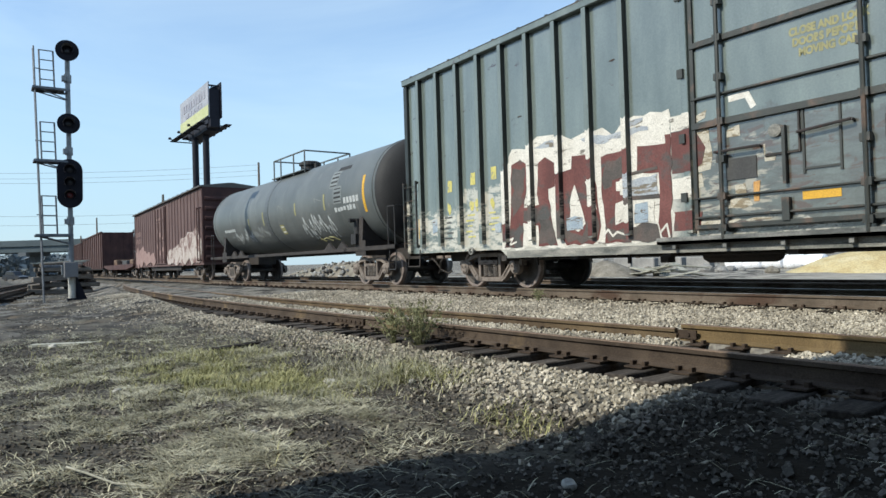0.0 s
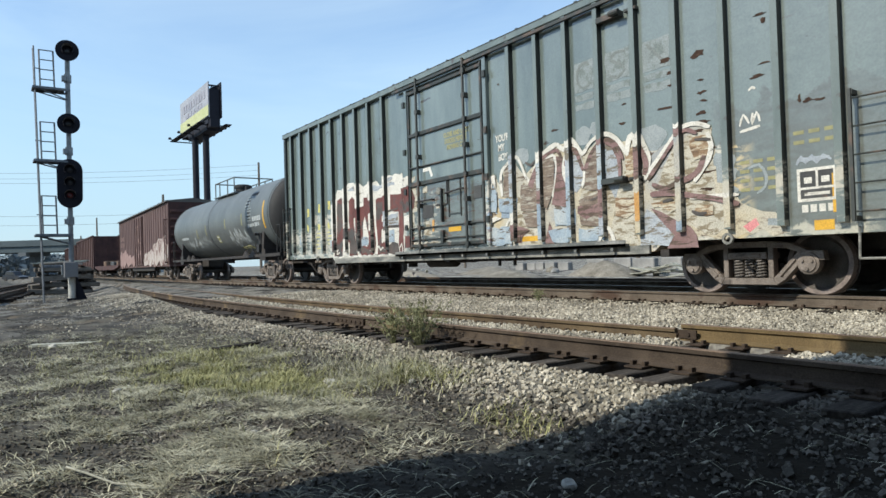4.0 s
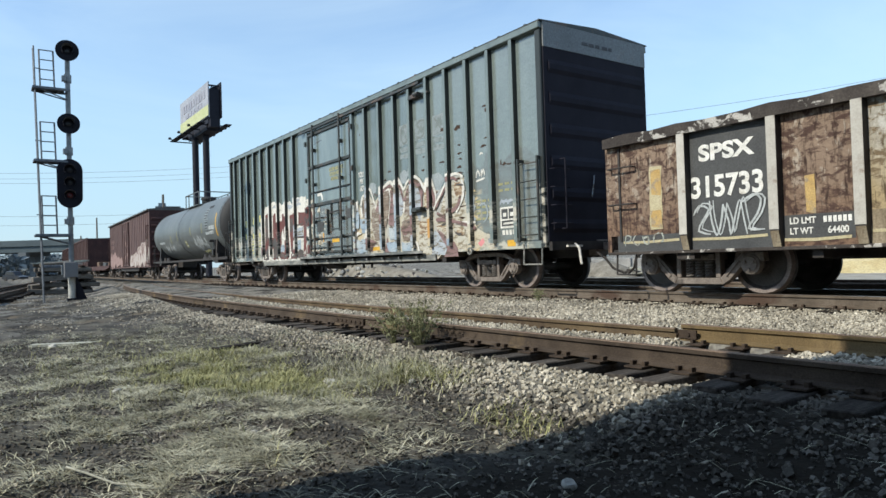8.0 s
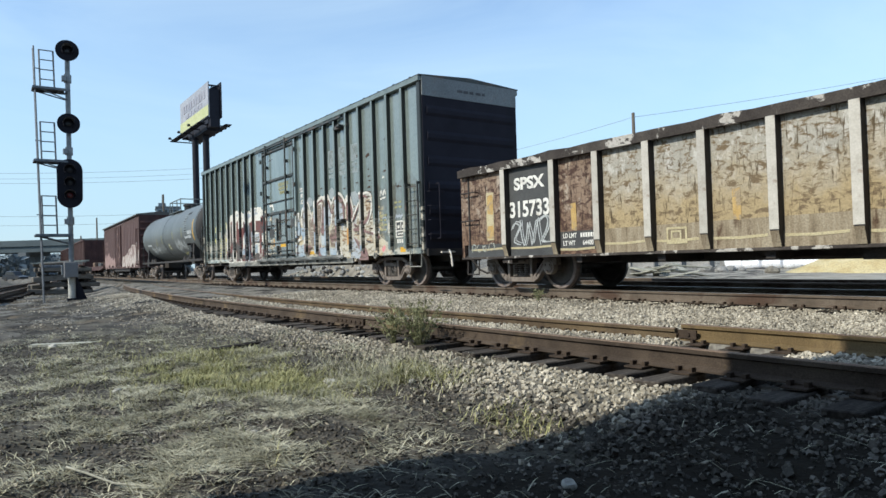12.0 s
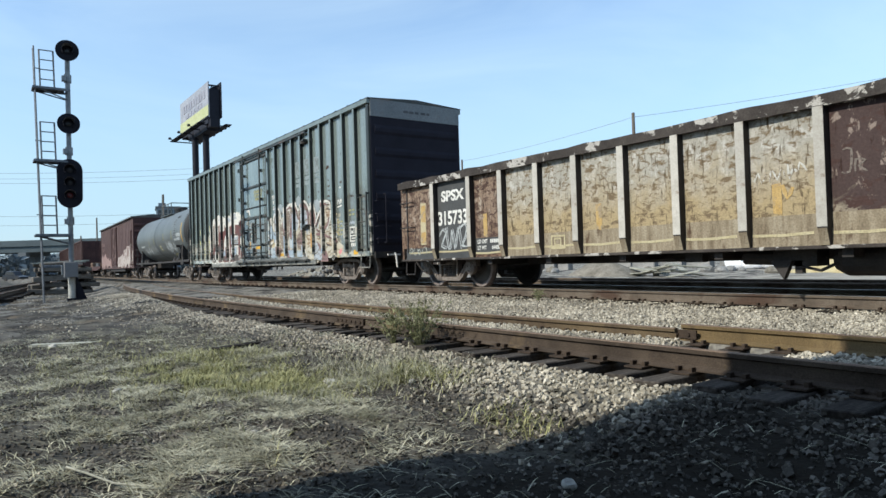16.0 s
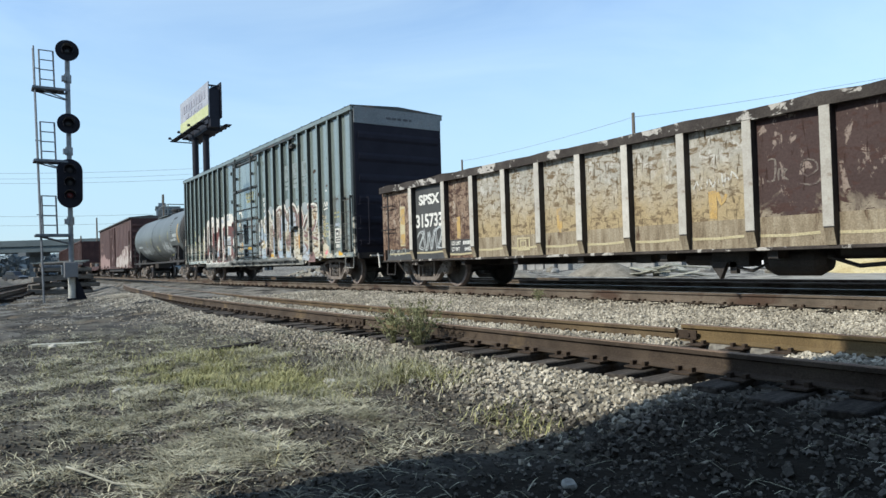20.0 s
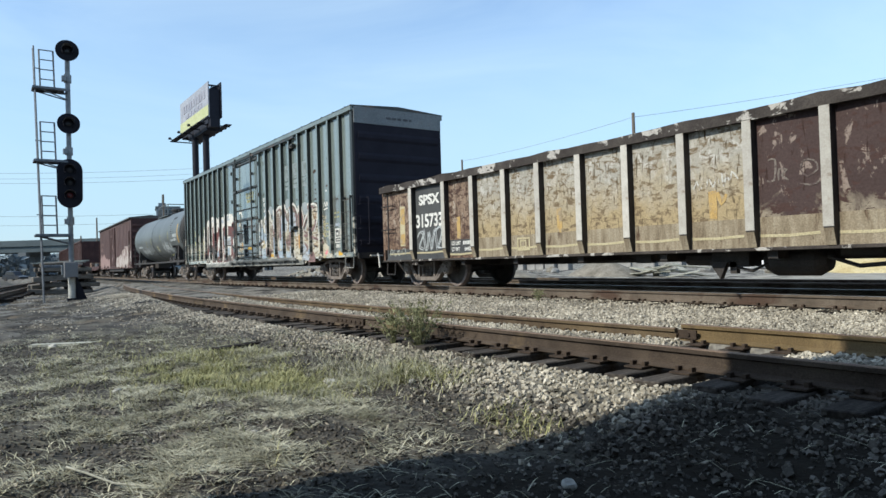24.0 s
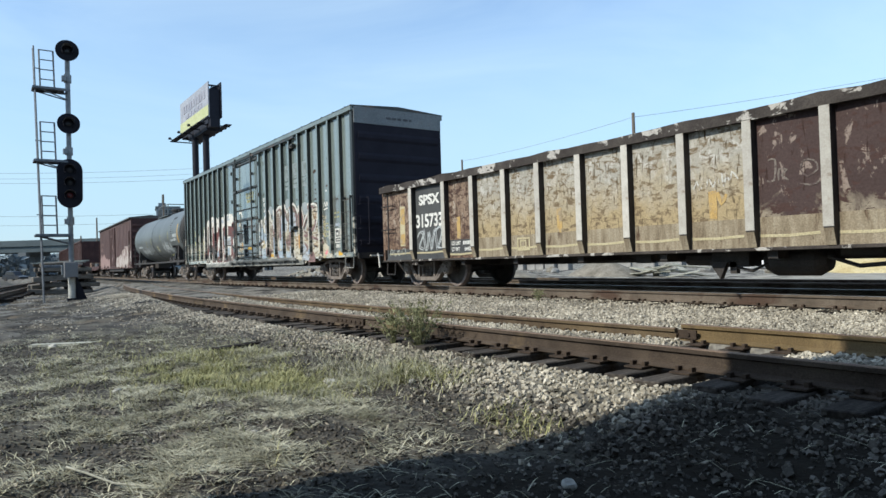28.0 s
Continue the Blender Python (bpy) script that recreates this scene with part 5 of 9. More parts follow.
def graffiti(car, u, side):
    """Sprayed pieces: heavy maroon letters left of the door, faded mixed colours right of it."""
    y = side - 0.0025
    white, mar, grey, blue, mauve = M["spray_white"], M["maroon"], M["spray_grey"], M["spray_blue"], M["mauve"]
    # left piece: white ground, letters on it, then the details
    def flat(name, rows, y, material, label, wob=0.03):
        for k, row in enumerate(rows):
            bm = bmesh.new()
            paint_shape(bm, [(u(a), b) for a, b in row], y - 0.0003 * k, 500 + k + int(-y * 9000), wob)
            part(name, bm, material, car, label)
    flat("spray_ground", [[(-32.4, 2.5), (-32.15, 2.88), (-31.65, 2.84), (-31.41, 3.0), (-30.86, 2.98), (-30.52, 2.8), (-30.17, 2.9), (-29.76, 2.88), (-29.53, 2.72), (-29.34, 2.9), (-29.07, 2.97), (-28.76, 2.96),
                           (-28.4, 2.93), (-28.4, 0.85), (-29.4, 0.85), (-30.6, 0.85), (-31.6, 0.85), (-32.55, 0.85)]], y, white, "off-white sprayed ground of a graffiti piece", 0.05)
    flat("spray_shade", [[(-31.55, 2.8), (-31.2, 2.88), (-30.7, 2.82), (-30.9, 2.72), (-31.3, 2.76)], [(-30.3, 2.78), (-29.7, 2.74), (-29.2, 2.76), (-28.8, 2.74), (-28.8, 2.68), (-29.4, 2.64), (-29.9, 2.62)],
                         [(-29.3, 2.86), (-28.9, 2.9), (-28.9, 2.82), (-29.25, 2.8)]], y - 0.0022, M["spray_haze"], "pale blue-grey sprayed shading", 0.03)
    flat("spray_letter", [[(-32.19, 2.55), (-31.93, 2.62), (-31.68, 2.5), (-31.84, 1.66), (-31.41, 1.69), (-31.46, 1.9), (-31.4, 2.5), (-31.2, 2.58), (-30.96, 2.44), (-30.96, 1.99), (-31.14, 1.96), (-31.06, 1.3), (-30.94, 0.87),
                           (-31.46, 0.87), (-31.45, 1.27), (-31.88, 1.36), (-31.92, 0.87), (-32.48, 0.87), (-32.29, 1.32)],
                          [(-30.81, 2.23), (-30.53, 2.26), (-30.5, 2.5), (-30.12, 2.48), (-29.99, 2.19), (-29.93, 1.68), (-29.86, 1.17), (-29.93, 0.93), (-30.07, 0.86), (-30.7, 0.86), (-30.86, 1.05), (-30.91, 1.56), (-30.88, 1.98)],
                          [(-29.82, 2.38), (-29.21, 2.46), (-29.21, 1.99), (-29.41, 1.94), (-29.42, 1.68), (-29.27, 1.65), (-29.3, 1.16), (-29.22, 0.86), (-29.79, 0.86), (-29.76, 1.17), (-29.82, 1.67)],
                          [(-29.03, 2.44), (-28.48, 2.41), (-28.49, 2.54), (-28.38, 2.54), (-28.38, 1.5), (-28.43, 1.31), (-28.41, 0.9), (-28.61, 0.92), (-28.66, 1.15), (-28.62, 1.55), (-28.63, 1.96), (-29.06, 2.02)]],
         y - 0.0042, mar, "heavy maroon sprayed letter", 0.025)
    flat("spray_patch", [[(-32.15, 2.5), (-31.8, 2.46), (-31.9, 1.75), (-32.2, 1.5)], [(-31.86, 1.6), (-31.45, 1.62), (-31.46, 1.32), (-31.86, 1.4)], [(-31.42, 1.4), (-31.1, 1.35), (-30.98, 0.9), (-31.42, 0.9)],
                         [(-30.85, 1.5), (-30.6, 1.1), (-30.3, 1.02), (-30.0, 1.5), (-29.9, 1.15), (-29.98, 0.9), (-30.66, 0.9), (-30.84, 1.1)], [(-29.7, 2.3), (-29.25, 2.36), (-29.25, 2.0), (-29.78, 1.8)],
                         [(-29.25, 1.12), (-28.68, 1.12), (-28.63, 0.9), (-28.74, 0.87), (-29.25, 0.87)], [(-29.75, 1.15), (-29.35, 1.1), (-29.3, 0.9), (-29.7, 0.9)]],
         y - 0.0062, M["spray_dark"], "dark brown-grey sprayed shading", 0.06)
    # the paint runs on over the faces of the posts: heights and colours from the top down
    wash, haze, dark = M["spray_wash"], M["spray_haze"], M["spray_dark"]
    for x, coats in ((-32.28, ((2.45, white), (1.35, mar), (1.0, None))), (-31.5, ((2.86, white), (1.68, dark), (1.36, white), (1.0, None))), (-30.72, ((2.9, white), (2.2, mar), (1.5, dark), (1.0, None))),
                     (-29.94, ((2.88, white), (2.36, mar), (2.0, white), (1.52, mar), (1.0, None))), (-29.14, ((2.94, white), (2.42, mar), (2.0, haze), (1.6, dark), (1.48, white), (1.18, mar), (1.0, None))),
                     (-24.0, ((2.74, haze), (1.84, blue), (1.56, white), (1.32, mauve), (1.0, None))), (-23.2, ((2.68, white), (2.46, blue), (1.94, mauve), (1.68, blue), (1.0, None))),
                     (-22.42, ((2.77, white), (2.63, haze), (2.1, blue), (1.0, None))), (-21.66, ((2.67, mauve), (2.57, blue), (1.8, mauve), (1.3, haze), (1.0, None))),
                     (-20.88, ((2.64, white), (2.42, mauve), (1.88, wash), (1.66, M["worn_orange"]), (1.19, wash), (1.0, None))), (-20.1, ((2.65, white), (2.58, mauve), (2.45, wash), (1.84, mauve), (1.74, wash), (1.14, blue), (1.0, None))),
                     (-19.3, ((1.5, white), (1.43, wash), (1.0, None)))):
        for k, ((z1, m_), (z0, _)) in enumerate(zip(coats, coats[1:])):
            flat("post_paint", [[(x - 0.134, z0), (x - 0.037, z0 + 0.01), (x - 0.037, z1 + 0.03), (x - 0.09, z1 - 0.01), (x - 0.134, z1 + 0.02)]], side - 0.1105 - 0.0006 * k, m_, "sprayed paint carried over a post", 0.004)
    # bodies, shades and feet of the letters right of the door
    flat("spray_letter", [[(-23.86, 2.11), (-23.28, 2.1), (-23.29, 1.61), (-23.55, 1.56), (-23.88, 1.61)],
                         [(-23.53, 2.17), (-23.39, 2.46), (-23.22, 2.54), (-22.94, 2.56), (-22.91, 2.34), (-22.99, 1.91), (-23.14, 1.59), (-23.28, 1.64), (-23.32, 2.03)],
                         [(-22.16, 2.1), (-22.05, 2.46), (-21.85, 2.55), (-21.79, 2.47), (-21.81, 1.81), (-22.17, 1.86)],
                         [(-22.32, 1.67), (-21.82, 1.76), (-21.84, 1.18), (-22.3, 1.22)],
                         [(-24.34, 2.5), (-24.12, 2.53), (-24.19, 1.91), (-24.41, 1.94)],
                         [(-23.86, 1.55), (-23.35, 1.5), (-23.38, 1.25), (-23.74, 1.26)]],
         y - 0.0205, M["spray_brown"], "dark streaked sprayed letter body", 0.03)
    flat("spray_letter", [[(-22.86, 2.55), (-22.68, 2.51), (-22.71, 2.19), (-22.61, 1.93), (-22.62, 1.6), (-22.94, 1.6), (-22.97, 1.79), (-22.88, 2.11)],
                         [(-22.35, 1.56), (-22.05, 1.54), (-21.82, 1.58), (-21.83, 1.41), (-22.16, 1.31), (-22.36, 1.44)],
                         [(-23.58, 2.03), (-23.66, 2.08), (-23.48, 2.36), (-23.22, 2.62), (-23.09, 2.67), (-23.14, 2.6), (-23.39, 2.42), (-23.51, 2.06)],
                         [(-21.63, 2.67), (-21.48, 2.6), (-21.34, 2.31), (-21.34, 1.97), (-21.41, 1.98), (-21.43, 2.3), (-21.54, 2.52), (-21.66, 2.58)],
                         [(-24.02, 1.32), (-23.7, 1.18), (-23.93, 1.14), (-23.93, 0.99), (-24.03, 0.99)]],
         y - 0.0235, mauve, "faded mauve sprayed outline", 0.03)
    flat("spray_letter", [[(-24.93, 1.31), (-24.15, 1.29), (-24.19, 0.93), (-24.91, 0.96)],
                         [(-23.12, 1.16), (-22.57, 1.17), (-22.61, 0.92), (-23.01, 0.93)],
                         [(-22.35, 1.16), (-21.84, 1.12), (-21.88, 0.92), (-22.34, 0.93)],
                         [(-22.94, 1.57), (-22.62, 1.59), (-22.64, 1.25), (-22.92, 1.27)],
                         [(-24.87, 2.04), (-24.63, 2.05), (-24.65, 1.63), (-24.86, 1.65)],
                         [(-24.56, 1.91), (-24.1, 1.86), (-24.14, 1.58), (-24.55, 1.62)],
                         [(-22.58, 1.78), (-22.49, 1.77), (-22.48, 1.52), (-22.57, 1.53)]],
         y - 0.0265, blue, "light blue sprayed patch", 0.03)
    flat("spray_letter", [[(-24.98, 1.96), (-24.8, 2.41), (-24.67, 2.41), (-24.65, 2.13), (-24.8, 2.33), (-24.9, 1.91)],
                         [(-24.94, 1.48), (-24.68, 1.54), (-24.48, 1.49), (-24.84, 1.39)],
                         [(-24.15, 2.47), (-24.03, 2.41), (-24.07, 1.61), (-24.16, 1.62)]],
         y - 0.0295, white, "off-white sprayed edge", 0.03)
    flat("spray_window", [[(-30.45, 1.96), (-30.31, 1.56), (-30.22, 1.24), (-30.39, 1.1), (-30.58, 1.2), (-30.59, 1.64)], [(-29.52, 1.54), (-29.3, 1.58), (-29.34, 1.22), (-29.54, 1.17)], [(-28.86, 1.5), (-28.72, 1.51), (-28.74, 1.16), (-28.86, 1.2)],
                          [(-29.5, 1.9), (-29.3, 1.93), (-29.32, 1.72), (-29.5, 1.75)], [(-30.2, 2.0), (-30.05, 1.98), (-29.93, 1.45), (-30.02, 1.6)]], y - 0.0086, white, "off-white sprayed gap in a letter", 0.02)
    flat("spray_patch", [[(-29.29, 1.88), (-28.66, 1.94), (-28.64, 1.61), (-29.25, 1.63)]], y - 0.0104, M["spray_haze"], "pale grey sprayed patch", 0.02)
    flat("spray_patch", [[(-30.69, 1.36), (-30.28, 1.36), (-30.29, 1.14), (-30.68, 1.14)], [(-29.12, 1.49), (-28.86, 1.51), (-28.86, 1.18), (-29.13, 1.17)], [(-35.1, 1.62), (-34.85, 1.65), (-34.82, 1.35), (-35.1, 1.3)], [(-32.75, 1.4), (-32.55, 1.4), (-32.56, 1.2), (-32.75, 1.2)]],
         y - 0.0108, blue, "light blue sprayed patch", 0.03)
    flat("spray_patch", [[(-30.14, 1.66), (-30.03, 1.63), (-30.05, 1.21), (-30.15, 1.2)], [(-32.52, 1.55), (-32.42, 1.55), (-32.43, 1.3), (-32.52, 1.3)]], y - 0.0124, M["yellow"], "small yellow patch", 0.01)
    strokes(car, u, "spray_tag", ((((-29.24, 2.0), (-28.66, 2.04)), 0.05), (((-29.25, 1.6), (-28.64, 1.58)), 0.06)), y - 0.0128, M["spray_dark"], "dark sprayed line")
    strokes(car, u, "spray_tag", (((-32.4, 1.0), (-32.2, 1.06), (-32.3, 0.92), (-32.1, 0.98)), ((-29.8, 1.0), (-29.7, 1.1), (-29.6, 0.98), (-29.5, 1.05), (-29.35, 1.0)), ((-28.62, 1.0), (-28.5, 1.12), (-28.46, 0.92))), y - 0.0128, white, "thin white sprayed tag", 0.035)
    # the piece runs on over the door
    dy = -1.547
    flat("spray_ground", [[(-27.94, 2.5), (-27.7, 2.52), (-27.68, 1.88), (-27.94, 1.85)], [(-27.94, 1.83), (-27.82, 1.85), (-27.8, 1.65), (-27.94, 1.6)], [(-27.9, 2.72), (-27.72, 2.78), (-27.74, 2.66), (-27.9, 2.62)],
                          [(-27.4, 2.42), (-27.2, 2.46), (-27.2, 2.3), (-27.4, 2.3)], [(-26.86, 2.12), (-26.68, 2.12), (-26.7, 1.89), (-26.86, 1.89)], [(-27.25, 1.9), (-27.08, 1.92), (-27.1, 1.82), (-27.25, 1.82)],
                          [(-27.3, 1.6), (-27.15, 1.62), (-27.12, 1.42), (-27.3, 1.42)], [(-27.9, 1.12), (-27.3, 1.13), (-26.8, 1.12), (-26.8, 1.075), (-27.5, 1.07), (-27.9, 1.07)], [(-27.5, 1.36), (-27.1, 1.4), (-27.05, 1.3), (-27.5, 1.26)]],
         dy, M["door_cream"], "off-white sprayed patch on the door", 0.04)
    flat("spray_letter", [[(-27.94, 2.42), (-27.88, 2.44), (-27.75, 2.23), (-27.82, 1.99), (-27.94, 1.9)]], dy - 0.0032, mar, "heavy maroon sprayed letter", 0.02)
    flat("spray_patch", [[(-27.94, 1.27), (-27.84, 1.27), (-27.88, 0.99), (-27.94, 0.99)]], dy - 0.0032, mar, "heavy maroon sprayed letter", 0.02)
    flat("spray_patch", [[(-27.03, 1.62), (-26.93, 1.63), (-26.95, 1.35), (-27.03, 1.35)]], dy - 0.004, M["worn_orange"], "orange sticker on the door", 0.01)
    strokes(car, u, "handhold", ((((-27.33, 2.86), (-27.08, 2.87), (-27.0, 2.7)), 0.09),), dy, M["white"], "white painted handhold")
    # the frame beside the door is sprayed over as well
    for z0, z1, m_ in ((1.9, 2.55, mar), (1.0, 1.3, mar), (1.5, 1.82, white), (2.56, 2.8, white)):
        blocks("sprayed_band", [(u(-28.113), u(-27.99), -1.594, -1.5902, z0, z1)], m_, car, "sprayed stretch of the door frame")
        blocks("sprayed_band", [(u(-28.38), u(-28.114), side - 0.0035, side - 0.001, z0, z1)], m_, car, "sprayed stretch beside the door frame")
    # right piece: cream ground, pale and blue fills, mauve letters, white outlines
    def sprays(name, rows, w, y, material, label):
        for k, row in enumerate(rows):
            bm = bmesh.new()
            curve_stroke(bm, [(u(a), b) for a, b in row], w, y - 0.0003 * k, 700 + k)
            part(name, bm, material, car, label)
    flat("spray_wash", [[(-24.92, 0.95), (-24.96, 1.9), (-24.75, 2.4), (-24.5, 2.0), (-24.4, 2.5), (-24.05, 2.62), (-23.75, 2.3), (-23.4, 2.55), (-22.9, 2.72), (-22.55, 2.75), (-22.2, 2.5), (-21.8, 2.72), (-21.4, 2.55),
                         (-21.1, 2.6), (-20.85, 2.2), (-20.4, 2.4), (-20.0, 2.6), (-19.65, 2.5), (-19.6, 1.7), (-19.3, 1.5), (-18.9, 1.2), (-18.6, 1.05), (-18.6, 0.9), (-20.4, 0.86), (-22.6, 0.9)]],
         side - 0.0012, M["spray_wash"], "broad wash of pale sprayed paint", 0.06)
    flat("spray_ground", [[(-20.72, 1.61), (-20.51, 2.05), (-20.26, 2.37), (-19.97, 2.5), (-19.66, 2.47), (-19.63, 2.0), (-19.62, 1.46), (-19.35, 1.36), (-19.36, 0.95), (-19.82, 0.93), (-20.06, 1.07), (-20.73, 1.39)],
           [(-21.24, 2.55), (-20.95, 2.54), (-20.87, 2.12), (-20.87, 1.56), (-21.01, 1.14), (-21.02, 0.79), (-21.58, 0.81), (-21.54, 1.64), (-21.36, 1.87)],
           [(-23.8, 2.19), (-23.48, 2.14), (-23.28, 1.83), (-23.32, 0.96), (-24.13, 0.96), (-24.04, 1.76)],
           [(-22.11, 2.19), (-21.83, 2.55), (-21.54, 2.6), (-21.36, 2.33), (-21.39, 1.62), (-21.6, 1.52), (-21.76, 1.15), (-22.31, 1.18), (-22.31, 1.72)]],
         y - 0.0005, M["door_cream"], "cream sprayed ground of a graffiti piece", 0.05)
    flat("spray_fill", [[(-23.43, 2.09), (-23.34, 2.42), (-23.16, 2.53), (-22.97, 2.5), (-22.86, 2.25), (-22.97, 1.94), (-23.13, 1.79), (-23.33, 1.91)],
           [(-22.67, 2.04), (-22.64, 2.36), (-22.52, 2.61), (-22.36, 2.54), (-22.21, 2.25), (-22.22, 1.96), (-22.39, 1.8)],
           [(-22.06, 2.3), (-21.8, 2.55), (-21.56, 2.59), (-21.4, 2.38), (-21.38, 1.87), (-21.49, 1.59), (-21.68, 1.91), (-21.92, 1.94)],
           [(-20.86, 1.39), (-20.54, 1.2), (-20.36, 0.94), (-20.46, 0.77), (-21.01, 0.79), (-20.97, 1.17)]],
         y - 0.0038, M["spray_haze"], "pale blue-grey sprayed fill", 0.03)
    flat("spray_fill", [[(-24.84, 2.32), (-24.64, 2.06), (-24.64, 1.59), (-24.9, 1.72)],
           [(-24.51, 1.88), (-24.0, 1.87), (-24.02, 1.48), (-24.53, 1.48)],
           [(-22.55, 2.02), (-22.45, 2.01), (-22.47, 1.56), (-22.58, 1.57)],
           [(-21.77, 2.48), (-21.66, 2.49), (-21.68, 2.01), (-21.79, 1.99)],
           [(-22.96, 1.55), (-22.43, 1.53), (-22.44, 1.21), (-22.95, 1.23)],
           [(-23.05, 1.18), (-22.55, 1.16), (-22.58, 0.93), (-23.01, 0.93)],
           [(-22.37, 1.11), (-21.69, 1.18), (-21.76, 0.94), (-22.37, 0.93)],
           [(-20.32, 1.09), (-20.17, 1.13), (-20.15, 0.98), (-20.31, 0.97)],
           [(-24.86, 1.33), (-24.17, 1.23), (-24.21, 0.96), (-24.84, 0.99)]],
         y - 0.0071, blue, "light blue sprayed fill", 0.03)
    flat("spray_fill", [[(-22.94, 2.06), (-22.81, 2.51), (-22.64, 2.39), (-22.58, 1.94), (-22.59, 1.57), (-23.01, 1.65)],
           [(-22.32, 1.58), (-21.76, 1.77), (-21.72, 1.31), (-22.2, 1.28)],
           [(-24.15, 0.98), (-24.03, 1.3), (-23.66, 1.19), (-23.88, 1.09), (-23.91, 0.95)],
           [(-23.25, 0.92), (-23.11, 1.33), (-23.03, 1.17), (-22.99, 0.91)],
           [(-20.77, 1.4), (-20.42, 1.24), (-20.05, 1.06), (-19.95, 0.94), (-19.92, 0.73), (-20.48, 0.74), (-20.34, 0.94), (-20.57, 1.17)]],
         y - 0.0104, mauve, "faded mauve sprayed fill", 0.03)
    flat("spray_patch", [[(-23.84, 1.93), (-23.33, 1.93), (-23.37, 1.66), (-23.83, 1.67)],
           [(-21.24, 2.41), (-20.96, 2.44), (-20.94, 2.12), (-21.03, 1.89), (-21.27, 1.89)],
           [(-21.49, 1.63), (-21.02, 1.65), (-21.02, 1.4), (-21.25, 1.26), (-21.5, 1.31)],
           [(-20.01, 2.4), (-19.66, 2.38), (-19.71, 2.09), (-19.94, 2.05)],
           [(-20.75, 1.47), (-20.26, 1.48), (-20.27, 1.33), (-20.72, 1.39)],
           [(-19.94, 1.39), (-19.65, 1.37), (-19.67, 1.22), (-19.97, 1.26)],
           [(-24.42, 2.46), (-24.14, 2.52), (-24.16, 1.92), (-24.39, 1.91)]],
         y - 0.0137, M["spray_tan"], "rust-brown sprayed patch", 0.05)
    sprays("spray_outline", [[(-24.46, 1.94), (-24.48, 2.4), (-24.26, 2.6), (-23.99, 2.7), (-23.84, 2.51), (-23.72, 2.26), (-23.58, 2.16), (-23.46, 2.38), (-23.3, 2.59), (-23.08, 2.71), (-22.84, 2.78)],
            [(-22.84, 2.78), (-22.67, 2.65), (-22.57, 2.73), (-22.46, 2.79), (-22.33, 2.66), (-22.2, 2.5), (-22.04, 2.65), (-21.87, 2.74), (-21.64, 2.76), (-21.44, 2.65), (-21.29, 2.47), (-21.19, 2.32)],
            [(-21.22, 2.34), (-21.14, 2.61), (-20.98, 2.63), (-20.87, 2.43), (-20.78, 2.22), (-20.84, 2.04), (-20.94, 1.89)],
            [(-20.88, 1.87), (-20.69, 2.08), (-20.44, 2.33), (-20.22, 2.55), (-20.06, 2.62), (-19.87, 2.61), (-19.66, 2.52)],
            [(-24.85, 1.55), (-24.92, 1.9), (-24.78, 2.31), (-24.66, 2.38)],
            [(-23.48, 1.93), (-23.38, 2.37), (-23.15, 2.58), (-22.9, 2.52), (-22.84, 2.25), (-22.98, 1.79)],
            [(-22.69, 2.0), (-22.66, 2.39), (-22.51, 2.64), (-22.34, 2.56), (-22.17, 2.15), (-22.24, 1.89)],
            [(-19.71, 2.45), (-19.65, 2.25), (-19.7, 2.05), (-19.83, 1.89), (-19.95, 1.74)]],
           0.095, y - 0.0170, white, "off-white sprayed outline")
    sprays("spray_outline", [[(-20.04, 1.49), (-19.63, 1.49), (-19.24, 1.47)],
            [(-24.4, 1.01), (-24.33, 1.37), (-24.18, 1.49)],
            [(-21.9, 0.89), (-21.71, 1.13), (-21.6, 1.05), (-21.52, 0.83)]],
           0.06, y - 0.0203, white, "thin white sprayed line")
    sprays("spray_stroke", [[(-23.55, 2.02), (-23.41, 2.37), (-23.18, 2.57), (-22.84, 2.66), (-22.74, 2.49)],
            [(-22.15, 2.18), (-22.0, 2.46), (-21.8, 2.61), (-21.59, 2.65), (-21.41, 2.52), (-21.29, 2.27)],
            [(-20.99, 2.52), (-20.88, 2.3), (-20.82, 2.13), (-20.87, 1.95)],
            [(-20.8, 1.86), (-20.53, 2.15), (-20.29, 2.41), (-20.09, 2.55), (-19.88, 2.46)],
            [(-20.76, 1.62), (-20.33, 1.6), (-19.97, 1.52), (-19.63, 1.45), (-19.24, 1.33)],
            [(-20.72, 1.78), (-20.48, 1.69), (-20.24, 1.76), (-20.02, 1.81), (-19.86, 1.91), (-19.77, 2.11)],
            [(-22.63, 2.33), (-22.51, 2.59), (-22.36, 2.58), (-22.19, 2.19)]],
           0.085, y - 0.0236, mauve, "faded mauve sprayed stroke")
    sprays("spray_stroke", [[(-19.92, 2.37), (-19.79, 2.36), (-19.65, 2.33)],
            [(-20.01, 1.29), (-19.88, 1.24), (-19.76, 1.25)],
            [(-20.53, 1.48), (-20.34, 1.51)],
            [(-22.04, 1.64), (-21.77, 1.7)],
            [(-21.26, 1.92), (-21.05, 1.92)],
            [(-23.71, 2.55), (-23.56, 2.47), (-23.43, 2.55)]],
           0.05, y - 0.0269, M["spray_dark"], "dark brown worn stroke")
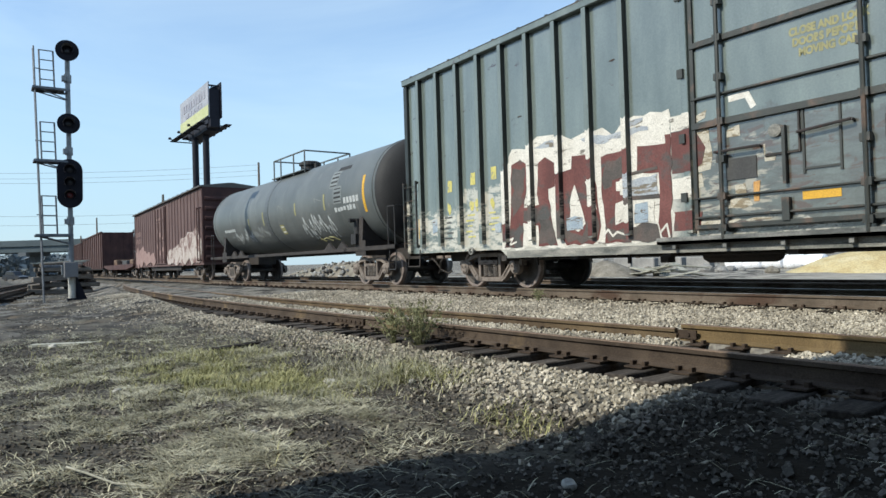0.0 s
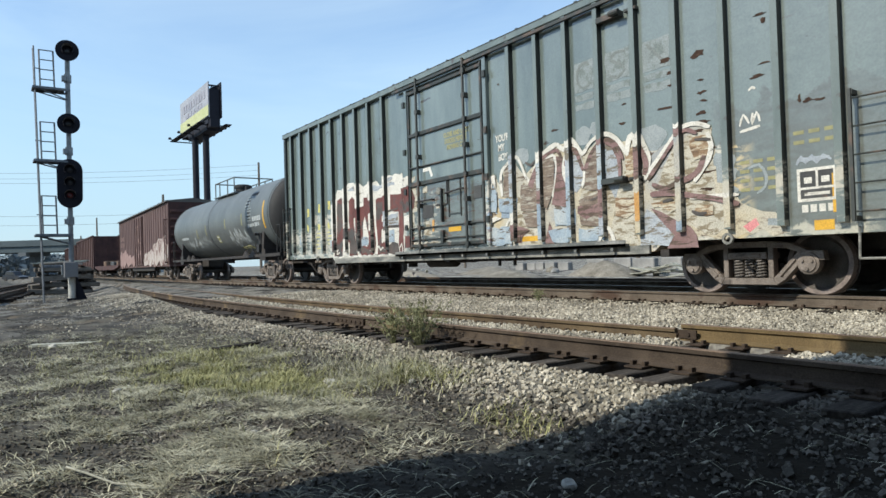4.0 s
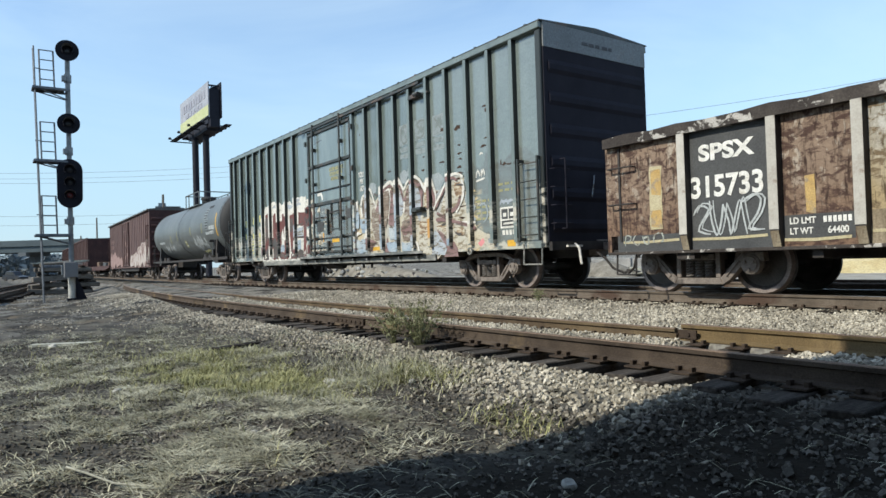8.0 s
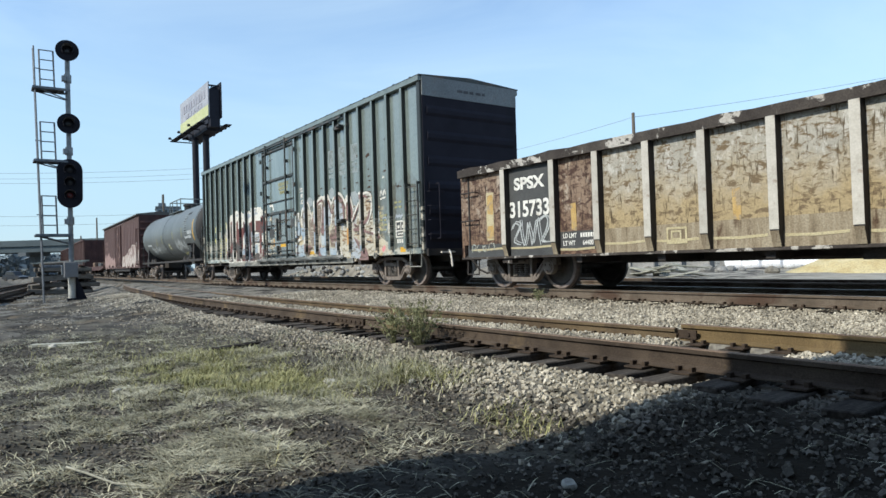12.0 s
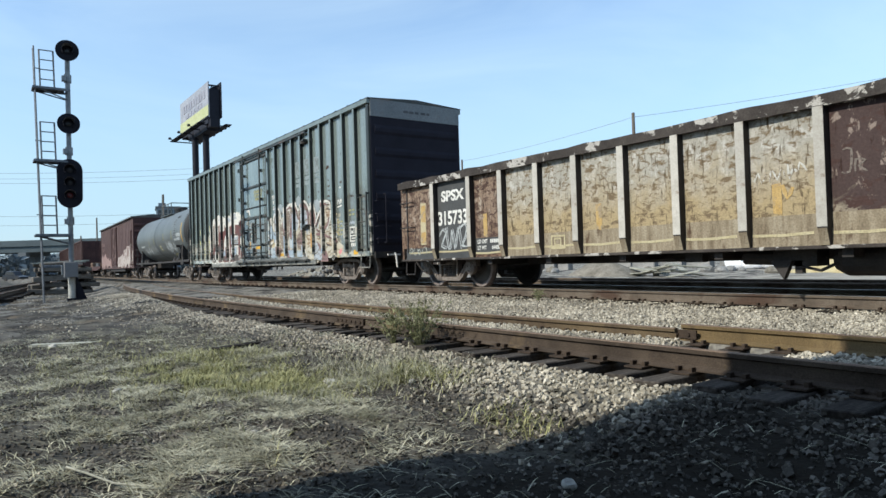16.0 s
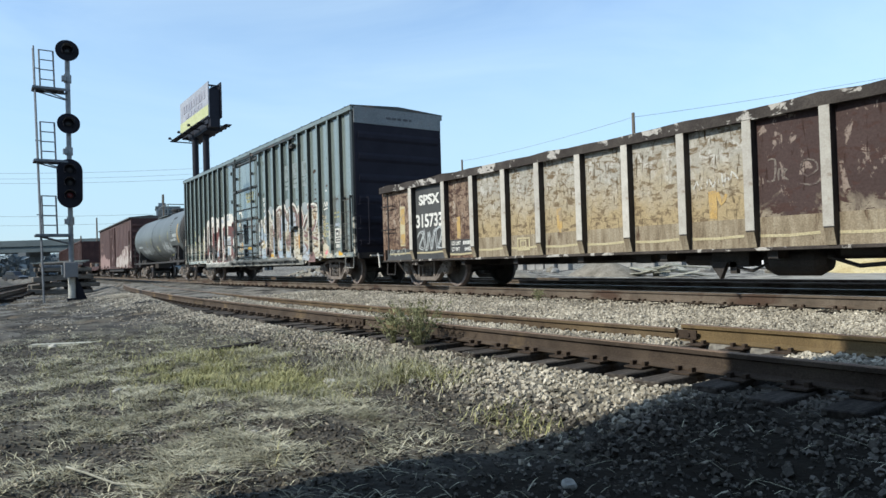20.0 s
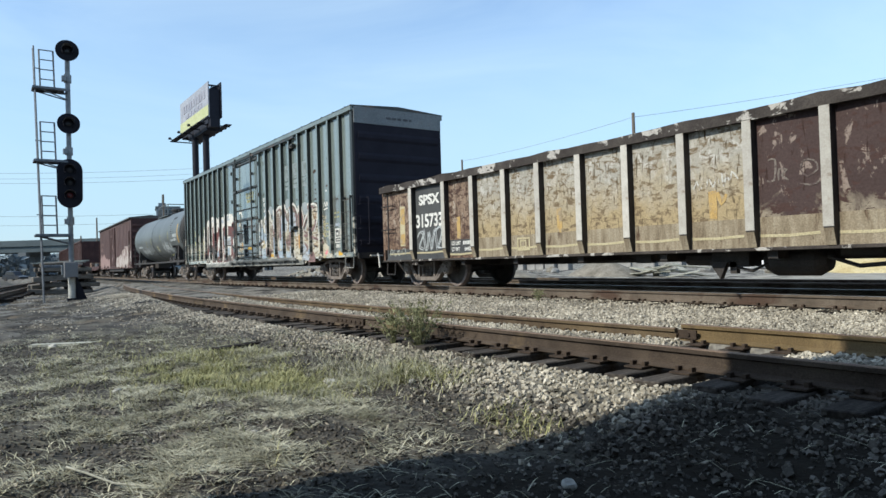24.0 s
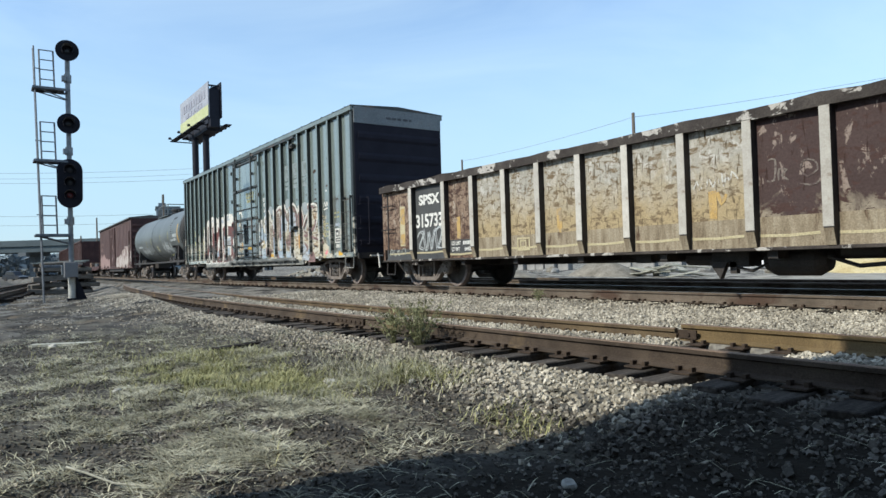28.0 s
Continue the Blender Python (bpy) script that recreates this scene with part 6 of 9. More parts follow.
    blobs(car, u, "spray_bubble", [(-19.58, 1.91, 0.3, 0.2), (-19.48, 1.78, 0.24, 0.12), (-19.48, 1.55, 0.2, 0.09), (-23.84, 2.7, 0.22, 0.16), (-22.19, 2.83, 0.2, 0.16), (-20.73, 2.54, 0.3, 0.2), (-21.91, 2.9, 0.12, 0.12)], y, 0.0003, 190, 20, 0.15, M["ghost2"], "pale blue-grey sprayed bubble")
    sprays("spray_tag", [[(-18.42, 1.78), (-18.36, 1.88), (-18.3, 1.8), (-18.22, 1.88), (-18.16, 1.78), (-18.08, 1.87), (-17.98, 1.8)], [(-18.4, 1.84), (-18.0, 1.84)]], 0.05, y, M["spray_haze"], "pale teal sprayed tag")
    sprays("spray_tag", [[(-19.1, 1.82), (-18.94, 1.86), (-18.84, 1.7), (-18.86, 1.54), (-18.98, 1.46)]], 0.045, y, M["ghost2"], "pale sprayed arc")
    flat("spray_patch", [[(-19.2, 1.0), (-19.02, 1.12), (-18.96, 1.02), (-19.1, 0.92)]], y, M["spray_pink"], "small pink sprayed patch")
    flat("spray_patch", [[(-18.84, 1.0), (-18.7, 0.99), (-18.69, 1.09), (-18.83, 1.1)]], y, M["ghost2"], "pale grey oval patch")
    sprays("spray_tag", [[(-19.2, 2.44), (-19.14, 2.6), (-19.06, 2.46)], [(-19.0, 2.6), (-19.02, 2.44), (-18.94, 2.6), (-18.9, 2.46)], [(-19.2, 2.36), (-18.9, 2.4)]], 0.04, y, white, "thin white sprayed tag")
    sprays("spray_tag", [[(-19.05, 2.92), (-19.0, 2.96), (-18.95, 2.93)]], 0.04, y, white, "thin white sprayed tag")
    lettering("spray_tag", "YOU'RE\n  MY\n  BOY", 0.2, M["spray_white"], car, u(-24.64), side - 0.004, 3.1, 0.006, "white sprayed words", wide=0.72)


make_boxcar()


def make_gondola():
    mid = -7.1
    car = empty("gondola_car", mid, label="rusty tan gondola car with chalky white posts and peeling paint", category="freight car")
    H = 8.45
    SIDE = -1.46

    def u(wx):
        return wx - mid
    posts = [-14.04, -12.62, -11.54, -10.46, -9.45, -8.38, -7.32, -6.24, -5.16, -4.11, -3.06, -2.01, -0.96, 0.35]
    TOP, LOW = 2.62, 0.68
    cols = ["gon_rust", "gon_dark", "gon_rust"] + ["gon_tan"] * 6 + ["gon_brown"] * 3 + ["gon_rust"] * 3
    edges = [-15.52] + posts + [1.32]
    for i, (a, b) in enumerate(zip(edges, edges[1:])):
        wide = cols[i] in ("gon_tan", "gon_brown")
        z0 = 1.12 if wide else 0.97 if i == 0 else LOW + 0.02
        panel = blocks("side_panel", [(u(a), u(b), SIDE - 0.01, SIDE + 0.05, z0, TOP - 0.1)], M[cols[i]], car)
        if wide:
            blocks("lower_panel", [(u(a), u(b), SIDE - 0.013, SIDE + 0.05, LOW + 0.02, 1.12)], M["gon_strip"], panel)
        if i == 0:
            blocks("lower_panel", [(u(-15.36), u(b), SIDE - 0.013, SIDE + 0.05, LOW + 0.02, 0.97)], M["gon_dark"], panel, "dark grey lower strip")
        bm = bmesh.new()
        zl = 0.78 if i == 2 else 0.85
        stroke(bm, [(u(a) + (0.3 if i == 0 else 0.14), zl + 0.01), (u((a + b) / 2), zl), (u(b) - 0.12, zl + 0.02)], 0.04, SIDE - 0.018, 0.004)
        part("painted_line", bm, M["gon_line"], panel, "thin cream sprayed line")
        blocks("far_side_panel", [(u(a), u(b), 1.41, 1.47, LOW + 0.06, TOP - 0.1)], M["gon_rust"], car)
    # post bodies are black to paint in their flanks' shade; white faces are separate
    bm = bmesh.new()
    prism(bm, [(-0.01, 0.0), (-0.01, -0.125), (0.12, -0.125), (0.125, 0.0)], LOW + 0.24, TOP - 0.12, "z")
    prism(bm, [(0.0, LOW + 0.02), (-0.06, LOW + 0.02), (-0.125, LOW + 0.24), (0.0, LOW + 0.24)], -0.005, 0.115, "x")
    body = to_mesh("side_post", bm, M["steel_black"])
    bm = bmesh.new()
    prism(bm, [(-0.014, LOW + 0.26), (0.118, LOW + 0.26), (0.118, TOP - 0.13), (-0.014, TOP - 0.13)], -0.132, -0.125)
    face = to_mesh("post_face", bm, M["gon_post"])
    bm = bmesh.new()
    prism(bm, [(-0.068, LOW + 0.03), (-0.064, LOW + 0.02), (-0.125, LOW + 0.235), (-0.132, LOW + 0.24)], -0.004, 0.112, "x")
    foot = to_mesh("post_foot", bm, M["gon_strip"])
    for x in posts:
        for way in (-1, 1):
            po = new("side_post", body)
            po.parent = car
            po.matrix_local = pose(u(x), SIDE - 0.01, 0) if way < 0 else pose(u(x) + 0.1, -SIDE + 0.01, 0, 0, 0, 180)
            po["label"] = "side post with chalky white face and flanks blackened for shade"
            pf = new("post_face", face)
            pf.parent = po
            ft = new("post_foot", foot)
            ft.parent = po
    for s in (-1, 1):
        bm = bmesh.new()
        # dented top chord: short lengths with slightly shifted height
        r = random.Random(8)
        n = 34
        lift = [r.uniform(-0.015, 0.02) for _ in range(n + 1)]
        rings = []
        for i in range(n + 1):
            x, l = -H + i * 2 * H / n, lift[i]
            ya, yb = s * 1.42, s * (1.585 + l * 0.8)
            rings.append([bm.verts.new(c) for c in ((x, ya, TOP - 0.13), (x, yb, TOP - 0.13), (x, yb, TOP + 0.035 + l), (x, ya, TOP + 0.035 + l))])
        for p, q in zip(rings, rings[1:]):
            for k in range(4):
                bm.faces.new((p[k], p[(k + 1) % 4], q[(k + 1) % 4], q[k]))
        bm.faces.new(rings[0])
        bm.faces.new(rings[-1][::-1])
        part("top_chord", bm, M["gon_chord"], car)
        blocks("side_sill", [(-H, H, min(s * 1.3, s * 1.52), max(s * 1.3, s * 1.52), LOW - 0.03, LOW + 0.02)], M["gon_chord"], car, bevel=0.008)
    for e in (-1, 1):
        blocks("end_wall", [(e * H - 0.04, e * H + 0.04, -1.46, 1.46, LOW, TOP)], M["gon_rust"], car)
        for y in (-1.0, -0.5, 0.0, 0.5, 1.0):
            blocks("end_rib", [(min(e * H, e * (H + 0.1)), max(e * H, e * (H + 0.1)), y - 0.05, y + 0.05, LOW + 0.1, TOP - 0.1)], M["gon_rust"], car)
        coupler(car, e * (H + 0.05), e)
    blocks("floor", [(-H, H, -1.42, 1.42, LOW - 0.02, LOW + 0.06)], M["steel_black"], car)
    # corner grab irons with a stay
    bm = bmesh.new()
    for z in (2.12, 1.5):
        grab(bm, (u(-15.45), SIDE, z), (u(-14.95), SIDE, z), (0, -0.12, 0), 0.014)
    box(bm, u(-15.3), u(-15.26), SIDE - 0.03, SIDE, LOW + 0.2, TOP - 0.15)
    part("grab_iron", bm, M["steel_black"], car)
    bm = bmesh.new()
    pipe(bm, [(u(-15.4), -1.45, LOW), (u(-15.4), -1.47, 0.32), (u(-15.0), -1.47, 0.32), (u(-15.0), -1.45, LOW)], 0.016)
    part("step", bm, M["steel_black"], car)
    for x, z, h, w in ((-14.66, 1.08, 0.28, 0.2), (-14.64, 1.6, 0.42, 0.18), (-12.19, 1.13, 0.51, 0.12), (-8.99, 1.11, 0.47, 0.12), (-5.8, 1.14, 0.43, 0.12), (-1.6, 1.15, 0.45, 0.13)):
        bm = bmesh.new()
        prism(bm, [(u(x), z + 0.02), (u(x) + w, z - 0.01), (u(x) + w * 1.05, z + h * 0.4), (u(x) + w * 0.98, z + h), (u(x) - 0.01, z + h * 0.98)], SIDE - 0.016, SIDE - 0.011)
        part("reflector", bm, M["worn_yellow"], car, "worn yellow reflective strip")
    bm = bmesh.new()
    paint_shape(bm, [(u(-14.68), 1.05), (u(-14.44), 1.05), (u(-14.43), 2.06), (u(-14.66), 2.08)], SIDE - 0.0112, 77, 0.02)
    part("reflector_backing", bm, M["gon_line"], car, "pale peeling backing of a reflector")
    lettering("lettering", "SPSX", 0.33, M["white"], car, u(-13.76), SIDE - 0.014, 2.04, 0.012, "white painted letters", wide=1.22)
    lettering("lettering", "315733", 0.44, M["white"], car, u(-13.92), SIDE - 0.014, 1.49, 0.012, "white painted number", wide=0.89)
    y = SIDE - 0.014
    for k, (pts, w) in enumerate((([(-13.88, 1.22), (-13.78, 1.36), (-13.62, 1.3), (-13.72, 1.14), (-13.8, 0.98), (-13.6, 0.92)], 0.05), ([(-13.6, 1.42), (-13.58, 1.15), (-13.5, 0.9), (-13.42, 1.1), (-13.38, 1.36)], 0.05),
                             ([(-13.38, 1.34), (-13.3, 1.1), (-13.27, 0.9), (-13.2, 1.15), (-13.12, 1.4), (-13.06, 1.1), (-13.02, 0.9)], 0.052), ([(-13.08, 1.36), (-12.92, 1.46), (-12.8, 1.38), (-12.86, 1.18), (-13.0, 0.98), (-12.82, 0.95)], 0.055))):
        bm = bmesh.new()
        curve_stroke(bm, [(u(a_), b_) for a_, b_ in pts], w * 0.62, y - 0.002 * k, 40 + k, 0.003)
        curve_stroke(bm, [(u(a_) + 0.06, b_ + 0.035 - 0.03 * (k % 2)) for a_, b_ in pts], w * 0.42, y - 0.002 * k - 0.001, 50 + k, 0.003)
        part("spray_tag", bm, M["tank_mark"], car, "pale sprayed tag")
    for k, pts in enumerate(([(-15.2, 0.8), (-15.18, 0.97), (-15.08, 0.95), (-15.1, 0.88), (-15.18, 0.87)], [(-14.98, 0.97), (-15.04, 0.88), (-14.95, 0.8), (-14.9, 0.84)], [(-14.84, 0.95), (-14.8, 0.84), (-14.72, 0.82), (-14.74, 0.94), (-14.84, 0.9)], [(-14.62, 0.84), (-14.6, 0.96), (-14.46, 0.98), (-14.44, 0.86), (-14.56, 0.82)])):
        bm = bmesh.new()
        curve_stroke(bm, [(u(a_), b_) for a_, b_ in pts], 0.026, SIDE - 0.0185 - 0.0005 * k, 90 + k, 0.003)
        part("spray_tag", bm, M["pale_green"], car, "thin pale sprayed tag")
    for words, z, n in (("LD LMT", 1.0, 3), ("LT WT", 0.86, 2)):
        lettering("stencil", words, 0.12, M["white"], car, u(-12.42), SIDE - 0.0145, z, 0.003, "small white stencil", wide=0.85)
        if n == 2:
            lettering("stencil", "64400", 0.12, M["white"], car, u(-11.93), SIDE - 0.0145, z, 0.003, "small white stencil", wide=0.85)
            continue
        for k in range(6):
            blocks("data_line", [(u(-11.98) + k * 0.06, u(-11.98) + k * 0.06 + 0.042, SIDE - 0.0145, SIDE - 0.0125, z, z + 0.08)], M["white"], car)
    blocks("data_board", [(u(-12.5), u(-11.6), SIDE - 0.0125, SIDE - 0.01, 0.78, 1.12)], M["gon_dark"], car)
    # sprayed scrawls on two panels
    for k, (pts, w, m_) in enumerate((([(-6.06, 1.62), (-6.0, 1.74), (-5.95, 1.6), (-5.88, 1.72)], 0.03, "gon_chalk"), ([(-5.84, 1.6), (-5.8, 1.78), (-5.73, 1.62), (-5.66, 1.78), (-5.62, 1.64)], 0.032, "gon_chalk"),
                                      ([(-5.58, 1.82), (-5.56, 1.62), (-5.5, 1.8), (-5.46, 1.66), (-5.42, 1.82), (-5.33, 1.7)], 0.034, "gon_chalk"), ([(-5.76, 1.46), (-5.66, 1.52), (-5.6, 1.36), (-5.52, 1.5)], 0.06, "worn_yellow"),
                                      ([(-4.88, 1.9), (-4.78, 1.9), (-4.8, 1.62), (-4.9, 1.62)], 0.026, "gon_faint"), ([(-4.74, 1.6), (-4.73, 1.76), (-4.62, 1.74), (-4.7, 1.68), (-4.6, 1.6)], 0.026, "gon_faint"),
                                      ([(-4.44, 1.72), (-4.4, 1.84), (-4.26, 1.82), (-4.22, 1.7), (-4.36, 1.62), (-4.44, 1.72)], 0.024, "gon_faint"), ([(-4.46, 1.54), (-4.3, 1.5), (-4.2, 1.55)], 0.026, "gon_faint"))):
        bm = bmesh.new()
        curve_stroke(bm, [(u(a_), b_) for a_, b_ in pts], w, SIDE - 0.0125 - 0.0004 * k, 140 + k, 0.002)
        part("spray_tag", bm, M[m_], car, "worn sprayed scrawl")
    # painted frame on one panel
    bm = bmesh.new()
    stroke(bm, [(u(-10.12), 0.82), (u(-10.12), 1.05), (u(-9.78), 1.05), (u(-9.78), 0.82), (u(-10.12), 0.82)], 0.035, SIDE - 0.02, 0.004)
    part("painted_frame", bm, M["gon_line"], car, "cream painted square frame")
    bm = bmesh.new()
    stroke(bm, [(u(-10.04), 0.88), (u(-10.04), 1.0), (u(-9.88), 1.0), (u(-9.88), 0.88), (u(-10.04), 0.88)], 0.03, SIDE - 0.02, 0.004)
    part("painted_frame", bm, M["gon_line"], car, "cream painted square frame")
    # underframe
    bm = bmesh.new()
    box(bm, -H + 0.2, H - 0.2, -0.35, 0.35, 0.5, LOW)
    for x in (-5, -3.2, -1.4, 0.4, 2.2, 4, 5.8):
        box(bm, x - 0.07, x + 0.07, -1.4, 1.4, LOW - 0.14, LOW)
    part("centre_sill", bm, M["steel_black"], car)
    bm = bmesh.new()
    lathe(bm, [(-0.47, 0.0), (-0.44, 0.14), (-0.3, 0.22), (0.3, 0.22), (0.44, 0.14), (0.47, 0.0)], "x", 16, (u(-4.8), -0.9, 0.5), caps=False)
    box(bm, u(-6.0), u(-5.4), -1.15, -0.8, 0.42, 0.66)
    box(bm, u(-5.7), u(-5.6), -1.15, -1.05, 0.32, 0.5)
    rod(bm, (u(-9), -0.9, 0.55), (u(-4.8), -0.9, 0.55), 0.02, 6)
    box(bm, u(-5.15), u(-4.95), -1.1, -0.8, 0.5, 0.62)
    box(bm, u(-4.1), u(-3.6), -1.2, -1.1, 0.56, 0.64)
    # lever, cylinder and pipes hung beside the reservoir
    rod(bm, (u(-6.5), -1.0, 0.56), (u(-5.9), -1.0, 0.54), 0.11, 10)
    prism(bm, [(u(-6.02), 0.5), (u(-5.72), 0.5), (u(-5.84), 0.24)], -1.2, -1.1)
    pipe(bm, [(u(-5.6), -1.15, 0.42), (u(-5.35), -1.15, 0.36), (u(-5.2), -1.1, 0.44), (u(-5.0), -1.0, 0.5)], 0.022)
    pipe(bm, [(u(-4.3), -1.1, 0.55), (u(-3.9), -1.15, 0.42), (u(-3.4), -1.15, 0.46), (u(-3.2), -1.1, 0.6)], 0.03)
    box(bm, u(-7.4), u(-7.1), -1.2, -1.05, 0.5, 0.64)
    part("brake_gear", bm, M["steel_black"], car)
    bm = bmesh.new()
    box(bm, u(-14.2), u(-13.9), -1.46, -1.3, 0.56, LOW - 0.03)
    part("jacking_pad", bm, M["gon_chord"], car)
    for x in (u(-14.1), u(-0.25)):
        truck(car, x)
    CARS.append((car, mid))


M["tank_mark"] = mat("pale_chalk_mark", [(0.3, 0.32, 0.32), (0.42, 0.44, 0.44)], 8, 0.8, 0, 0.0, 40)
M["gon_chalk"] = mat("worn_white_scrawl", [(0.4, 0.39, 0.35), (0.52, 0.51, 0.48)], 9, 0.8, 0, 0.0, 40, dirt=(0.2, 0.16, 0.11), dirt_scale=14, dirt_lim=(0.5, 0.56))
M["gon_faint"] = mat("faint_worn_scrawl", [(0.12, 0.098, 0.084), (0.17, 0.145, 0.125)], 9, 0.8, 0, 0.0, 40, dirt=(0.07, 0.048, 0.044), dirt_scale=12, dirt_lim=(0.48, 0.54))
M["gon_line"] = mat("cream_sprayed_line", [(0.36, 0.31, 0.18), (0.42, 0.37, 0.24)], 6, 0.8, 0, 0.0, 40)
M["worn_yellow"] = mat("worn_yellow_strip", [(0.36, 0.23, 0.07), (0.42, 0.29, 0.11)], 6, 0.7, 0, 0.1, 60, dirt=(0.27, 0.21, 0.13), dirt_scale=5, dirt_lim=(0.5, 0.58))
make_gondola()


def make_tank():
    mid = -45.45
    car = empty("tank_car", mid, label="dark grey cylindrical tank car with chalk tags", category="freight car")
    R, ZC, HL = 1.52, 2.68, 7.6
    bm = bmesh.new()
    prof = [(-HL + 0.02, R)] + [(x, R) for x in (-4.5, 0.0, 4.5)] + [(HL - 0.02, R)]
    lathe(bm, prof, "x", 48, (0, 0, ZC), caps=False)
    part("tank", bm, M["tank_grey"], car, smooth=True)
    for e in (-1, 1):
        bm = bmesh.new()
        lathe(bm, [(e * (HL - 0.03), R)] + [(e * (HL + 0.62 * math.sin(a)), R * math.cos(a)) for a in (0.2, 0.4, 0.6, 0.8, 1.0, 1.2, 1.4)] + [(e * (HL + 0.62), 0.001)], "x", 48, (0, 0, ZC), caps=False)
        part("tank_head", bm, M["tank_black"] if e > 0 else M["tank_grey"], car, "black domed tank end" if e > 0 else "", smooth=True)
    for x in (-7.4, 7.4):
        bm = bmesh.new()
        lathe(bm, [(x - 0.06, R), (x - 0.05, R + 0.018), (x + 0.05, R + 0.018), (x + 0.06, R)], "x", 48, (0, 0, ZC), caps=False)
        part("band", bm, M["tank_grey"], car, smooth=False)
    # dome, valves, platform with railing
    bm = bmesh.new()
    lathe(bm, [(4.15, 0.0), (4.15, 0.36), (4.42, 0.36), (4.42, 0.42), (4.52, 0.42), (4.58, 0.3), (4.6, 0.0)], "z", 20, (-0.05, 0, 0), caps=False)
    rod(bm, (0.5, 0, 4.15), (0.5, 0, 4.45), 0.08, 10)
    part("dome", bm, M["tank_black"], car, smooth=False)
    for bx, bw in ((-0.77, 0.16),):
        bm = bmesh.new()
        lathe(bm, [(bx - bw, R), (bx - bw + 0.01, R + 0.012), (bx + bw - 0.01, R + 0.012), (bx + bw, R)], "x", 48, (0, 0, ZC), caps=False)
        part("band", bm, M["tank_band"], car, "darker painted band")
    for by in (-0.95, 0.5):
        blocks("platform", [(-1.6, 1.6, by, by + 0.45, 4.02, 4.05)], M["tank_grey"], car)
    for sy in (-0.9, 0.9):
        for x in (-1.45, -0.75, 0.5, 1.5):
            bm = bmesh.new()
            rod(bm, (x, sy, 3.95), (x, sy, 4.72), 0.03, 6)
            part("railing_post", bm, M["tank_grey"], car)
        bm = bmesh.new()
        rod(bm, (-1.45, sy, 4.72), (1.5, sy, 4.72), 0.03, 6)
        part("handrail", bm, M["tank_grey"], car)
    for x in (-1.45, 1.5):
        bm = bmesh.new()
        rod(bm, (x, -0.9, 4.72), (x, 0.9, 4.72), 0.03, 6)
        part("handrail", bm, M["tank_grey"], car)
    # stub sills, bolsters, walkways
    bm = bmesh.new()
    for e in (-1, 1):
        box(bm, min(e * 4.9, e * 8.45), max(e * 4.9, e * 8.45), -0.4, 0.4, 0.72, 1.2)
        box(bm, e * 6.45 - 0.3, e * 6.45 + 0.3, -1.4, 1.4, 0.86, 1.3)
        prism(bm, [(-1.4, 1.25), (1.4, 1.25), (1.35, 2.0), (0.8, 1.42), (0, 1.25), (-0.8, 1.42), (-1.35, 2.0)], e * 6.45 - 0.12, e * 6.45 + 0.12, "x")
        box(bm, min(e * 8.0, e * 8.45), max(e * 8.0, e * 8.45), -1.45, 1.45, 1.02, 1.12)
        for s in (-1, 1):
            box(bm, min(e * 5.4, e * 8.45), max(e * 5.4, e * 8.45), s * 1.36 - 0.06, s * 1.36 + 0.06, 1.0, 1.12)
    box(bm, -5.6, 5.6, -1.42, -1.3, 1.0, 1.1)
    box(bm, -5.6, 5.6, 1.3, 1.42, 1.0, 1.1)
    part("underframe", bm, M["steel_black"], car)
    for e in (-1, 1):
        bm = bmesh.new()
        pipe(bm, [(e * 8.4, -1.4, 1.1), (e * 8.4, -1.4, 2.15), (e * 8.05, -1.4, 2.15), (e * 8.05, -1.4, 1.1)], 0.02)
        pipe(bm, [(e * 8.4, -1.4, 2.15), (e * 8.4, 1.4, 2.15), (e * 8.4, 1.4, 1.1)], 0.02)
        pipe(bm, [(e * 8.4, -1.35, 1.1), (e * 8.4, -1.4, 0.45), (e * 8.05, -1.4, 0.45), (e * 8.05, -1.35, 1.1)], 0.018)
        part("end_railing", bm, M["tank_black"], car)
        coupler(car, e * 8.45, e)

    # marks follow the curve of the tank: small blocks at their own height
    def skin(x0, x1, z0, z1, material, label, name="mark"):
        bm = bmesh.new()
        n = max(1, int((z1 - z0) / 0.12))
        vs = []
        for i in range(n + 1):
            z = z0 + (z1 - z0) * i / n
            y = -math.sqrt(max(0.01, (R + 0.004) ** 2 - (z - ZC) ** 2))
            vs.append((bm.verts.new((x0, y, z)), bm.verts.new((x1, y, z)), bm.verts.new((x0, y + 0.006, z)), bm.verts.new((x1, y + 0.006, z))))
        for a, b in zip(vs, vs[1:]):
            bm.faces.new((a[0], a[1], b[1], b[0]))
            bm.faces.new((a[0], b[0], b[2], a[2]))
            bm.faces.new((a[1], a[3], b[3], b[1]))
        part(name, bm, material, car, label)
    def ribbon(pts, w, material, label, name="spray_tag"):
        """A chalk line that follows the curve of the tank."""
        bm = bmesh.new()
        rows = []
        for (ax, az), (bx, bz) in zip(pts, pts[1:]):
            n = max(1, int(math.hypot(bx - ax, bz - az) / 0.15))
            for k in range(n + 1):
                f = k / n
                x, z = ax + (bx - ax) * f, az + (bz - az) * f
                y = -math.sqrt(max(0.01, (R + 0.006) ** 2 - (z - ZC) ** 2))
                rows.append((bm.verts.new((x - w / 2, y, z - w * 0.2)), bm.verts.new((x + w / 2, y - 0.001, z + w * 0.2))))
        for p, q in zip(rows, rows[1:]):
            if (p[0].co - q[0].co).length > 1e-4:
                bm.faces.new((p[0], p[1], q[1], q[0]))
        part(name, bm, material, car, label)
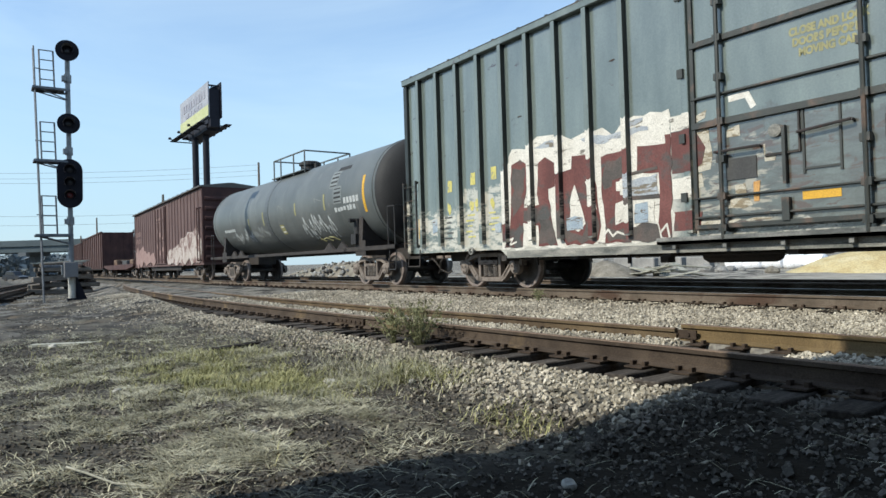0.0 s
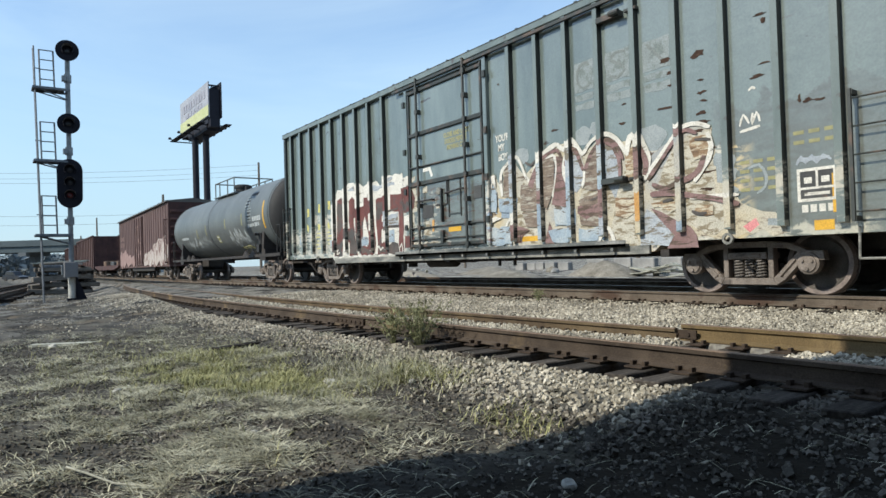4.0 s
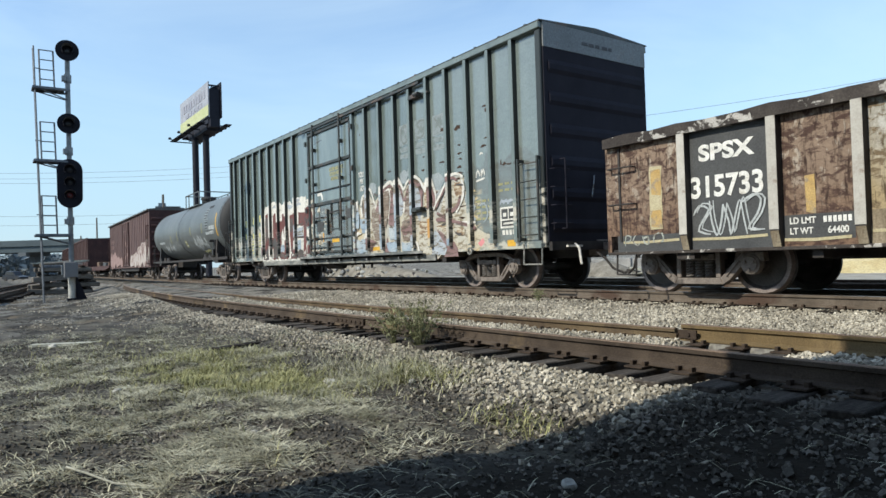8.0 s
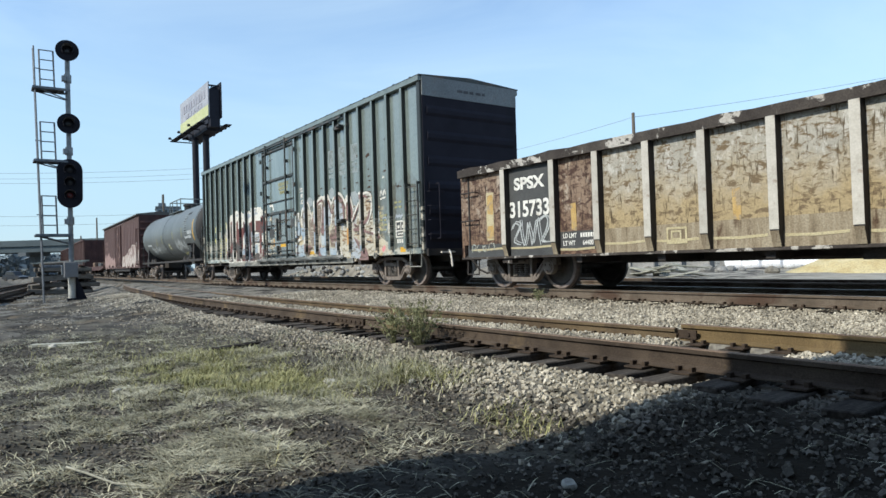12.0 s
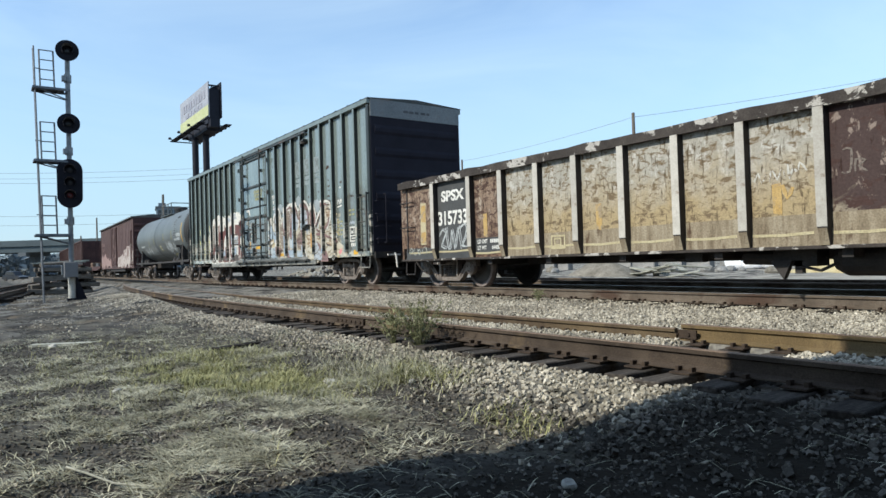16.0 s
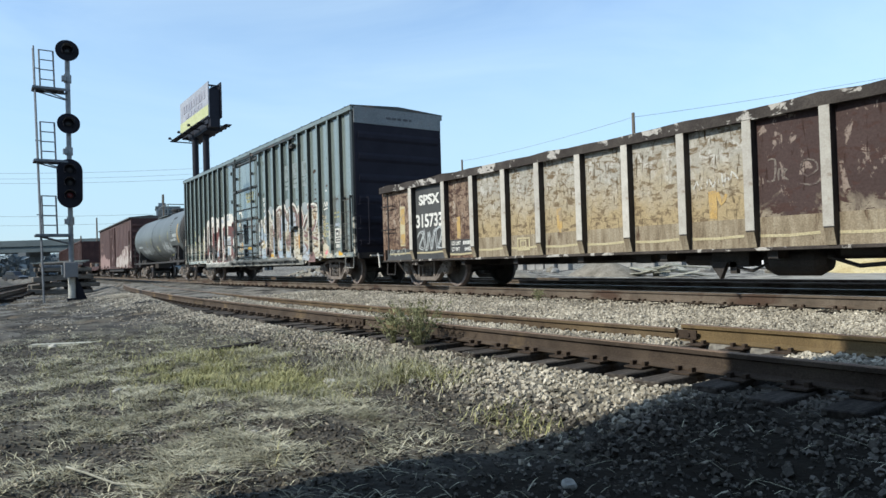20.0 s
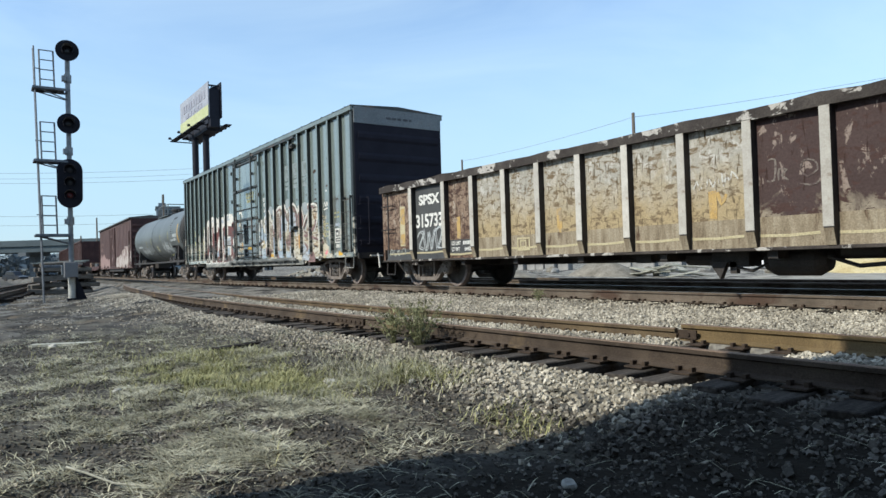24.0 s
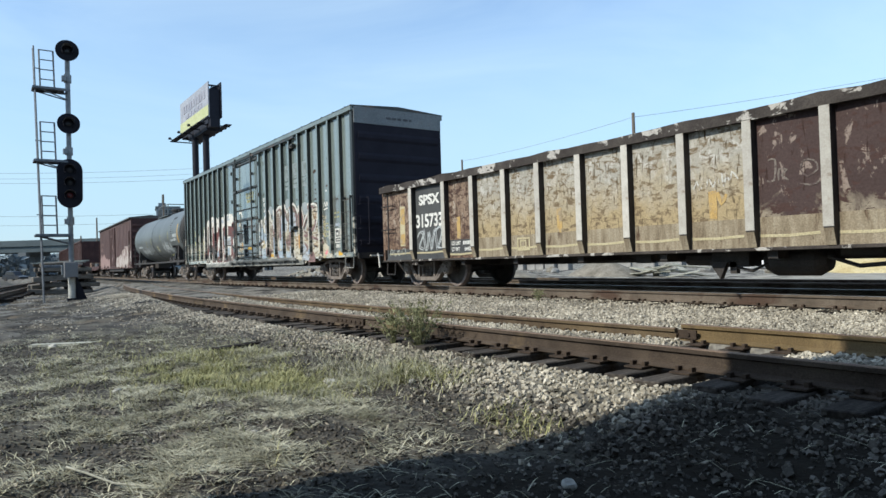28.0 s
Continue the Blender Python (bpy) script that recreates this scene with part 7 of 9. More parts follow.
    for lx in (-0.95, -0.64):
        skin(lx, lx + 0.04, 1.3, 3.95, M["tank_band"], "dark side ladder rail", "ladder_rail")
    # dark painted-out squares with pale outlines, and splashed white below them
    for x, z, h in ((4.72, 3.02, 0.42), (5.02, 2.52, 0.42)):
        skin(x - 0.05, x + 0.5, z - 0.05, z + h + 0.06, M["tank_grey_pale"], "pale grey frame of a painted-out square", "patch_frame")
        skin(x, x + 0.45, z, z + h, M["tank_black"], "dark painted-out square", "patch")
    skin(4.95, 5.75, 3.5, 3.62, M["tank_black"], "dark painted-out line", "patch")
    skin(6.85, 6.98, 2.1, 3.15, M["yellow"], "yellow reflective strip")
    for x, z, h in ((4.25, 2.35, 0.5), (1.9, 2.35, 0.42), (-2.9, 2.1, 0.45), (-1.25, 2.2, 0.5)):
        skin(x, x + 0.1, z, z + h, M["faded_yellow"], "faded yellow strip")
    skin(0.3, 0.66, 1.78, 2.12, M["faded_yellow"], "yellow placard", "placard")
    skin(0.36, 0.6, 1.84, 2.06, M["white"], "white placard face", "placard_face")
    r = random.Random(3)
    for k in range(7):
        skin(5.0 + k * 0.2 + r.uniform(-0.03, 0.03), 5.14 + k * 0.2, 2.2 + r.uniform(0, 0.05), 2.34 + r.uniform(0, 0.06), M["tank_mark"], "splashed pale mark")
    for k in range(5):
        skin(5.65 + k * 0.2, 5.8 + k * 0.2, 2.44, 2.62, M["tank_mark"], "pale stencilled mark")
    for k in range(6):
        skin(-6.1 + k * 0.24, -5.92 + k * 0.24, 2.14, 2.26, M["tank_mark"], "pale stencilled mark")
    for k in range(3):
        ribbon([(2.6 + k * 0.5, 1.45 + 0.05 * k), (2.9 + k * 0.5, 1.52), (3.1 + k * 0.5, 1.42)], 0.1, M["faded_yellow"], "faded yellow spray")
    x = 2.2
    while x < 4.4:
        h, z = r.uniform(0.3, 0.7), 1.62 + 0.12 * math.sin(x * 4)
        ribbon([(x, z), (x + r.uniform(0.02, 0.1), z + h), (x + r.uniform(0.12, 0.22), z + h * r.uniform(0.3, 0.6)), (x + r.uniform(0.15, 0.3), z + r.uniform(0.0, 0.2))][:r.choice((3, 4, 4))], 0.045, M["tank_mark"], "chalk-white scrawl")
        x += r.uniform(0.16, 0.27)
    x = -4.9
    while x < -1.0:
        h, z = r.uniform(0.2, 0.45), 1.65 + r.uniform(-0.05, 0.15)
        ribbon([(x, z), (x + r.uniform(0.0, 0.1), z + h), (x + r.uniform(0.12, 0.25), z + h * 0.4), (x + 0.25, z + h * 0.8)][:r.choice((3, 4))], 0.045, M["tank_mark" if x < -2.8 else "tank_chalk"], "faint chalk scrawl")
        x += r.uniform(0.16, 0.3)
    for k in range(7):
        x, z = r.uniform(-6.0, 6.0), r.uniform(1.5, 2.9)
        ribbon([(x, z), (x + r.uniform(-0.1, 0.4), z + r.uniform(-0.1, 0.25)), (x + r.uniform(0.2, 0.5), z)], 0.03, M["tank_chalk"], "faint chalk scrawl")
    # valve box, hose and placard holder low on the side near the end
    bm = bmesh.new()
    box(bm, 6.05, 6.35, -1.5, -1.2, 1.2, 1.5)
    rod(bm, (6.2, -1.35, 1.5), (6.2, -1.35, 1.95), 0.1, 10)
    rod(bm, (6.2, -1.4, 1.9), (6.2, -1.62, 1.9), 0.06, 8)
    part("outlet_valve", bm, M["tank_black"], car, "black valve gear")
    for e in (-1, 1):
        bm = bmesh.new()
        for x in (4.3, 5.2):
            prism(bm, [(e * x - 0.35, 1.1), (e * x + 0.35, 1.1), (e * x, 1.32)], -1.38, -1.3)
        part("cradle_gusset", bm, M["steel_black"], car)
    for e in (-6.45, 6.45):
        truck(car, e)
    CARS.append((car, mid))


M["tank_band"] = mat("darker_tank_band", [(0.06, 0.068, 0.072), (0.09, 0.098, 0.102)], 0.9, 0.45, 0, 0.08, 30, stretch=(1, 0.6, 0.6))
M["tank_grey_pale"] = mat("pale_grey_tank_paint", [(0.13, 0.145, 0.145), (0.18, 0.195, 0.19)], 2, 0.5, 0, 0.05, 30)
M["tank_chalk"] = mat("faint_chalk_mark", [(0.17, 0.185, 0.185), (0.24, 0.255, 0.25)], 8, 0.8, 0, 0.0, 40)
make_tank()


def make_red_boxcar():
    mid = -65.15
    H = 10.2
    car = empty("boxcar", mid, label="red-brown boxcar with white graffiti along its lower side", category="freight car")
    bm = bmesh.new()
    box(bm, -H, H, -1.45, 1.45, 0.8, 4.6)
    part("body", bm, M["red_car"], car)
    bm = bmesh.new()
    prism(bm, [(-1.6, 4.6), (1.6, 4.6), (1.6, 4.66), (0, 4.85), (-1.6, 4.66)], -H - 0.04, H + 0.04, "x")
    for i in range(18):
        x = -H + 0.3 + i * (2 * H - 0.6) / 17
        prism(bm, [(-1.6, 4.65), (0, 4.84), (1.6, 4.65), (1.6, 4.7), (0, 4.89), (-1.6, 4.7)], x - 0.04, x + 0.04, "x")
    part("roof", bm, M["red_roof"], car)
    bm = bmesh.new()
    prism(bm, [(-0.05, 0.0), (-0.045, -0.03), (0.045, -0.03), (0.05, 0.0)], 0.9, 4.55, "z")
    first = None
    for x in [-9.95 + 0.78 * k for k in range(11)] + [2.3 + 0.78 * k for k in range(11)]:
        if first is None:
            first = part("post", bm, M["red_car"], car)
            first.matrix_local = pose(x, -1.45, 0)
        else:
            share(first, x, -1.45, 0)
    door = blocks("sliding_door", [(-1.6, 1.4, -1.53, -1.45, 0.95, 4.4)], M["red_car"], car, "red-brown sliding door", 0.01)
    for x in (-1.5, -0.6, 0.4, 1.3):
        blocks("door_bar", [(x - 0.04, x + 0.04, -1.58, -1.53, 1.0, 4.35)], M["red_dark"], door)
    for z in (1.2, 2.4, 3.6):
        blocks("door_bar", [(-1.6, 1.4, -1.56, -1.53, z - 0.04, z + 0.04)], M["red_dark"], door)
    for e in (-1, 1):
        blocks("end_panel", [(min(e * H, e * (H + 0.02)), max(e * H, e * (H + 0.02)), -1.46, 1.46, 0.9, 4.6)], M["red_dark"], car, "dark red-brown ribbed end")
        for k in range(7):
            z = 1.15 + k * 0.48
            bm = bmesh.new()
            x0 = e * (H + 0.02)
            prism(bm, [(x0, z - 0.13), (x0 + e * 0.06, z - 0.04), (x0 + e * 0.06, z + 0.04), (x0, z + 0.13)], -1.35, 1.35)
            part("end_rib", bm, M["red_dark"], car)
        coupler(car, e * (H + 0.05), e)
        ladder(car, "ladder", e * 9.8 - 0.25, e * 9.8 + 0.25, -1.5, [1.1, 1.5, 1.9, 2.3, 2.7, 3.1, 3.5], (0, -0.09, 0), M["red_dark"])
    bm = bmesh.new()
    for k, (x, z, rx, rz) in enumerate(((9.3, 1.7, 0.95, 0.85), (8.1, 1.75, 1.4, 0.85), (6.4, 1.55, 1.5, 0.72), (4.6, 1.4, 1.2, 0.55), (3.0, 1.3, 1.0, 0.45))):
        paint_blob(bm, x - 0.3, z, rx, rz, -1.486 - 0.001 * k, 300 + k, 24, 0.2, 0.034)
    part("spray_cloud", bm, M["spray_dull"], car, "dull white sprayed graffiti patch")
    bm = bmesh.new()
    for k, (x, z, rx, rz) in enumerate(((-3.0, 1.3, 0.9, 0.4), (-5.2, 1.4, 1.2, 0.5), (-7.4, 1.5, 1.3, 0.6), (-8.9, 1.5, 0.8, 0.6))):
        paint_blob(bm, x, z, rx, rz, -1.486 - 0.001 * k, 320 + k, 18, 0.3, 0.034)
    part("spray_cloud", bm, M["spray_pale"], car, "pale pink sprayed graffiti patch")
    for k in range(6):
        x = -9.5 + (k % 3) * 0.75
        blocks("mark", [(x, x + 0.5, -1.456, -1.45, 2.5 + 0.5 * (k // 3), 2.82 + 0.5 * (k // 3))], M["spray_pale"], car)
    for x, z in ((-1.2, 3.5), (-0.5, 3.5), (-1.0, 2.9), (-0.3, 2.6), (0.4, 2.3), (-1.1, 1.9), (0.5, 1.7), (-0.4, 1.5)):
        blocks("mark", [(x, x + 0.35, -1.536, -1.53, z, z + 0.28)], M["spray_pale"], car)
    blocks("underframe", [(-H + 0.2, H - 0.2, -0.35, 0.35, 0.6, 0.85), (-4.5, 4.5, -1.3, -1.1, 0.55, 0.8)], M["steel_black"], car)
    for e in (-7.8, 7.8):
        truck(car, e, False)
    CARS.append((car, mid))


M["spray_dull"] = mat("dull_white_spray_paint", [(0.3, 0.25, 0.225), (0.42, 0.38, 0.35)], 1.5, 0.8, 0, 0.1, 40, dirt=(0.14, 0.08, 0.07), dirt_scale=1.6, dirt_lim=(0.5, 0.58))
M["spray_pale"] = mat("pale_pink_spray_paint", [(0.2, 0.12, 0.11), (0.27, 0.19, 0.17)], 3, 0.8, 0, 0.1, 40)
make_red_boxcar()


def make_flatcar(mid, H):
    car = empty("flat_car", mid, label="low dark flat car with a few pale loads", category="freight car")
    blocks("deck", [(-H, H, -1.45, 1.45, 0.95, 1.12)], M["red_dark"], car)
    bm = bmesh.new()
    prism(bm, [(-H, 0.95), (-H + 3.4, 0.7), (H - 3.4, 0.7), (H, 0.95)], -1.45, -1.3)
    prism(bm, [(-H, 0.95), (-H + 3.4, 0.7), (H - 3.4, 0.7), (H, 0.95)], 1.3, 1.45)
    box(bm, -H, H, -0.35, 0.35, 0.62, 0.95)
    part("side_sill", bm, M["red_dark"], car)
    for x, w, h, m_ in ((7.4, 1.3, 0.45, "spray_white"), (4.5, 1.8, 0.4, "gon_rust"), (0.5, 2.4, 0.35, "gon_dark"), (-5.2, 1.9, 0.5, "gon_rust")):
        blocks("load", [(x - w / 2, x + w / 2, -0.9, 0.9, 1.12, 1.12 + h)], M[m_], car, "strapped low load", 0.04)
    for e in (-1, 1):
        coupler(car, e * H, e)
        truck(car, e * (H - 1.9), False)
    CARS.append((car, mid))


def make_red_gondola(mid, H, top, label):
    car = empty("gondola_car", mid, label=label, category="freight car")
    for s in (-1, 1):
        blocks("side_wall", [(-H, H, s * 1.42 - 0.03, s * 1.42 + 0.03, 0.85, top)], M["red_car"], car)
        blocks("top_chord", [(-H, H, s * 1.46 - 0.09, s * 1.46 + 0.09, top - 0.06, top + 0.08)], M["red_dark"], car, bevel=0.01)
        bm = bmesh.new()
        prism(bm, [(-0.07, 0.0), (-0.05, -0.1), (0.05, -0.1), (0.07, 0.0)], 0.85, top - 0.05, "z")
        first = None
        for k in range(11):
            x = -H + 0.5 + k * (2 * H - 1.0) / 10
            if first is None:
                first = part("side_post", bm, M["red_dark"], car)
                first.matrix_local = pose(x, s * 1.45, 0, 0, 0, 0 if s < 0 else 180)
            else:
                share(first, x, s * 1.45, 0, 0 if s < 0 else 180)
    for e in (-1, 1):
        blocks("end_wall", [(e * H - 0.03, e * H + 0.03, -1.45, 1.45, 0.85, top)], M["red_dark"], car)
        for k in range(5):
            y = -1.2 + k * 0.6
            blocks("end_rib", [(min(e * H, e * (H + 0.1)), max(e * H, e * (H + 0.1)), y - 0.05, y + 0.05, 0.95, top - 0.1)], M["red_dark"], car)
        coupler(car, e * (H + 0.05), e)
        truck(car, e * (H - 2.2), False)
    blocks("floor", [(-H, H, -1.4, 1.4, 0.75, 0.86)], M["steel_black"], car)
    CARS.append((car, mid))


make_flatcar(-85.5, 9.0)
make_red_gondola(-105.8, 10.0, 4.5, "distant red-brown high-sided gondola car")
make_red_gondola(-127.5, 10.0, 4.2, "last red-brown low-sided gondola car")


# ---- the yard's fixed things ----
M["signal_black"] = mat("matt_black_signal_paint", [(0.007, 0.007, 0.012), (0.012, 0.012, 0.018)], 5, 0.6, 0, 0.05, 50, spec=0.15)
M["galv"] = mat("galvanised_steel", [(0.08, 0.09, 0.1), (0.13, 0.14, 0.155), (0.17, 0.18, 0.195)], 4, 0.55, 0.5, 0.1, 60)
M["mast"] = mat("aluminium_painted_mast", [(0.14, 0.15, 0.16), (0.24, 0.25, 0.258)], 3, 0.5, 0.3, 0.1, 60)
M["relay_grey"] = mat("grey_relay_box_paint", [(0.13, 0.13, 0.135), (0.18, 0.18, 0.185)], 3, 0.6, 0, 0.1, 60)
M["red_lens"] = mat("dim_red_lens", [(0.025, 0.006, 0.008)], 3, 0.25, 0, 0.0, 60, emit=(0.9, 0.05, 0.04, 0.006))
M["dark_lens"] = mat("dark_lens", [(0.01, 0.01, 0.014)], 3, 0.3, 0, 0.0, 60)
M["concrete"] = mat("weathered_concrete", [(0.16, 0.16, 0.155), (0.23, 0.225, 0.215), (0.3, 0.29, 0.275)], 1.2, 0.9, 0, 0.3, 30, dirt=(0.17, 0.17, 0.16), dirt_scale=0.8, dirt_lim=(0.55, 0.75))
M["far_wall"] = mat("pale_blue_grey_cladding", [(0.15, 0.185, 0.215), (0.2, 0.235, 0.26)], 0.3, 0.8, 0, 0.0, 10)
M["bridge"] = mat("blue_grey_bridge_girder", [(0.045, 0.065, 0.075), (0.07, 0.094, 0.105)], 0.2, 0.7, 0, 0.1, 10)
M["billboard_face"] = mat("pale_billboard_sheet", [(0.22, 0.23, 0.27), (0.28, 0.29, 0.33), (0.34, 0.345, 0.38)], 0.5, 0.6, 0, 0.0, 10)
M["billboard_yellow"] = mat("yellow_billboard_band", [(0.4, 0.42, 0.2), (0.46, 0.47, 0.26)], 0.5, 0.6, 0, 0.0, 10)
M["billboard_ink"] = mat("grey_billboard_ink", [(0.2, 0.2, 0.24), (0.3, 0.3, 0.34)], 1.0, 0.6, 0, 0.0, 10)
M["bridge_deck"] = mat("stained_bridge_concrete", [(0.1, 0.112, 0.12), (0.15, 0.162, 0.17)], 0.3, 0.9, 0, 0.1, 10)
M["dark_steel"] = mat("dark_painted_steel", [(0.012, 0.013, 0.02), (0.02, 0.021, 0.03)], 2, 0.7, 0, 0.1, 30, spec=0.2)
M["pole_wood"] = mat("grey_pole_wood", [(0.1, 0.085, 0.07), (0.17, 0.145, 0.12)], 3, 0.9, 0, 0.4, 40, stretch=(6, 6, 0.5))
M["wire"] = mat("grey_cable", [(0.16, 0.18, 0.2)], 3, 0.6, 0, 0.0, 40)
M["white_wrap"] = mat("white_plastic_wrap", [(0.74, 0.75, 0.78), (0.82, 0.83, 0.85)], 3, 0.4, 0, 0.3, 12)
M["sand"] = mat("yellow_sand", [(0.36, 0.28, 0.14), (0.43, 0.36, 0.2), (0.47, 0.41, 0.26)], 1.5, 0.95, 0, 0.6, 18)
M["dirt_pile"] = mat("brown_dirt", [(0.12, 0.108, 0.088), (0.18, 0.165, 0.138), (0.24, 0.22, 0.185)], 1.6, 0.95, 0, 0.8, 14)
M["plank"] = mat("weathered_boards", [(0.2, 0.2, 0.17), (0.3, 0.3, 0.255), (0.38, 0.37, 0.32)], 2, 0.85, 0, 0.3, 30, stretch=(1, 6, 6), per_object=0.25)
M["old_timber"] = mat("brown_grey_timber", [(0.085, 0.075, 0.064), (0.13, 0.115, 0.098), (0.18, 0.16, 0.138)], 2, 0.9, 0, 0.4, 30, stretch=(6, 1, 6), per_object=0.3)
M["brick_wall"] = mat("dark_rendered_wall", [(0.1, 0.09, 0.085), (0.14, 0.13, 0.12)], 1.2, 0.9, 0, 0.3, 20)
M["white_rock"] = mat("whitish_stone", [(0.36, 0.35, 0.32), (0.46, 0.45, 0.41)], 6, 0.85, 0, 0.3, 40)
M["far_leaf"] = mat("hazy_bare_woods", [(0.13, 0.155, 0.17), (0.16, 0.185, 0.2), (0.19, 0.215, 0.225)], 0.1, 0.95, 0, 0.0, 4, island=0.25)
M["car_paint"] = mat("dark_car_paint", [(0.02, 0.022, 0.028), (0.03, 0.032, 0.038)], 2, 0.3, 0.2, 0.0, 20)
M["glass"] = mat("dark_window_glass", [(0.03, 0.035, 0.04)], 2, 0.08, 0, 0.0, 20)


def make_shade_building():
    """Plain shed behind the camera; its shadow lies over the ground at the camera's feet."""
    hall = empty("wall_behind_camera", 0, 0, 0, label="plain dark shed wall behind the viewpoint", category="wall", kind="structure")
    blocks("wall", [(-3.75, 16.0, -12.5, -12.2, -0.7, 5.86), (-3.75, -3.45, -26.0, -12.5, -0.7, 5.86), (-3.75, 16.0, -26.3, -26.0, -0.7, 5.86), (15.7, 16.0, -26.0, -12.5, -0.7, 5.86)], M["brick_wall"], hall)
    blocks("roof", [(-3.79, 16.1, -26.4, -12.1, 5.86, 6.06)], M["steel_black"], hall)
    # unseen roof sloping over the viewpoint on brackets, added to block sky light
    bm = bmesh.new()
    slope = math.tan(radians(SUN_EL)) / math.cos(radians(SUN_FROM))
    prism(bm, [(-12.1, 5.97), (-8.0, 5.97 - 4.1 * slope), (-8.0, 5.89 - 4.1 * slope), (-12.1, 5.89)], -2.75, 2.05, "x")
    part("lean_to_roof", bm, M["steel_black"], hall)
    for x in (-2.4, -0.2, 1.8):
        bm = bmesh.new()
        rod(bm, (x, -12.15, 2.6), (x, -9.6, 5.75 - 2.5 * slope), 0.05, 8)
        part("bracket", bm, M["steel_black"], hall)
    # unseen wing beside the viewpoint, added to keep sky light off the shade
    blocks("wall", [(2.2, 2.5, -12.1, -7.2, -0.7, 11.0), (2.2, 16.0, -7.2, -6.9, -0.7, 11.0)], M["brick_wall"], hall)
    blocks("roof", [(2.1, 16.1, -12.1, -6.8, 11.0, 11.2)], M["steel_black"], hall)


def make_signal():
    bx, by, bz = -27.42, -7.68, -0.5
    sig = empty("railway_signal", bx, by, bz, label="tall three-head railway signal mast with ladder and landings", category="railway signal")
    bm = bmesh.new()
    rod(bm, (0, 0, 1.0), (0, 0, 9.0), 0.085, 14)
    rod(bm, (0, 0, 9.0), (0, 0, 9.1), 0.085, 14, 0.03)
    part("mast", bm, M["mast"], sig, smooth=True)
    bm = bmesh.new()
    rod(bm, (0, 0, 0.12), (0, 0, 1.0), 0.125, 14)
    part("mast_foot", bm, M["white_rock"], sig, "whitish foot of the mast", smooth=True)
    bm = bmesh.new()
    prism(bm, [(0.12, 0.06), (0.5, 0.06), (0.18, 0.95), (0.12, 0.95)], 0.02, 0.08, "x")
    part("foot_bracket", bm, M["signal_black"], sig, "black bracket beside the foot")
    for z in (3.0, 5.54, 8.19):
        bm = bmesh.new()
        rod(bm, (0, 0, z - 0.14), (0, 0, z + 0.14), 0.125, 12)
        box(bm, 0.0, 0.2, -0.2, -0.06, z - 0.12, z + 0.06)
        part("collar", bm, M["mast"], sig)
    blocks("base_plate", [(-0.5, 0.5, -0.5, 0.45, -0.1, 0.06)], M["signal_black"], sig, "black foundation plate", 0.02)
    bm = bmesh.new()
    box(bm, -0.14, 0.14, -0.16, 0.16, 0.06, 0.2)
    for e in (-1, 1):
        prism(bm, [(e * 0.1, 0.2), (e * 0.32, 0.06), (e * 0.1, 0.06)], -0.03, 0.03)
    part("base_casting", bm, M["signal_black"], sig)
    blocks("relay_box", [(0.12, 0.4, -0.27, 0.17, 0.95, 1.5)], M["relay_grey"], sig, "grey relay box", 0.02)
    blocks("relay_box", [(0.05, 0.25, -0.34, -0.27, 1.05, 1.4)], M["mast"], sig, "", 0.01)

    def round_head(z, r):
        bm = bmesh.new()
        lathe(bm, [(0.30, 0.0), (0.30, r - 0.02), (0.315, r), (0.335, r), (0.335, 0.12), (0.335, 0.0)], "x", 36, (0, 0, z), caps=False)
        head = part("signal_head", bm, M["signal_black"], sig, "round black target disc", smooth=True)
        bm = bmesh.new()
        lathe(bm, [(0.30, 0.17), (-0.02, 0.17), (-0.1, 0.12), (-0.1, 0.0)], "x", 20, (0, 0, z), caps=False)
        part("housing", bm, M["signal_black"], head)
        bm = bmesh.new()
        lathe(bm, [(0.338, 0.1), (0.35, 0.06), (0.354, 0.0)], "x", 20, (0, 0, z), caps=False)
        part("lens", bm, M["dark_lens"], head, smooth=True)
        hood(head, z)
        head.matrix_local = pose(0, 0, 0, 0, 0, -5)

    def hood(head, z):
        """Half-round visor over a lens."""
        bm = bmesh.new()
        ring = []
        for k in range(13):
            a = radians(-40 + 260 * k / 12)
            ring.append([bm.verts.new((x, 0.19 * math.cos(a) * s, z + 0.19 * math.sin(a) * s)) for x, s in ((0.335, 1.0), (0.66, 1.0), (0.66, 0.96), (0.335, 0.96))])
        for p, q in zip(ring, ring[1:]):
            for i in range(4):
                bm.faces.new((p[i], p[(i + 1) % 4], q[(i + 1) % 4], q[i]))
        visor = part("visor", bm, M["signal_black"], head, smooth=True)
        # lining coloured paler than the visor, to draw a sunlit crescent
        bm = bmesh.new()
        ring = []
        for k in range(13):
            a = radians(-40 + 260 * k / 12)
            ring.append([bm.verts.new((x, 0.18 * math.cos(a), z + 0.18 * math.sin(a))) for x in (0.336, 0.655)])
        for p, q in zip(ring, ring[1:]):
            bm.faces.new((p[0], q[0], q[1], p[1]))
        part("visor_lining", bm, M["relay_grey"], visor, "grey inside of the visor, paler for a sunlit crescent", smooth=True)
    round_head(9.14, 0.378)
    round_head(6.49, 0.368)
    bm = bmesh.new()
    out = []
    for k in range(32):
        a = k * math.tau / 32
        out.append((0.41 * math.cos(a), 4.33 + 0.41 * math.sin(a) + (0.47 if math.sin(a) >= 0 else -0.47)))
    prism(bm, out, 0.30, 0.335, "x")
    head = part("signal_head", bm, M["signal_black"], sig, "tall oval black backing plate with three lenses", 0.008)
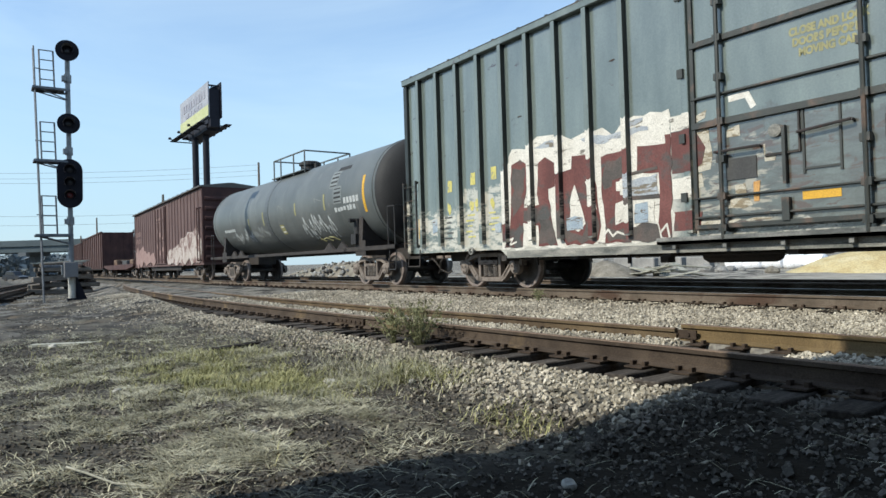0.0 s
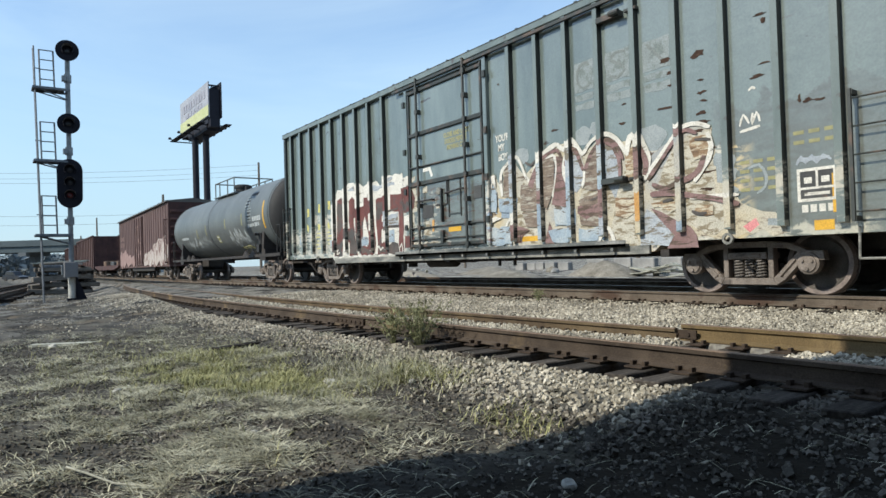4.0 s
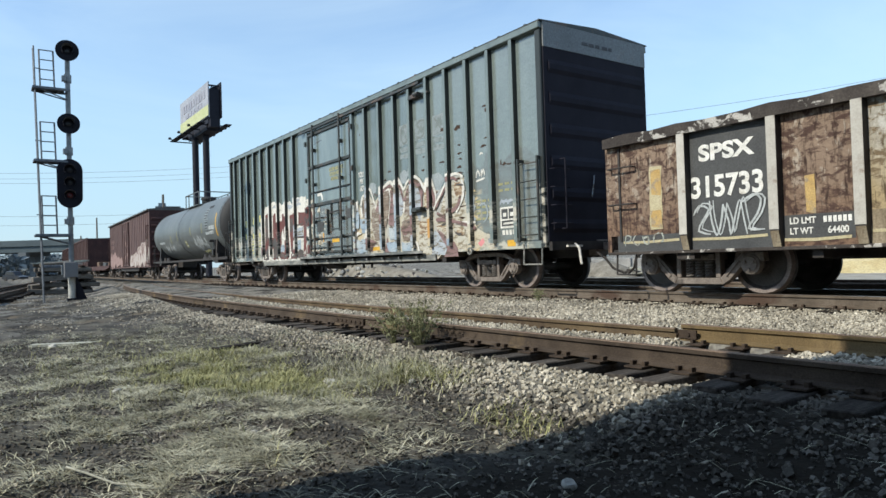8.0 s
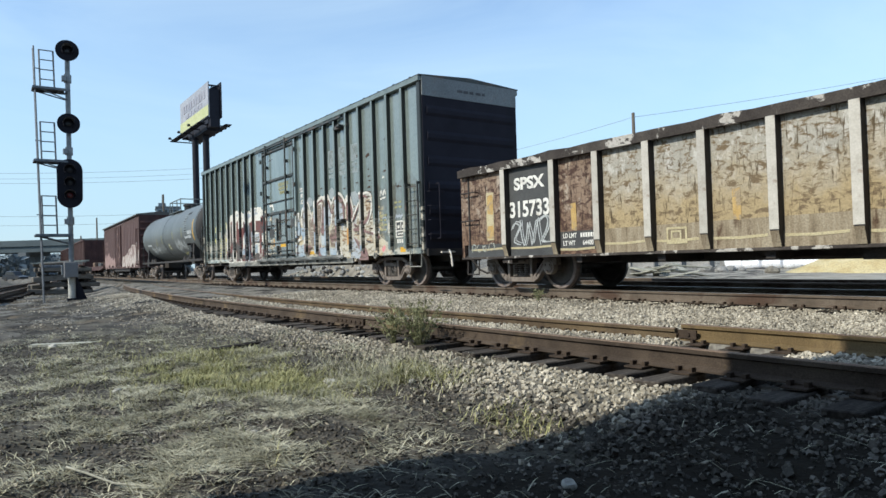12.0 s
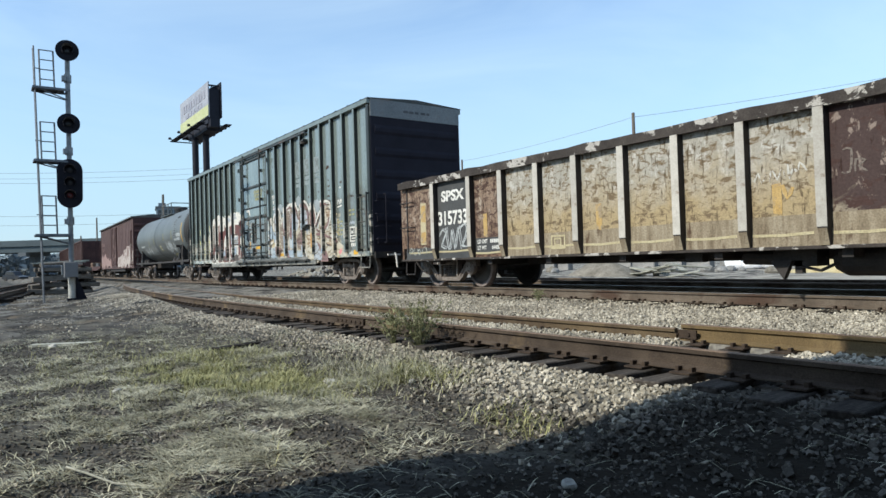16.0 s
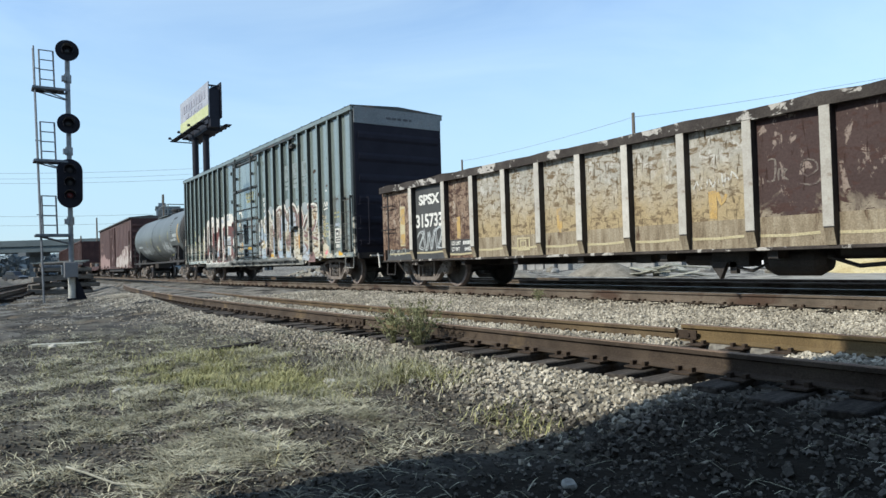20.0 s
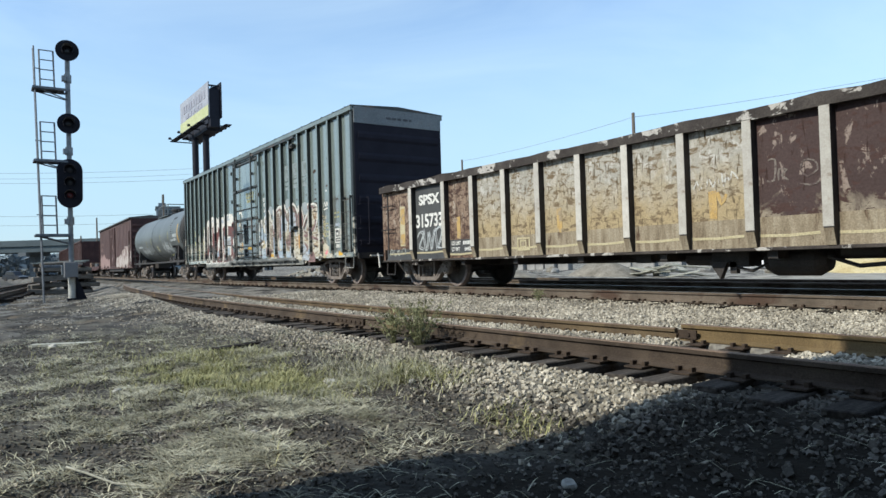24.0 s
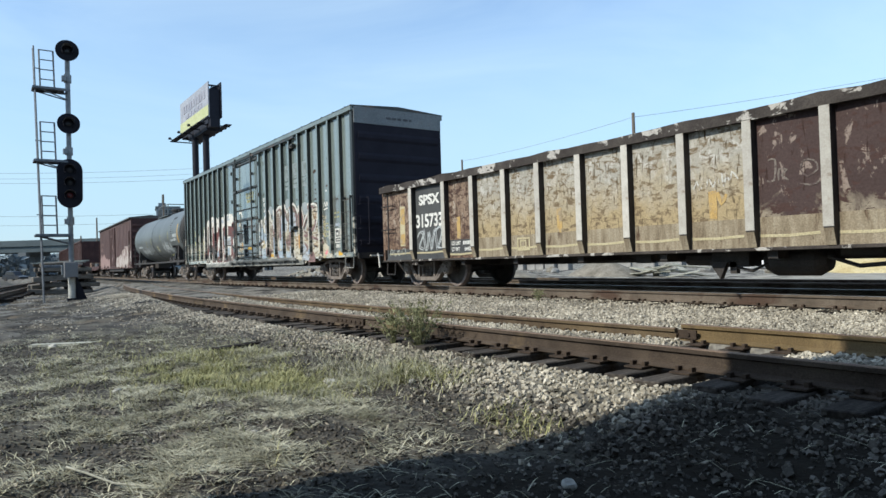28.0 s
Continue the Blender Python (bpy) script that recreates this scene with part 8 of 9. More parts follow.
    for k, z in enumerate((4.82, 4.36, 3.9)):
        bm = bmesh.new()
        lathe(bm, [(0.338, 0.1), (0.35, 0.06), (0.354, 0.0)], "x", 20, (0, 0, z), caps=False)
        part("lens", bm, M["red_lens"] if k == 2 else M["dark_lens"], head, "dim red lens" if k == 2 else "", smooth=True)
        hood(head, z)
    blocks("housing", [(-0.05, 0.3, -0.2, 0.2, 3.6, 5.1)], M["signal_black"], head)
    head.matrix_local = pose(0, 0, 0, 0, 0, -5)
    # long ladder, seen edge-on, with stays to the mast
    bm = bmesh.new()
    for e in (-0.16, 0.16):
        pipe(bm, [(e, -0.88, 0.0), (e, -1.06, 9.2)], 0.028, 6)
    lad = part("ladder", bm, M["galv"], sig)
    for k in range(28):
        z = 0.3 + k * 0.315
        y = -0.88 - 0.18 * z / 9.35
        bm = bmesh.new()
        rod(bm, (-0.16, y, z), (0.16, y, z), 0.012, 6)
        part("rung", bm, M["galv"], lad)
    bm = bmesh.new()
    for z in (1.38, 1.34):
        rod(bm, (0, -0.9, z), (0, 0, z), 0.03, 6)
    part("stay", bm, M["galv"], sig)
    for z in (7.7, 5.11, 2.46):
        landing = blocks("landing", [(-0.3, 0.3, -1.1, -0.1, z + 0.04, z + 0.06)], M["galv"], sig)
        for e in (-0.3, 0.3):
            blocks("beam", [(e - 0.03, e + 0.03, -1.12, 0.05, z - 0.03, z + 0.04)], M["galv"], landing)
        for y in (-1.1, -0.7, -0.3):
            blocks("crossbar", [(-0.27, 0.27, y - 0.025, y + 0.025, z - 0.03, z + 0.037)], M["galv"], landing)
        for e in (-1, 1):
            bm = bmesh.new()
            rod(bm, (e * 0.3, -0.95, z - 0.02), (e * 0.05, 0.0, z - 0.3), 0.025, 6)
            part("strut", bm, M["galv"], landing)
        for y in (-0.86, -0.42):
            bm = bmesh.new()
            rod(bm, (0.0, y, z), (0.0, y - 0.03, z + 1.44), 0.03, 6)
            part("hoop_post", bm, M["galv"], landing)
        for k in range(4):
            bm = bmesh.new()
            rod(bm, (0.0, -0.88, z + 0.38 + k * 0.35), (0.0, -0.44, z + 0.38 + k * 0.35), 0.022, 6)
            part("rung", bm, M["galv"], landing)
        bm = bmesh.new()
        rod(bm, (0.0, -1.05, z + 0.75), (0.0, -0.87, z + 0.75), 0.02, 6)
        part("tie_bar", bm, M["galv"], landing)


def make_billboard():
    bb = empty("billboard", -79.0, 11.0, -0.5, label="two-sided roadside billboard on twin dark steel posts", category="billboard")
    ox, oy, oz = 79.0, -11.0, 0.5

    def L(x, y, z):
        return (x + ox, y + oy, z + oz)
    for x, y in ((-80.85, 10.92), (-78.25, 11.44)):
        bm = bmesh.new()
        rod(bm, L(x, y, -0.5), L(x, y, 17.0), 0.37, 16)
        part("post", bm, M["dark_steel"], bb, smooth=True)
    # faces run back in a shallow V
    for (ax, ay), (bx, by), m_, nm in (((-74.05, 10.62), (-86.45, 10.66), "billboard_face", "near"), ((-73.75, 11.9), (-86.0, 12.1), "dark_steel", "rear")):
        bm = bmesh.new()
        d = Vector((bx - ax, by - ay)).normalized()
        n = Vector((d.y, -d.x)) * 0.12
        prism(bm, [L(ax, ay, 0)[:2], L(bx, by, 0)[:2], L(bx + n.x, by + n.y, 0)[:2], L(ax + n.x, ay + n.y, 0)[:2]], 17.25 + oz, 21.2 + oz, "z")
        face = part("sign_face", bm, M[m_], bb, "pale printed sheet" if nm == "near" else "dark rear sheet")
        if nm == "near":
            def strip(f0, f1, z0, z1, mm, off=0.03):
                bm = bmesh.new()
                p, q = Vector((ax, ay)) + Vector((bx - ax, by - ay)) * f0, Vector((ax, ay)) + Vector((bx - ax, by - ay)) * f1
                m2 = Vector((d.y, -d.x)) * off
                if m2.y > 0:
                    m2 = -m2
                prism(bm, [L(p.x, p.y, 0)[:2], L(q.x, q.y, 0)[:2], L(q.x + m2.x, q.y + m2.y, 0)[:2], L(p.x + m2.x, p.y + m2.y, 0)[:2]], z0 + oz, z1 + oz, "z")
                part("printed_band", bm, M[mm], face)
            strip(0.0, 1.0, 17.45, 18.65, "billboard_yellow")
            strip(0.0, 1.0, 17.26, 17.44, "dark_steel", 0.06)
            for k in range(9):
                strip(0.1 + k * 0.09, 0.16 + k * 0.09, 19.6, 20.5, "billboard_ink")
            for k in range(5):
                strip(0.2 + k * 0.12, 0.29 + k * 0.12, 18.8, 19.3, "billboard_ink")
    bm = bmesh.new()
    for x in (-75.0, -79.0, -82.0, -85.3):
        box(bm, *sorted((L(x, 0, 0)[0] - 0.1, L(x, 0, 0)[0] + 0.1)), 10.8 + oy, 12.1 + oy, 17.3 + oz, 17.55 + oz)
        box(bm, *sorted((L(x, 0, 0)[0] - 0.1, L(x, 0, 0)[0] + 0.1)), 11.2 + oy, 12.1 + oy, 17.3 + oz, 20.9 + oz)
    box(bm, L(-75.2, 0, 0)[0], L(-74.0, 0, 0)[0], 10.8 + oy, 11.85 + oy, 16.2 + oz, 20.45 + oz)
    box(bm, L(-74.3, 0, 0)[0], L(-74.1, 0, 0)[0], 10.8 + oy, 11.85 + oy, 20.75 + oz, 20.9 + oz)
    box(bm, L(-86, 0, 0)[0], L(-74.5, 0, 0)[0], 10.7 + oy, 11.6 + oy, 16.7 + oz, 17.2 + oz)
    box(bm, L(-83, 0, 0)[0], L(-75.2, 0, 0)[0], 10.7 + oy, 12.2 + oy, 16.0 + oz, 16.7 + oz)
    part("frame", bm, M["dark_steel"], bb)
    for y in (9.95, 12.85):
        bm = bmesh.new()
        box(bm, L(-87.5, 0, 0)[0], L(-74.2, 0, 0)[0], y + oy - 0.35, y + oy + 0.35, 16.6 + oz, 16.68 + oz)
        for x in (-87, -84, -81, -78, -75.0):
            lx = L(x, 0, 0)[0]
            box(bm, lx - 0.06, lx + 0.06, min(y, 11.0) + oy - 0.4, max(y, 11.0) + oy + 0.4, 16.5 + oz, 16.62 + oz)
        part("catwalk", bm, M["dark_steel"], bb)
        for x in (-86.5, -82, -77.5):
            bm = bmesh.new()
            yy = y + oy + (-0.6 if y < 11 else 0.6)
            rod(bm, (L(x, 0, 0)[0], y + oy, 16.65 + oz), (L(x, 0, 0)[0], yy, 16.8 + oz), 0.05, 6)
            box(bm, L(x, 0, 0)[0] - 0.25, L(x, 0, 0)[0] + 0.25, yy - 0.12, yy + 0.12, 16.75 + oz, 16.95 + oz)
            part("floodlight", bm, M["dark_steel"], bb)


def make_overpass():
    top = empty("overpass", -199.4, 1.6, -0.7, math.degrees(math.atan2(15.43, 10.84)), "grey concrete road overpass far beyond the yard", "bridge")
    blocks("deck", [(-70, 120, -5, 5, 8.1, 8.7)], M["bridge_deck"], top)
    for y in (-4.8, -1.6, 1.6, 4.8):
        blocks("girder", [(-70, 120, y - 0.25, y + 0.25, 6.5, 8.1)], M["bridge"], top)
    for y in (-5.2, 5.2):
        blocks("parapet", [(-70, 120, y - 0.2, y + 0.2, 8.0, 9.5)], M["bridge"], top)
    for x in (-60, -30, 0, 30, 60, 90):
        pier = blocks("pier_cap", [(x - 1.0, x + 1.0, -5.2, 5.2, 5.6, 6.5)], M["bridge_deck"], top)
        blocks("column", [(x - 0.8, x + 0.8, -1.1, 1.1, 0, 5.6)], M["bridge_deck"], pier, bevel=0.1)


def make_far_block():
    """Distant flat-roofed block with roof plant and a mast, seen over the cars."""
    b = empty("office_block", -246.0, 44.6, -0.7, -11, "pale blue-grey distant block with rooftop mast", "building")
    blocks("wall", [(-6, 6, -3.7, 3.7, 0, 22.2)], M["far_wall"], b)
    blocks("roof", [(-6.3, 6.3, -4.0, 4.0, 22.2, 22.8)], M["bridge_deck"], b)
    blocks("roof_plant", [(-3, 3, -3.0, -0.6, 22.8, 24.2)], M["far_wall"], b)
    bm = bmesh.new()
    rod(bm, (0, -1.6, 24.2), (0, -1.6, 27.4), 0.3, 8, 0.15)
    part("mast", bm, M["bridge"], b)
    for k in range(6):
        for n in range(4):
            blocks("window", [(6.0, 6.05, -3.2 + n * 1.7, -2.0 + n * 1.7, 2.5 + k * 3.4, 4.6 + k * 3.4)], M["glass"], b)


def make_pole(x, y, top, r, arm=True, z0=-0.6, label="weathered wooden utility pole with crossarm"):
    p = empty("utility_pole", x, y, z0, 35, label, "utility pole", "poles along the yard")
    bm = bmesh.new()
    rod(bm, (0, 0, 0), (0, 0, top - z0), r, 10, r * 0.7)
    part("pole", bm, M["pole_wood"], p, smooth=True)
    if arm:
        blocks("crossarm", [(-0.07, 0.07, -1.1, 1.1, top - z0 - 0.7, top - z0 - 0.56)], M["pole_wood"], p)
        for e in (-1.0, 1.0):
            bm = bmesh.new()
            rod(bm, (0, e, top - z0 - 0.56), (0, e, top - z0 - 0.38), 0.05, 8)
            part("insulator", bm, M["relay_grey"], p)


def make_wire(name, a, b, sag, r, label="thin grey overhead utility cable"):
    a, b = Vector(a), Vector(b)
    bm = bmesh.new()
    pts = []
    for k in range(17):
        f = k / 16
        pts.append(a.lerp(b, f) - Vector((0, 0, sag * 4 * f * (1 - f))))
    pipe(bm, pts, r, 5)
    tagged(part(name, bm, M["wire"]), label, "cable")


def heap(name, cx, cy, rx, ry, h, seed, material, label, category, n=26):
    """A loose pile resting on the ground."""
    bm = bmesh.new()
    r = random.Random(seed)
    rings, ph = [], r.uniform(0, 9)
    for i in range(10):
        f = i / 9
        ring = []
        for k in range(n):
            a = k * math.tau / n
            w = 1 + 0.18 * math.sin(2 * a + ph) + 0.1 * math.sin(5 * a + 2 * ph)
            x, y = cx + rx * (1 - f) * w * math.cos(a), cy + ry * (1 - f) * w * math.sin(a)
            z = ground_z(x, y) - 0.06 + h * (1 - (1 - f) ** 1.6) * (1 + 0.2 * noise.noise((x * 1.5, y * 1.5, seed))) + 0.05 * h * noise.noise((x * 6, y * 6, seed))
            ring.append(bm.verts.new((x, y, z)))
        rings.append(ring)
    for p, q in zip(rings, rings[1:]):
        for k in range(n):
            bm.faces.new((p[k], p[(k + 1) % n], q[(k + 1) % n], q[k]))
    bm.faces.new(rings[-1])
    return tagged(part(name, bm, material, smooth=True), label, category)


def rock(name, x, y, s, seed, material, label, flat=0.7):
    bm = bmesh.new()
    bmesh.ops.create_icosphere(bm, subdivisions=2, radius=1.0)
    r = random.Random(seed)
    for v in bm.verts:
        k = 1 + 0.28 * noise.noise(v.co * 1.3 + Vector((seed, 0, 0))) + r.uniform(-0.05, 0.05)
        v.co = Vector((v.co.x * s * k, v.co.y * s * k * 0.8, v.co.z * s * k * flat))
    ob = tagged(part(name, bm, material), label, "rock")
    ob.matrix_world = pose(x, y, ground_z(x, y) + s * flat * 0.35, 0, 0, seed * 40)
    return ob


def make_yard():
    """What lies beyond the tracks: wrapped bales, sand, boards, blocks, spoil."""
    r = random.Random(12)
    for k in range(5):
        x = -20.7 + k * 1.08
        bm = bmesh.new()
        lathe(bm, [(-0.52, 0.0), (-0.52, 0.22), (-0.48, 0.36), (-0.3, 0.41), (0.3, 0.4), (0.48, 0.36), (0.52, 0.22), (0.52, 0.0)], "x", 16, caps=False)
        for v in bm.verts:
            v.co *= 1 + 0.12 * noise.noise(v.co * 2.5 + Vector((k * 3, 0, 0)))
        ob = tagged(part("wrapped_bale", bm, M["white_wrap"], smooth=True), "white plastic-wrapped bale lying on the dirt", "bale", "row of white bales")
        ob.matrix_world = pose(x, 24 + r.uniform(-0.2, 0.2), ground_z(x, 24) + 0.34, 0, r.uniform(-3, 3), r.uniform(-8, 8))
    heap("sand_mound", -12.3, 20.6, 4.1, 2.2, 0.98, 5, M["sand"], "broad pile of yellow sand", "sand pile", 34)
    heap("dirt_mound", -22.0, 14.6, 2.5, 1.5, 0.78, 7, M["dirt_pile"], "low pile of grey-brown dirt", "dirt mound")
    heap("dirt_mound", -27.5, 13.2, 2.6, 1.3, 0.42, 9, M["dirt_pile"], "low pile of grey-brown dirt", "dirt mound")
    heap("dirt_mound", -34.0, 17.2, 4.0, 1.6, 0.5, 11, M["dirt_pile"], "long low pile of grey-brown dirt", "dirt mound")
    for k in range(15):
        x, y = -18.2 + r.uniform(-1.4, 1.4), 14.2 + r.uniform(-0.8, 1.2)
        ob = tagged(blocks("board", [(-0.9, 0.9, -0.14, 0.14, -0.02, 0.02)], M["plank"], None), "weathered loose board on a scrap heap", "board", "scattered boards")
        ob.matrix_world = pose(x, y, ground_z(x, y) + 0.08 + 0.025 * k, r.uniform(-8, 8), r.uniform(-12, 12), r.uniform(-60, 60))
    for k in range(5):
        x = -40.5 + k * 1.15
        ob = tagged(blocks("concrete_block", [(-0.5, 0.5, -0.3, 0.3, 0, 0.62)], M["concrete"], None, bevel=0.04), "pale concrete barrier block", "concrete block", "row of concrete blocks")
        ob.matrix_world = pose(x, 26 + r.uniform(-0.15, 0.15), ground_z(x, 26) - 0.03, 0, 0, r.uniform(-6, 6))
    def on_mound(x, y):
        rho = min(1.0, math.hypot((x + 47) / 12.5, (y - 13.4) / 1.6))
        return ground_z(x, y) - 0.06 + 1.12 * (1 - rho ** 1.6)
    for k in range(150):
        x, y = -47 + r.uniform(-12.5, 12.5), 12.7 + r.uniform(-1.3, 1.2)
        ob = rock("rubble", x, y, r.uniform(0.08, 0.24), 200 + k, M[("concrete", "white_rock", "dirt_pile", "concrete", "steel_black")[k % 5]], "pale broken rubble heaped beside the track", r.uniform(0.6, 1.1))
        ob["category"] = "rubble"
        ob.matrix_world = pose(x, y, on_mound(x, y) + 0.05, r.uniform(-40, 40), r.uniform(-40, 40), r.uniform(0, 180))
    for k in range(48):
        x, y = -47 + r.uniform(-12, 12), 12.6 + r.uniform(-1.0, 1.2)
        l = r.uniform(0.2, 0.7)
        ob = tagged(blocks("board", [(-l, l, -0.08, 0.08, -0.03, 0.03)], M[("plank", "white_rock", "steel_black")[k % 3]], None), "broken board on the rubble beside the track", "board", "boards on the rubble")
        ob.matrix_world = pose(x, y, on_mound(x, y) + 0.06, r.uniform(-25, 25), r.uniform(-35, 35), r.uniform(0, 180))
    heap("dirt_mound", -47.0, 13.4, 13.0, 1.6, 1.15, 15, M["dirt_pile"], "long pile of dirt under rubble", "dirt mound", 40)
    for k in range(30):
        x, y = r.uniform(-34, -12), r.uniform(16.5, 30)
        rock("rock", x, y, r.uniform(0.12, 0.42), 50 + k, M["concrete" if k % 2 else "dirt_pile"], "pale broken rock on the dirt lot")
    for k in range(6):
        x = -24 - k * 2.2
        ob = tagged(blocks("concrete_block", [(-0.9, 0.9, -0.3, 0.3, 0, 0.75)], M["concrete"], None, bevel=0.05), "pale concrete barrier block", "concrete block", "row of concrete blocks")
        ob.matrix_world = pose(x, 29 + r.uniform(-0.3, 0.3), ground_z(x, 29) - 0.03, 0, 0, r.uniform(-8, 8))


def make_timber_stack():
    """Old crossing panels and ties, tumbled in layers behind the signal."""
    st = empty("timber_stack", -40.6, -6.75, -0.5, 0, "tumbled stack of old brown timbers and panels behind the signal", "timber stack")
    r = random.Random(2)
    z = 0.0
    for lvl, (h, gap, n, half) in enumerate(((0.26, 0.12, 4, 1.5), (0.24, 0.1, 4, 1.45), (0.3, 0.16, 3, 1.35), (0.22, 0.08, 4, 1.25), (0.2, 0.0, 2, 0.8))):
        for k in range(n):
            w = 1.9 / n * r.uniform(0.8, 0.96)
            tb = blocks("timber", [(-w / 2, w / 2, -half * r.uniform(0.85, 1.05), half * r.uniform(0.85, 1.05), 0, h * r.uniform(0.85, 1.0))], M["old_timber"], st, bevel=0.025)
            tb.matrix_local = pose(-0.95 + (k + 0.5) * 1.9 / n, r.uniform(-0.25, 0.25) - (0.35 if lvl == 4 else 0.0), z, r.uniform(-3.5, 3.5), r.uniform(-3, 3), r.uniform(-8, 8))
        z += h
        if gap:
            for y in (-0.95, 0.1, 0.9):
                bl = blocks("bearer", [(-1.0, 1.0, -0.1, 0.1, 0, gap)], M["tie"], st, "dark bearer under the timbers")
                bl.matrix_local = pose(0, y + r.uniform(-0.15, 0.15), z - 0.01, 0, 0, r.uniform(-6, 6))
            z += gap
    # planks leaning over the top
    for k in range(3):
        pl = blocks("plank", [(-0.14, 0.14, -1.2, 1.2, 0, 0.06)], M["plank"], st, "grey weathered plank")
        pl.matrix_local = pose(0.3 - 0.35 * k, -0.3 + 0.2 * k, z - 0.1 + 0.05 * k, r.uniform(-4, 4), r.uniform(-5, 5), r.uniform(-14, 14))


def make_parked_car():
    car = empty("parked_car", -142.9, -4.9, -0.7, 35, "dark parked car beyond the branch track", "car")
    bm = bmesh.new()
    prism(bm, [(-2.2, 0.3), (2.2, 0.3), (2.25, 0.7), (1.5, 0.95), (-2.1, 1.0), (-2.25, 0.6)], -0.85, 0.85)
    part("body", bm, M["car_paint"], car, bevel=0.06)
    bm = bmesh.new()
    prism(bm, [(-1.9, 0.98), (1.0, 0.95), (0.3, 1.75), (-1.4, 1.8)], -0.75, 0.75)
    part("cabin", bm, M["car_paint"], car, bevel=0.08)
    for s in (-1, 1):
        bm = bmesh.new()
        prism(bm, [(-1.6, 1.05), (0.75, 1.02), (0.25, 1.62), (-1.25, 1.66)], s * 0.75, s * 0.765)
        part("window", bm, M["glass"], car)
        for x in (-1.35, 1.4):
            bm = bmesh.new()
            lathe(bm, [(s * 0.66, 0.0), (s * 0.66, 0.32), (s * 0.88, 0.32), (s * 0.88, 0.0)], "y", 18, (x, 0, 0.32), caps=False)
            part("wheel", bm, M["steel_black"], car)


def make_far_woods():
    """Bare woods along the left horizon, haze mixed into their colour: many small clumps in one sheet of stuff."""
    r = random.Random(21)
    verts, faces = [], []
    for k in range(9000):
        f = r.random()
        d = r.uniform(260, 420)
        ang = radians(166 + 22 * f)
        cx, cy = d * math.cos(ang), -10 + d * math.sin(ang)
        hmax = 7.5 + 2.0 * noise.noise((f * 14, d * 0.01, 2.0)) + 2.0 * noise.noise((f * 50, 0, 7.0))
        cz = -0.8 + hmax * r.random() ** 1.1
        s = r.uniform(0.8, 2.2)
        base = len(verts)
        for _ in range(6):
            v = Vector((r.gauss(0, 1), r.gauss(0, 1), r.gauss(0, 0.8))).normalized() * s
            verts.append((cx + v.x, cy + v.y, cz + v.z))
        faces += [(base, base + 1, base + 2), (base + 2, base + 3, base + 4), (base + 4, base + 5, base), (base + 1, base + 3, base + 5)]
    me = bpy.data.meshes.new("far_woods")
    me.from_pydata(verts, [], faces)
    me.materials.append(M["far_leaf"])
    tagged(new("far_woods", me), "bare woods on the horizon, tinted blue-grey for haze", "woods", kind="stuff")


make_shade_building()
make_signal()
make_billboard()
make_overpass()
for px_, py_, pt_, pr_, pa_ in ((-156.4, 10.3, 11.9, 0.2, False), (-116.9, 31.5, 19.4, 0.26, False), (-38.8, 38.4, 13.5, 0.2, False), (-116.4, 14.95, 13.0, 0.2, False), (-169.8, 8.8, 8.7, 0.2, False),
                                (-150.5, -16.0, 20.0, 0.26, False), (-18.8, 66.5, 18.0, 0.2, False), (-72.6, 44.3, 14.4, 0.18, False)):
    make_pole(px_, py_, pt_, pr_, pa_, label="weathered wooden utility pole with crossarm" if pa_ else "plain weathered wooden utility pole")
for za, zb in ((19.3, 19.0), (18.3, 18.0), (17.5, 17.1), (11.5, 11.0), (9.75, 9.7)):
    make_wire("cable", (-150.5, -16.0, za), (-116.9, 31.5, zb), 0.6, 0.026)
make_wire("cable", (-38.8, 38.4, 13.1), (-18.8, 66.5, 17.8), 0.3, 0.018)
make_wire("cable", (-38.8, 38.4, 13.1), (-72.6, 44.3, 14.2), 0.3, 0.018)
make_far_block()
make_yard()
make_timber_stack()
make_parked_car()
make_far_woods()


# ---- ground cover ----
def loose(name, verts, faces, material, label, category):
    me = bpy.data.meshes.new(name)
    me.from_pydata(verts, [], faces)
    me.materials.append(material)
    return tagged(new(name, me), label, category, kind="stuff")


CUBE = np.array([(x, y, z) for x in (-1, 1) for y in (-1, 1) for z in (-1, 1)], float)
QUADS = np.array([(0, 1, 3, 2), (4, 6, 7, 5), (0, 4, 5, 1), (2, 3, 7, 6), (0, 2, 6, 4), (1, 5, 7, 3)])


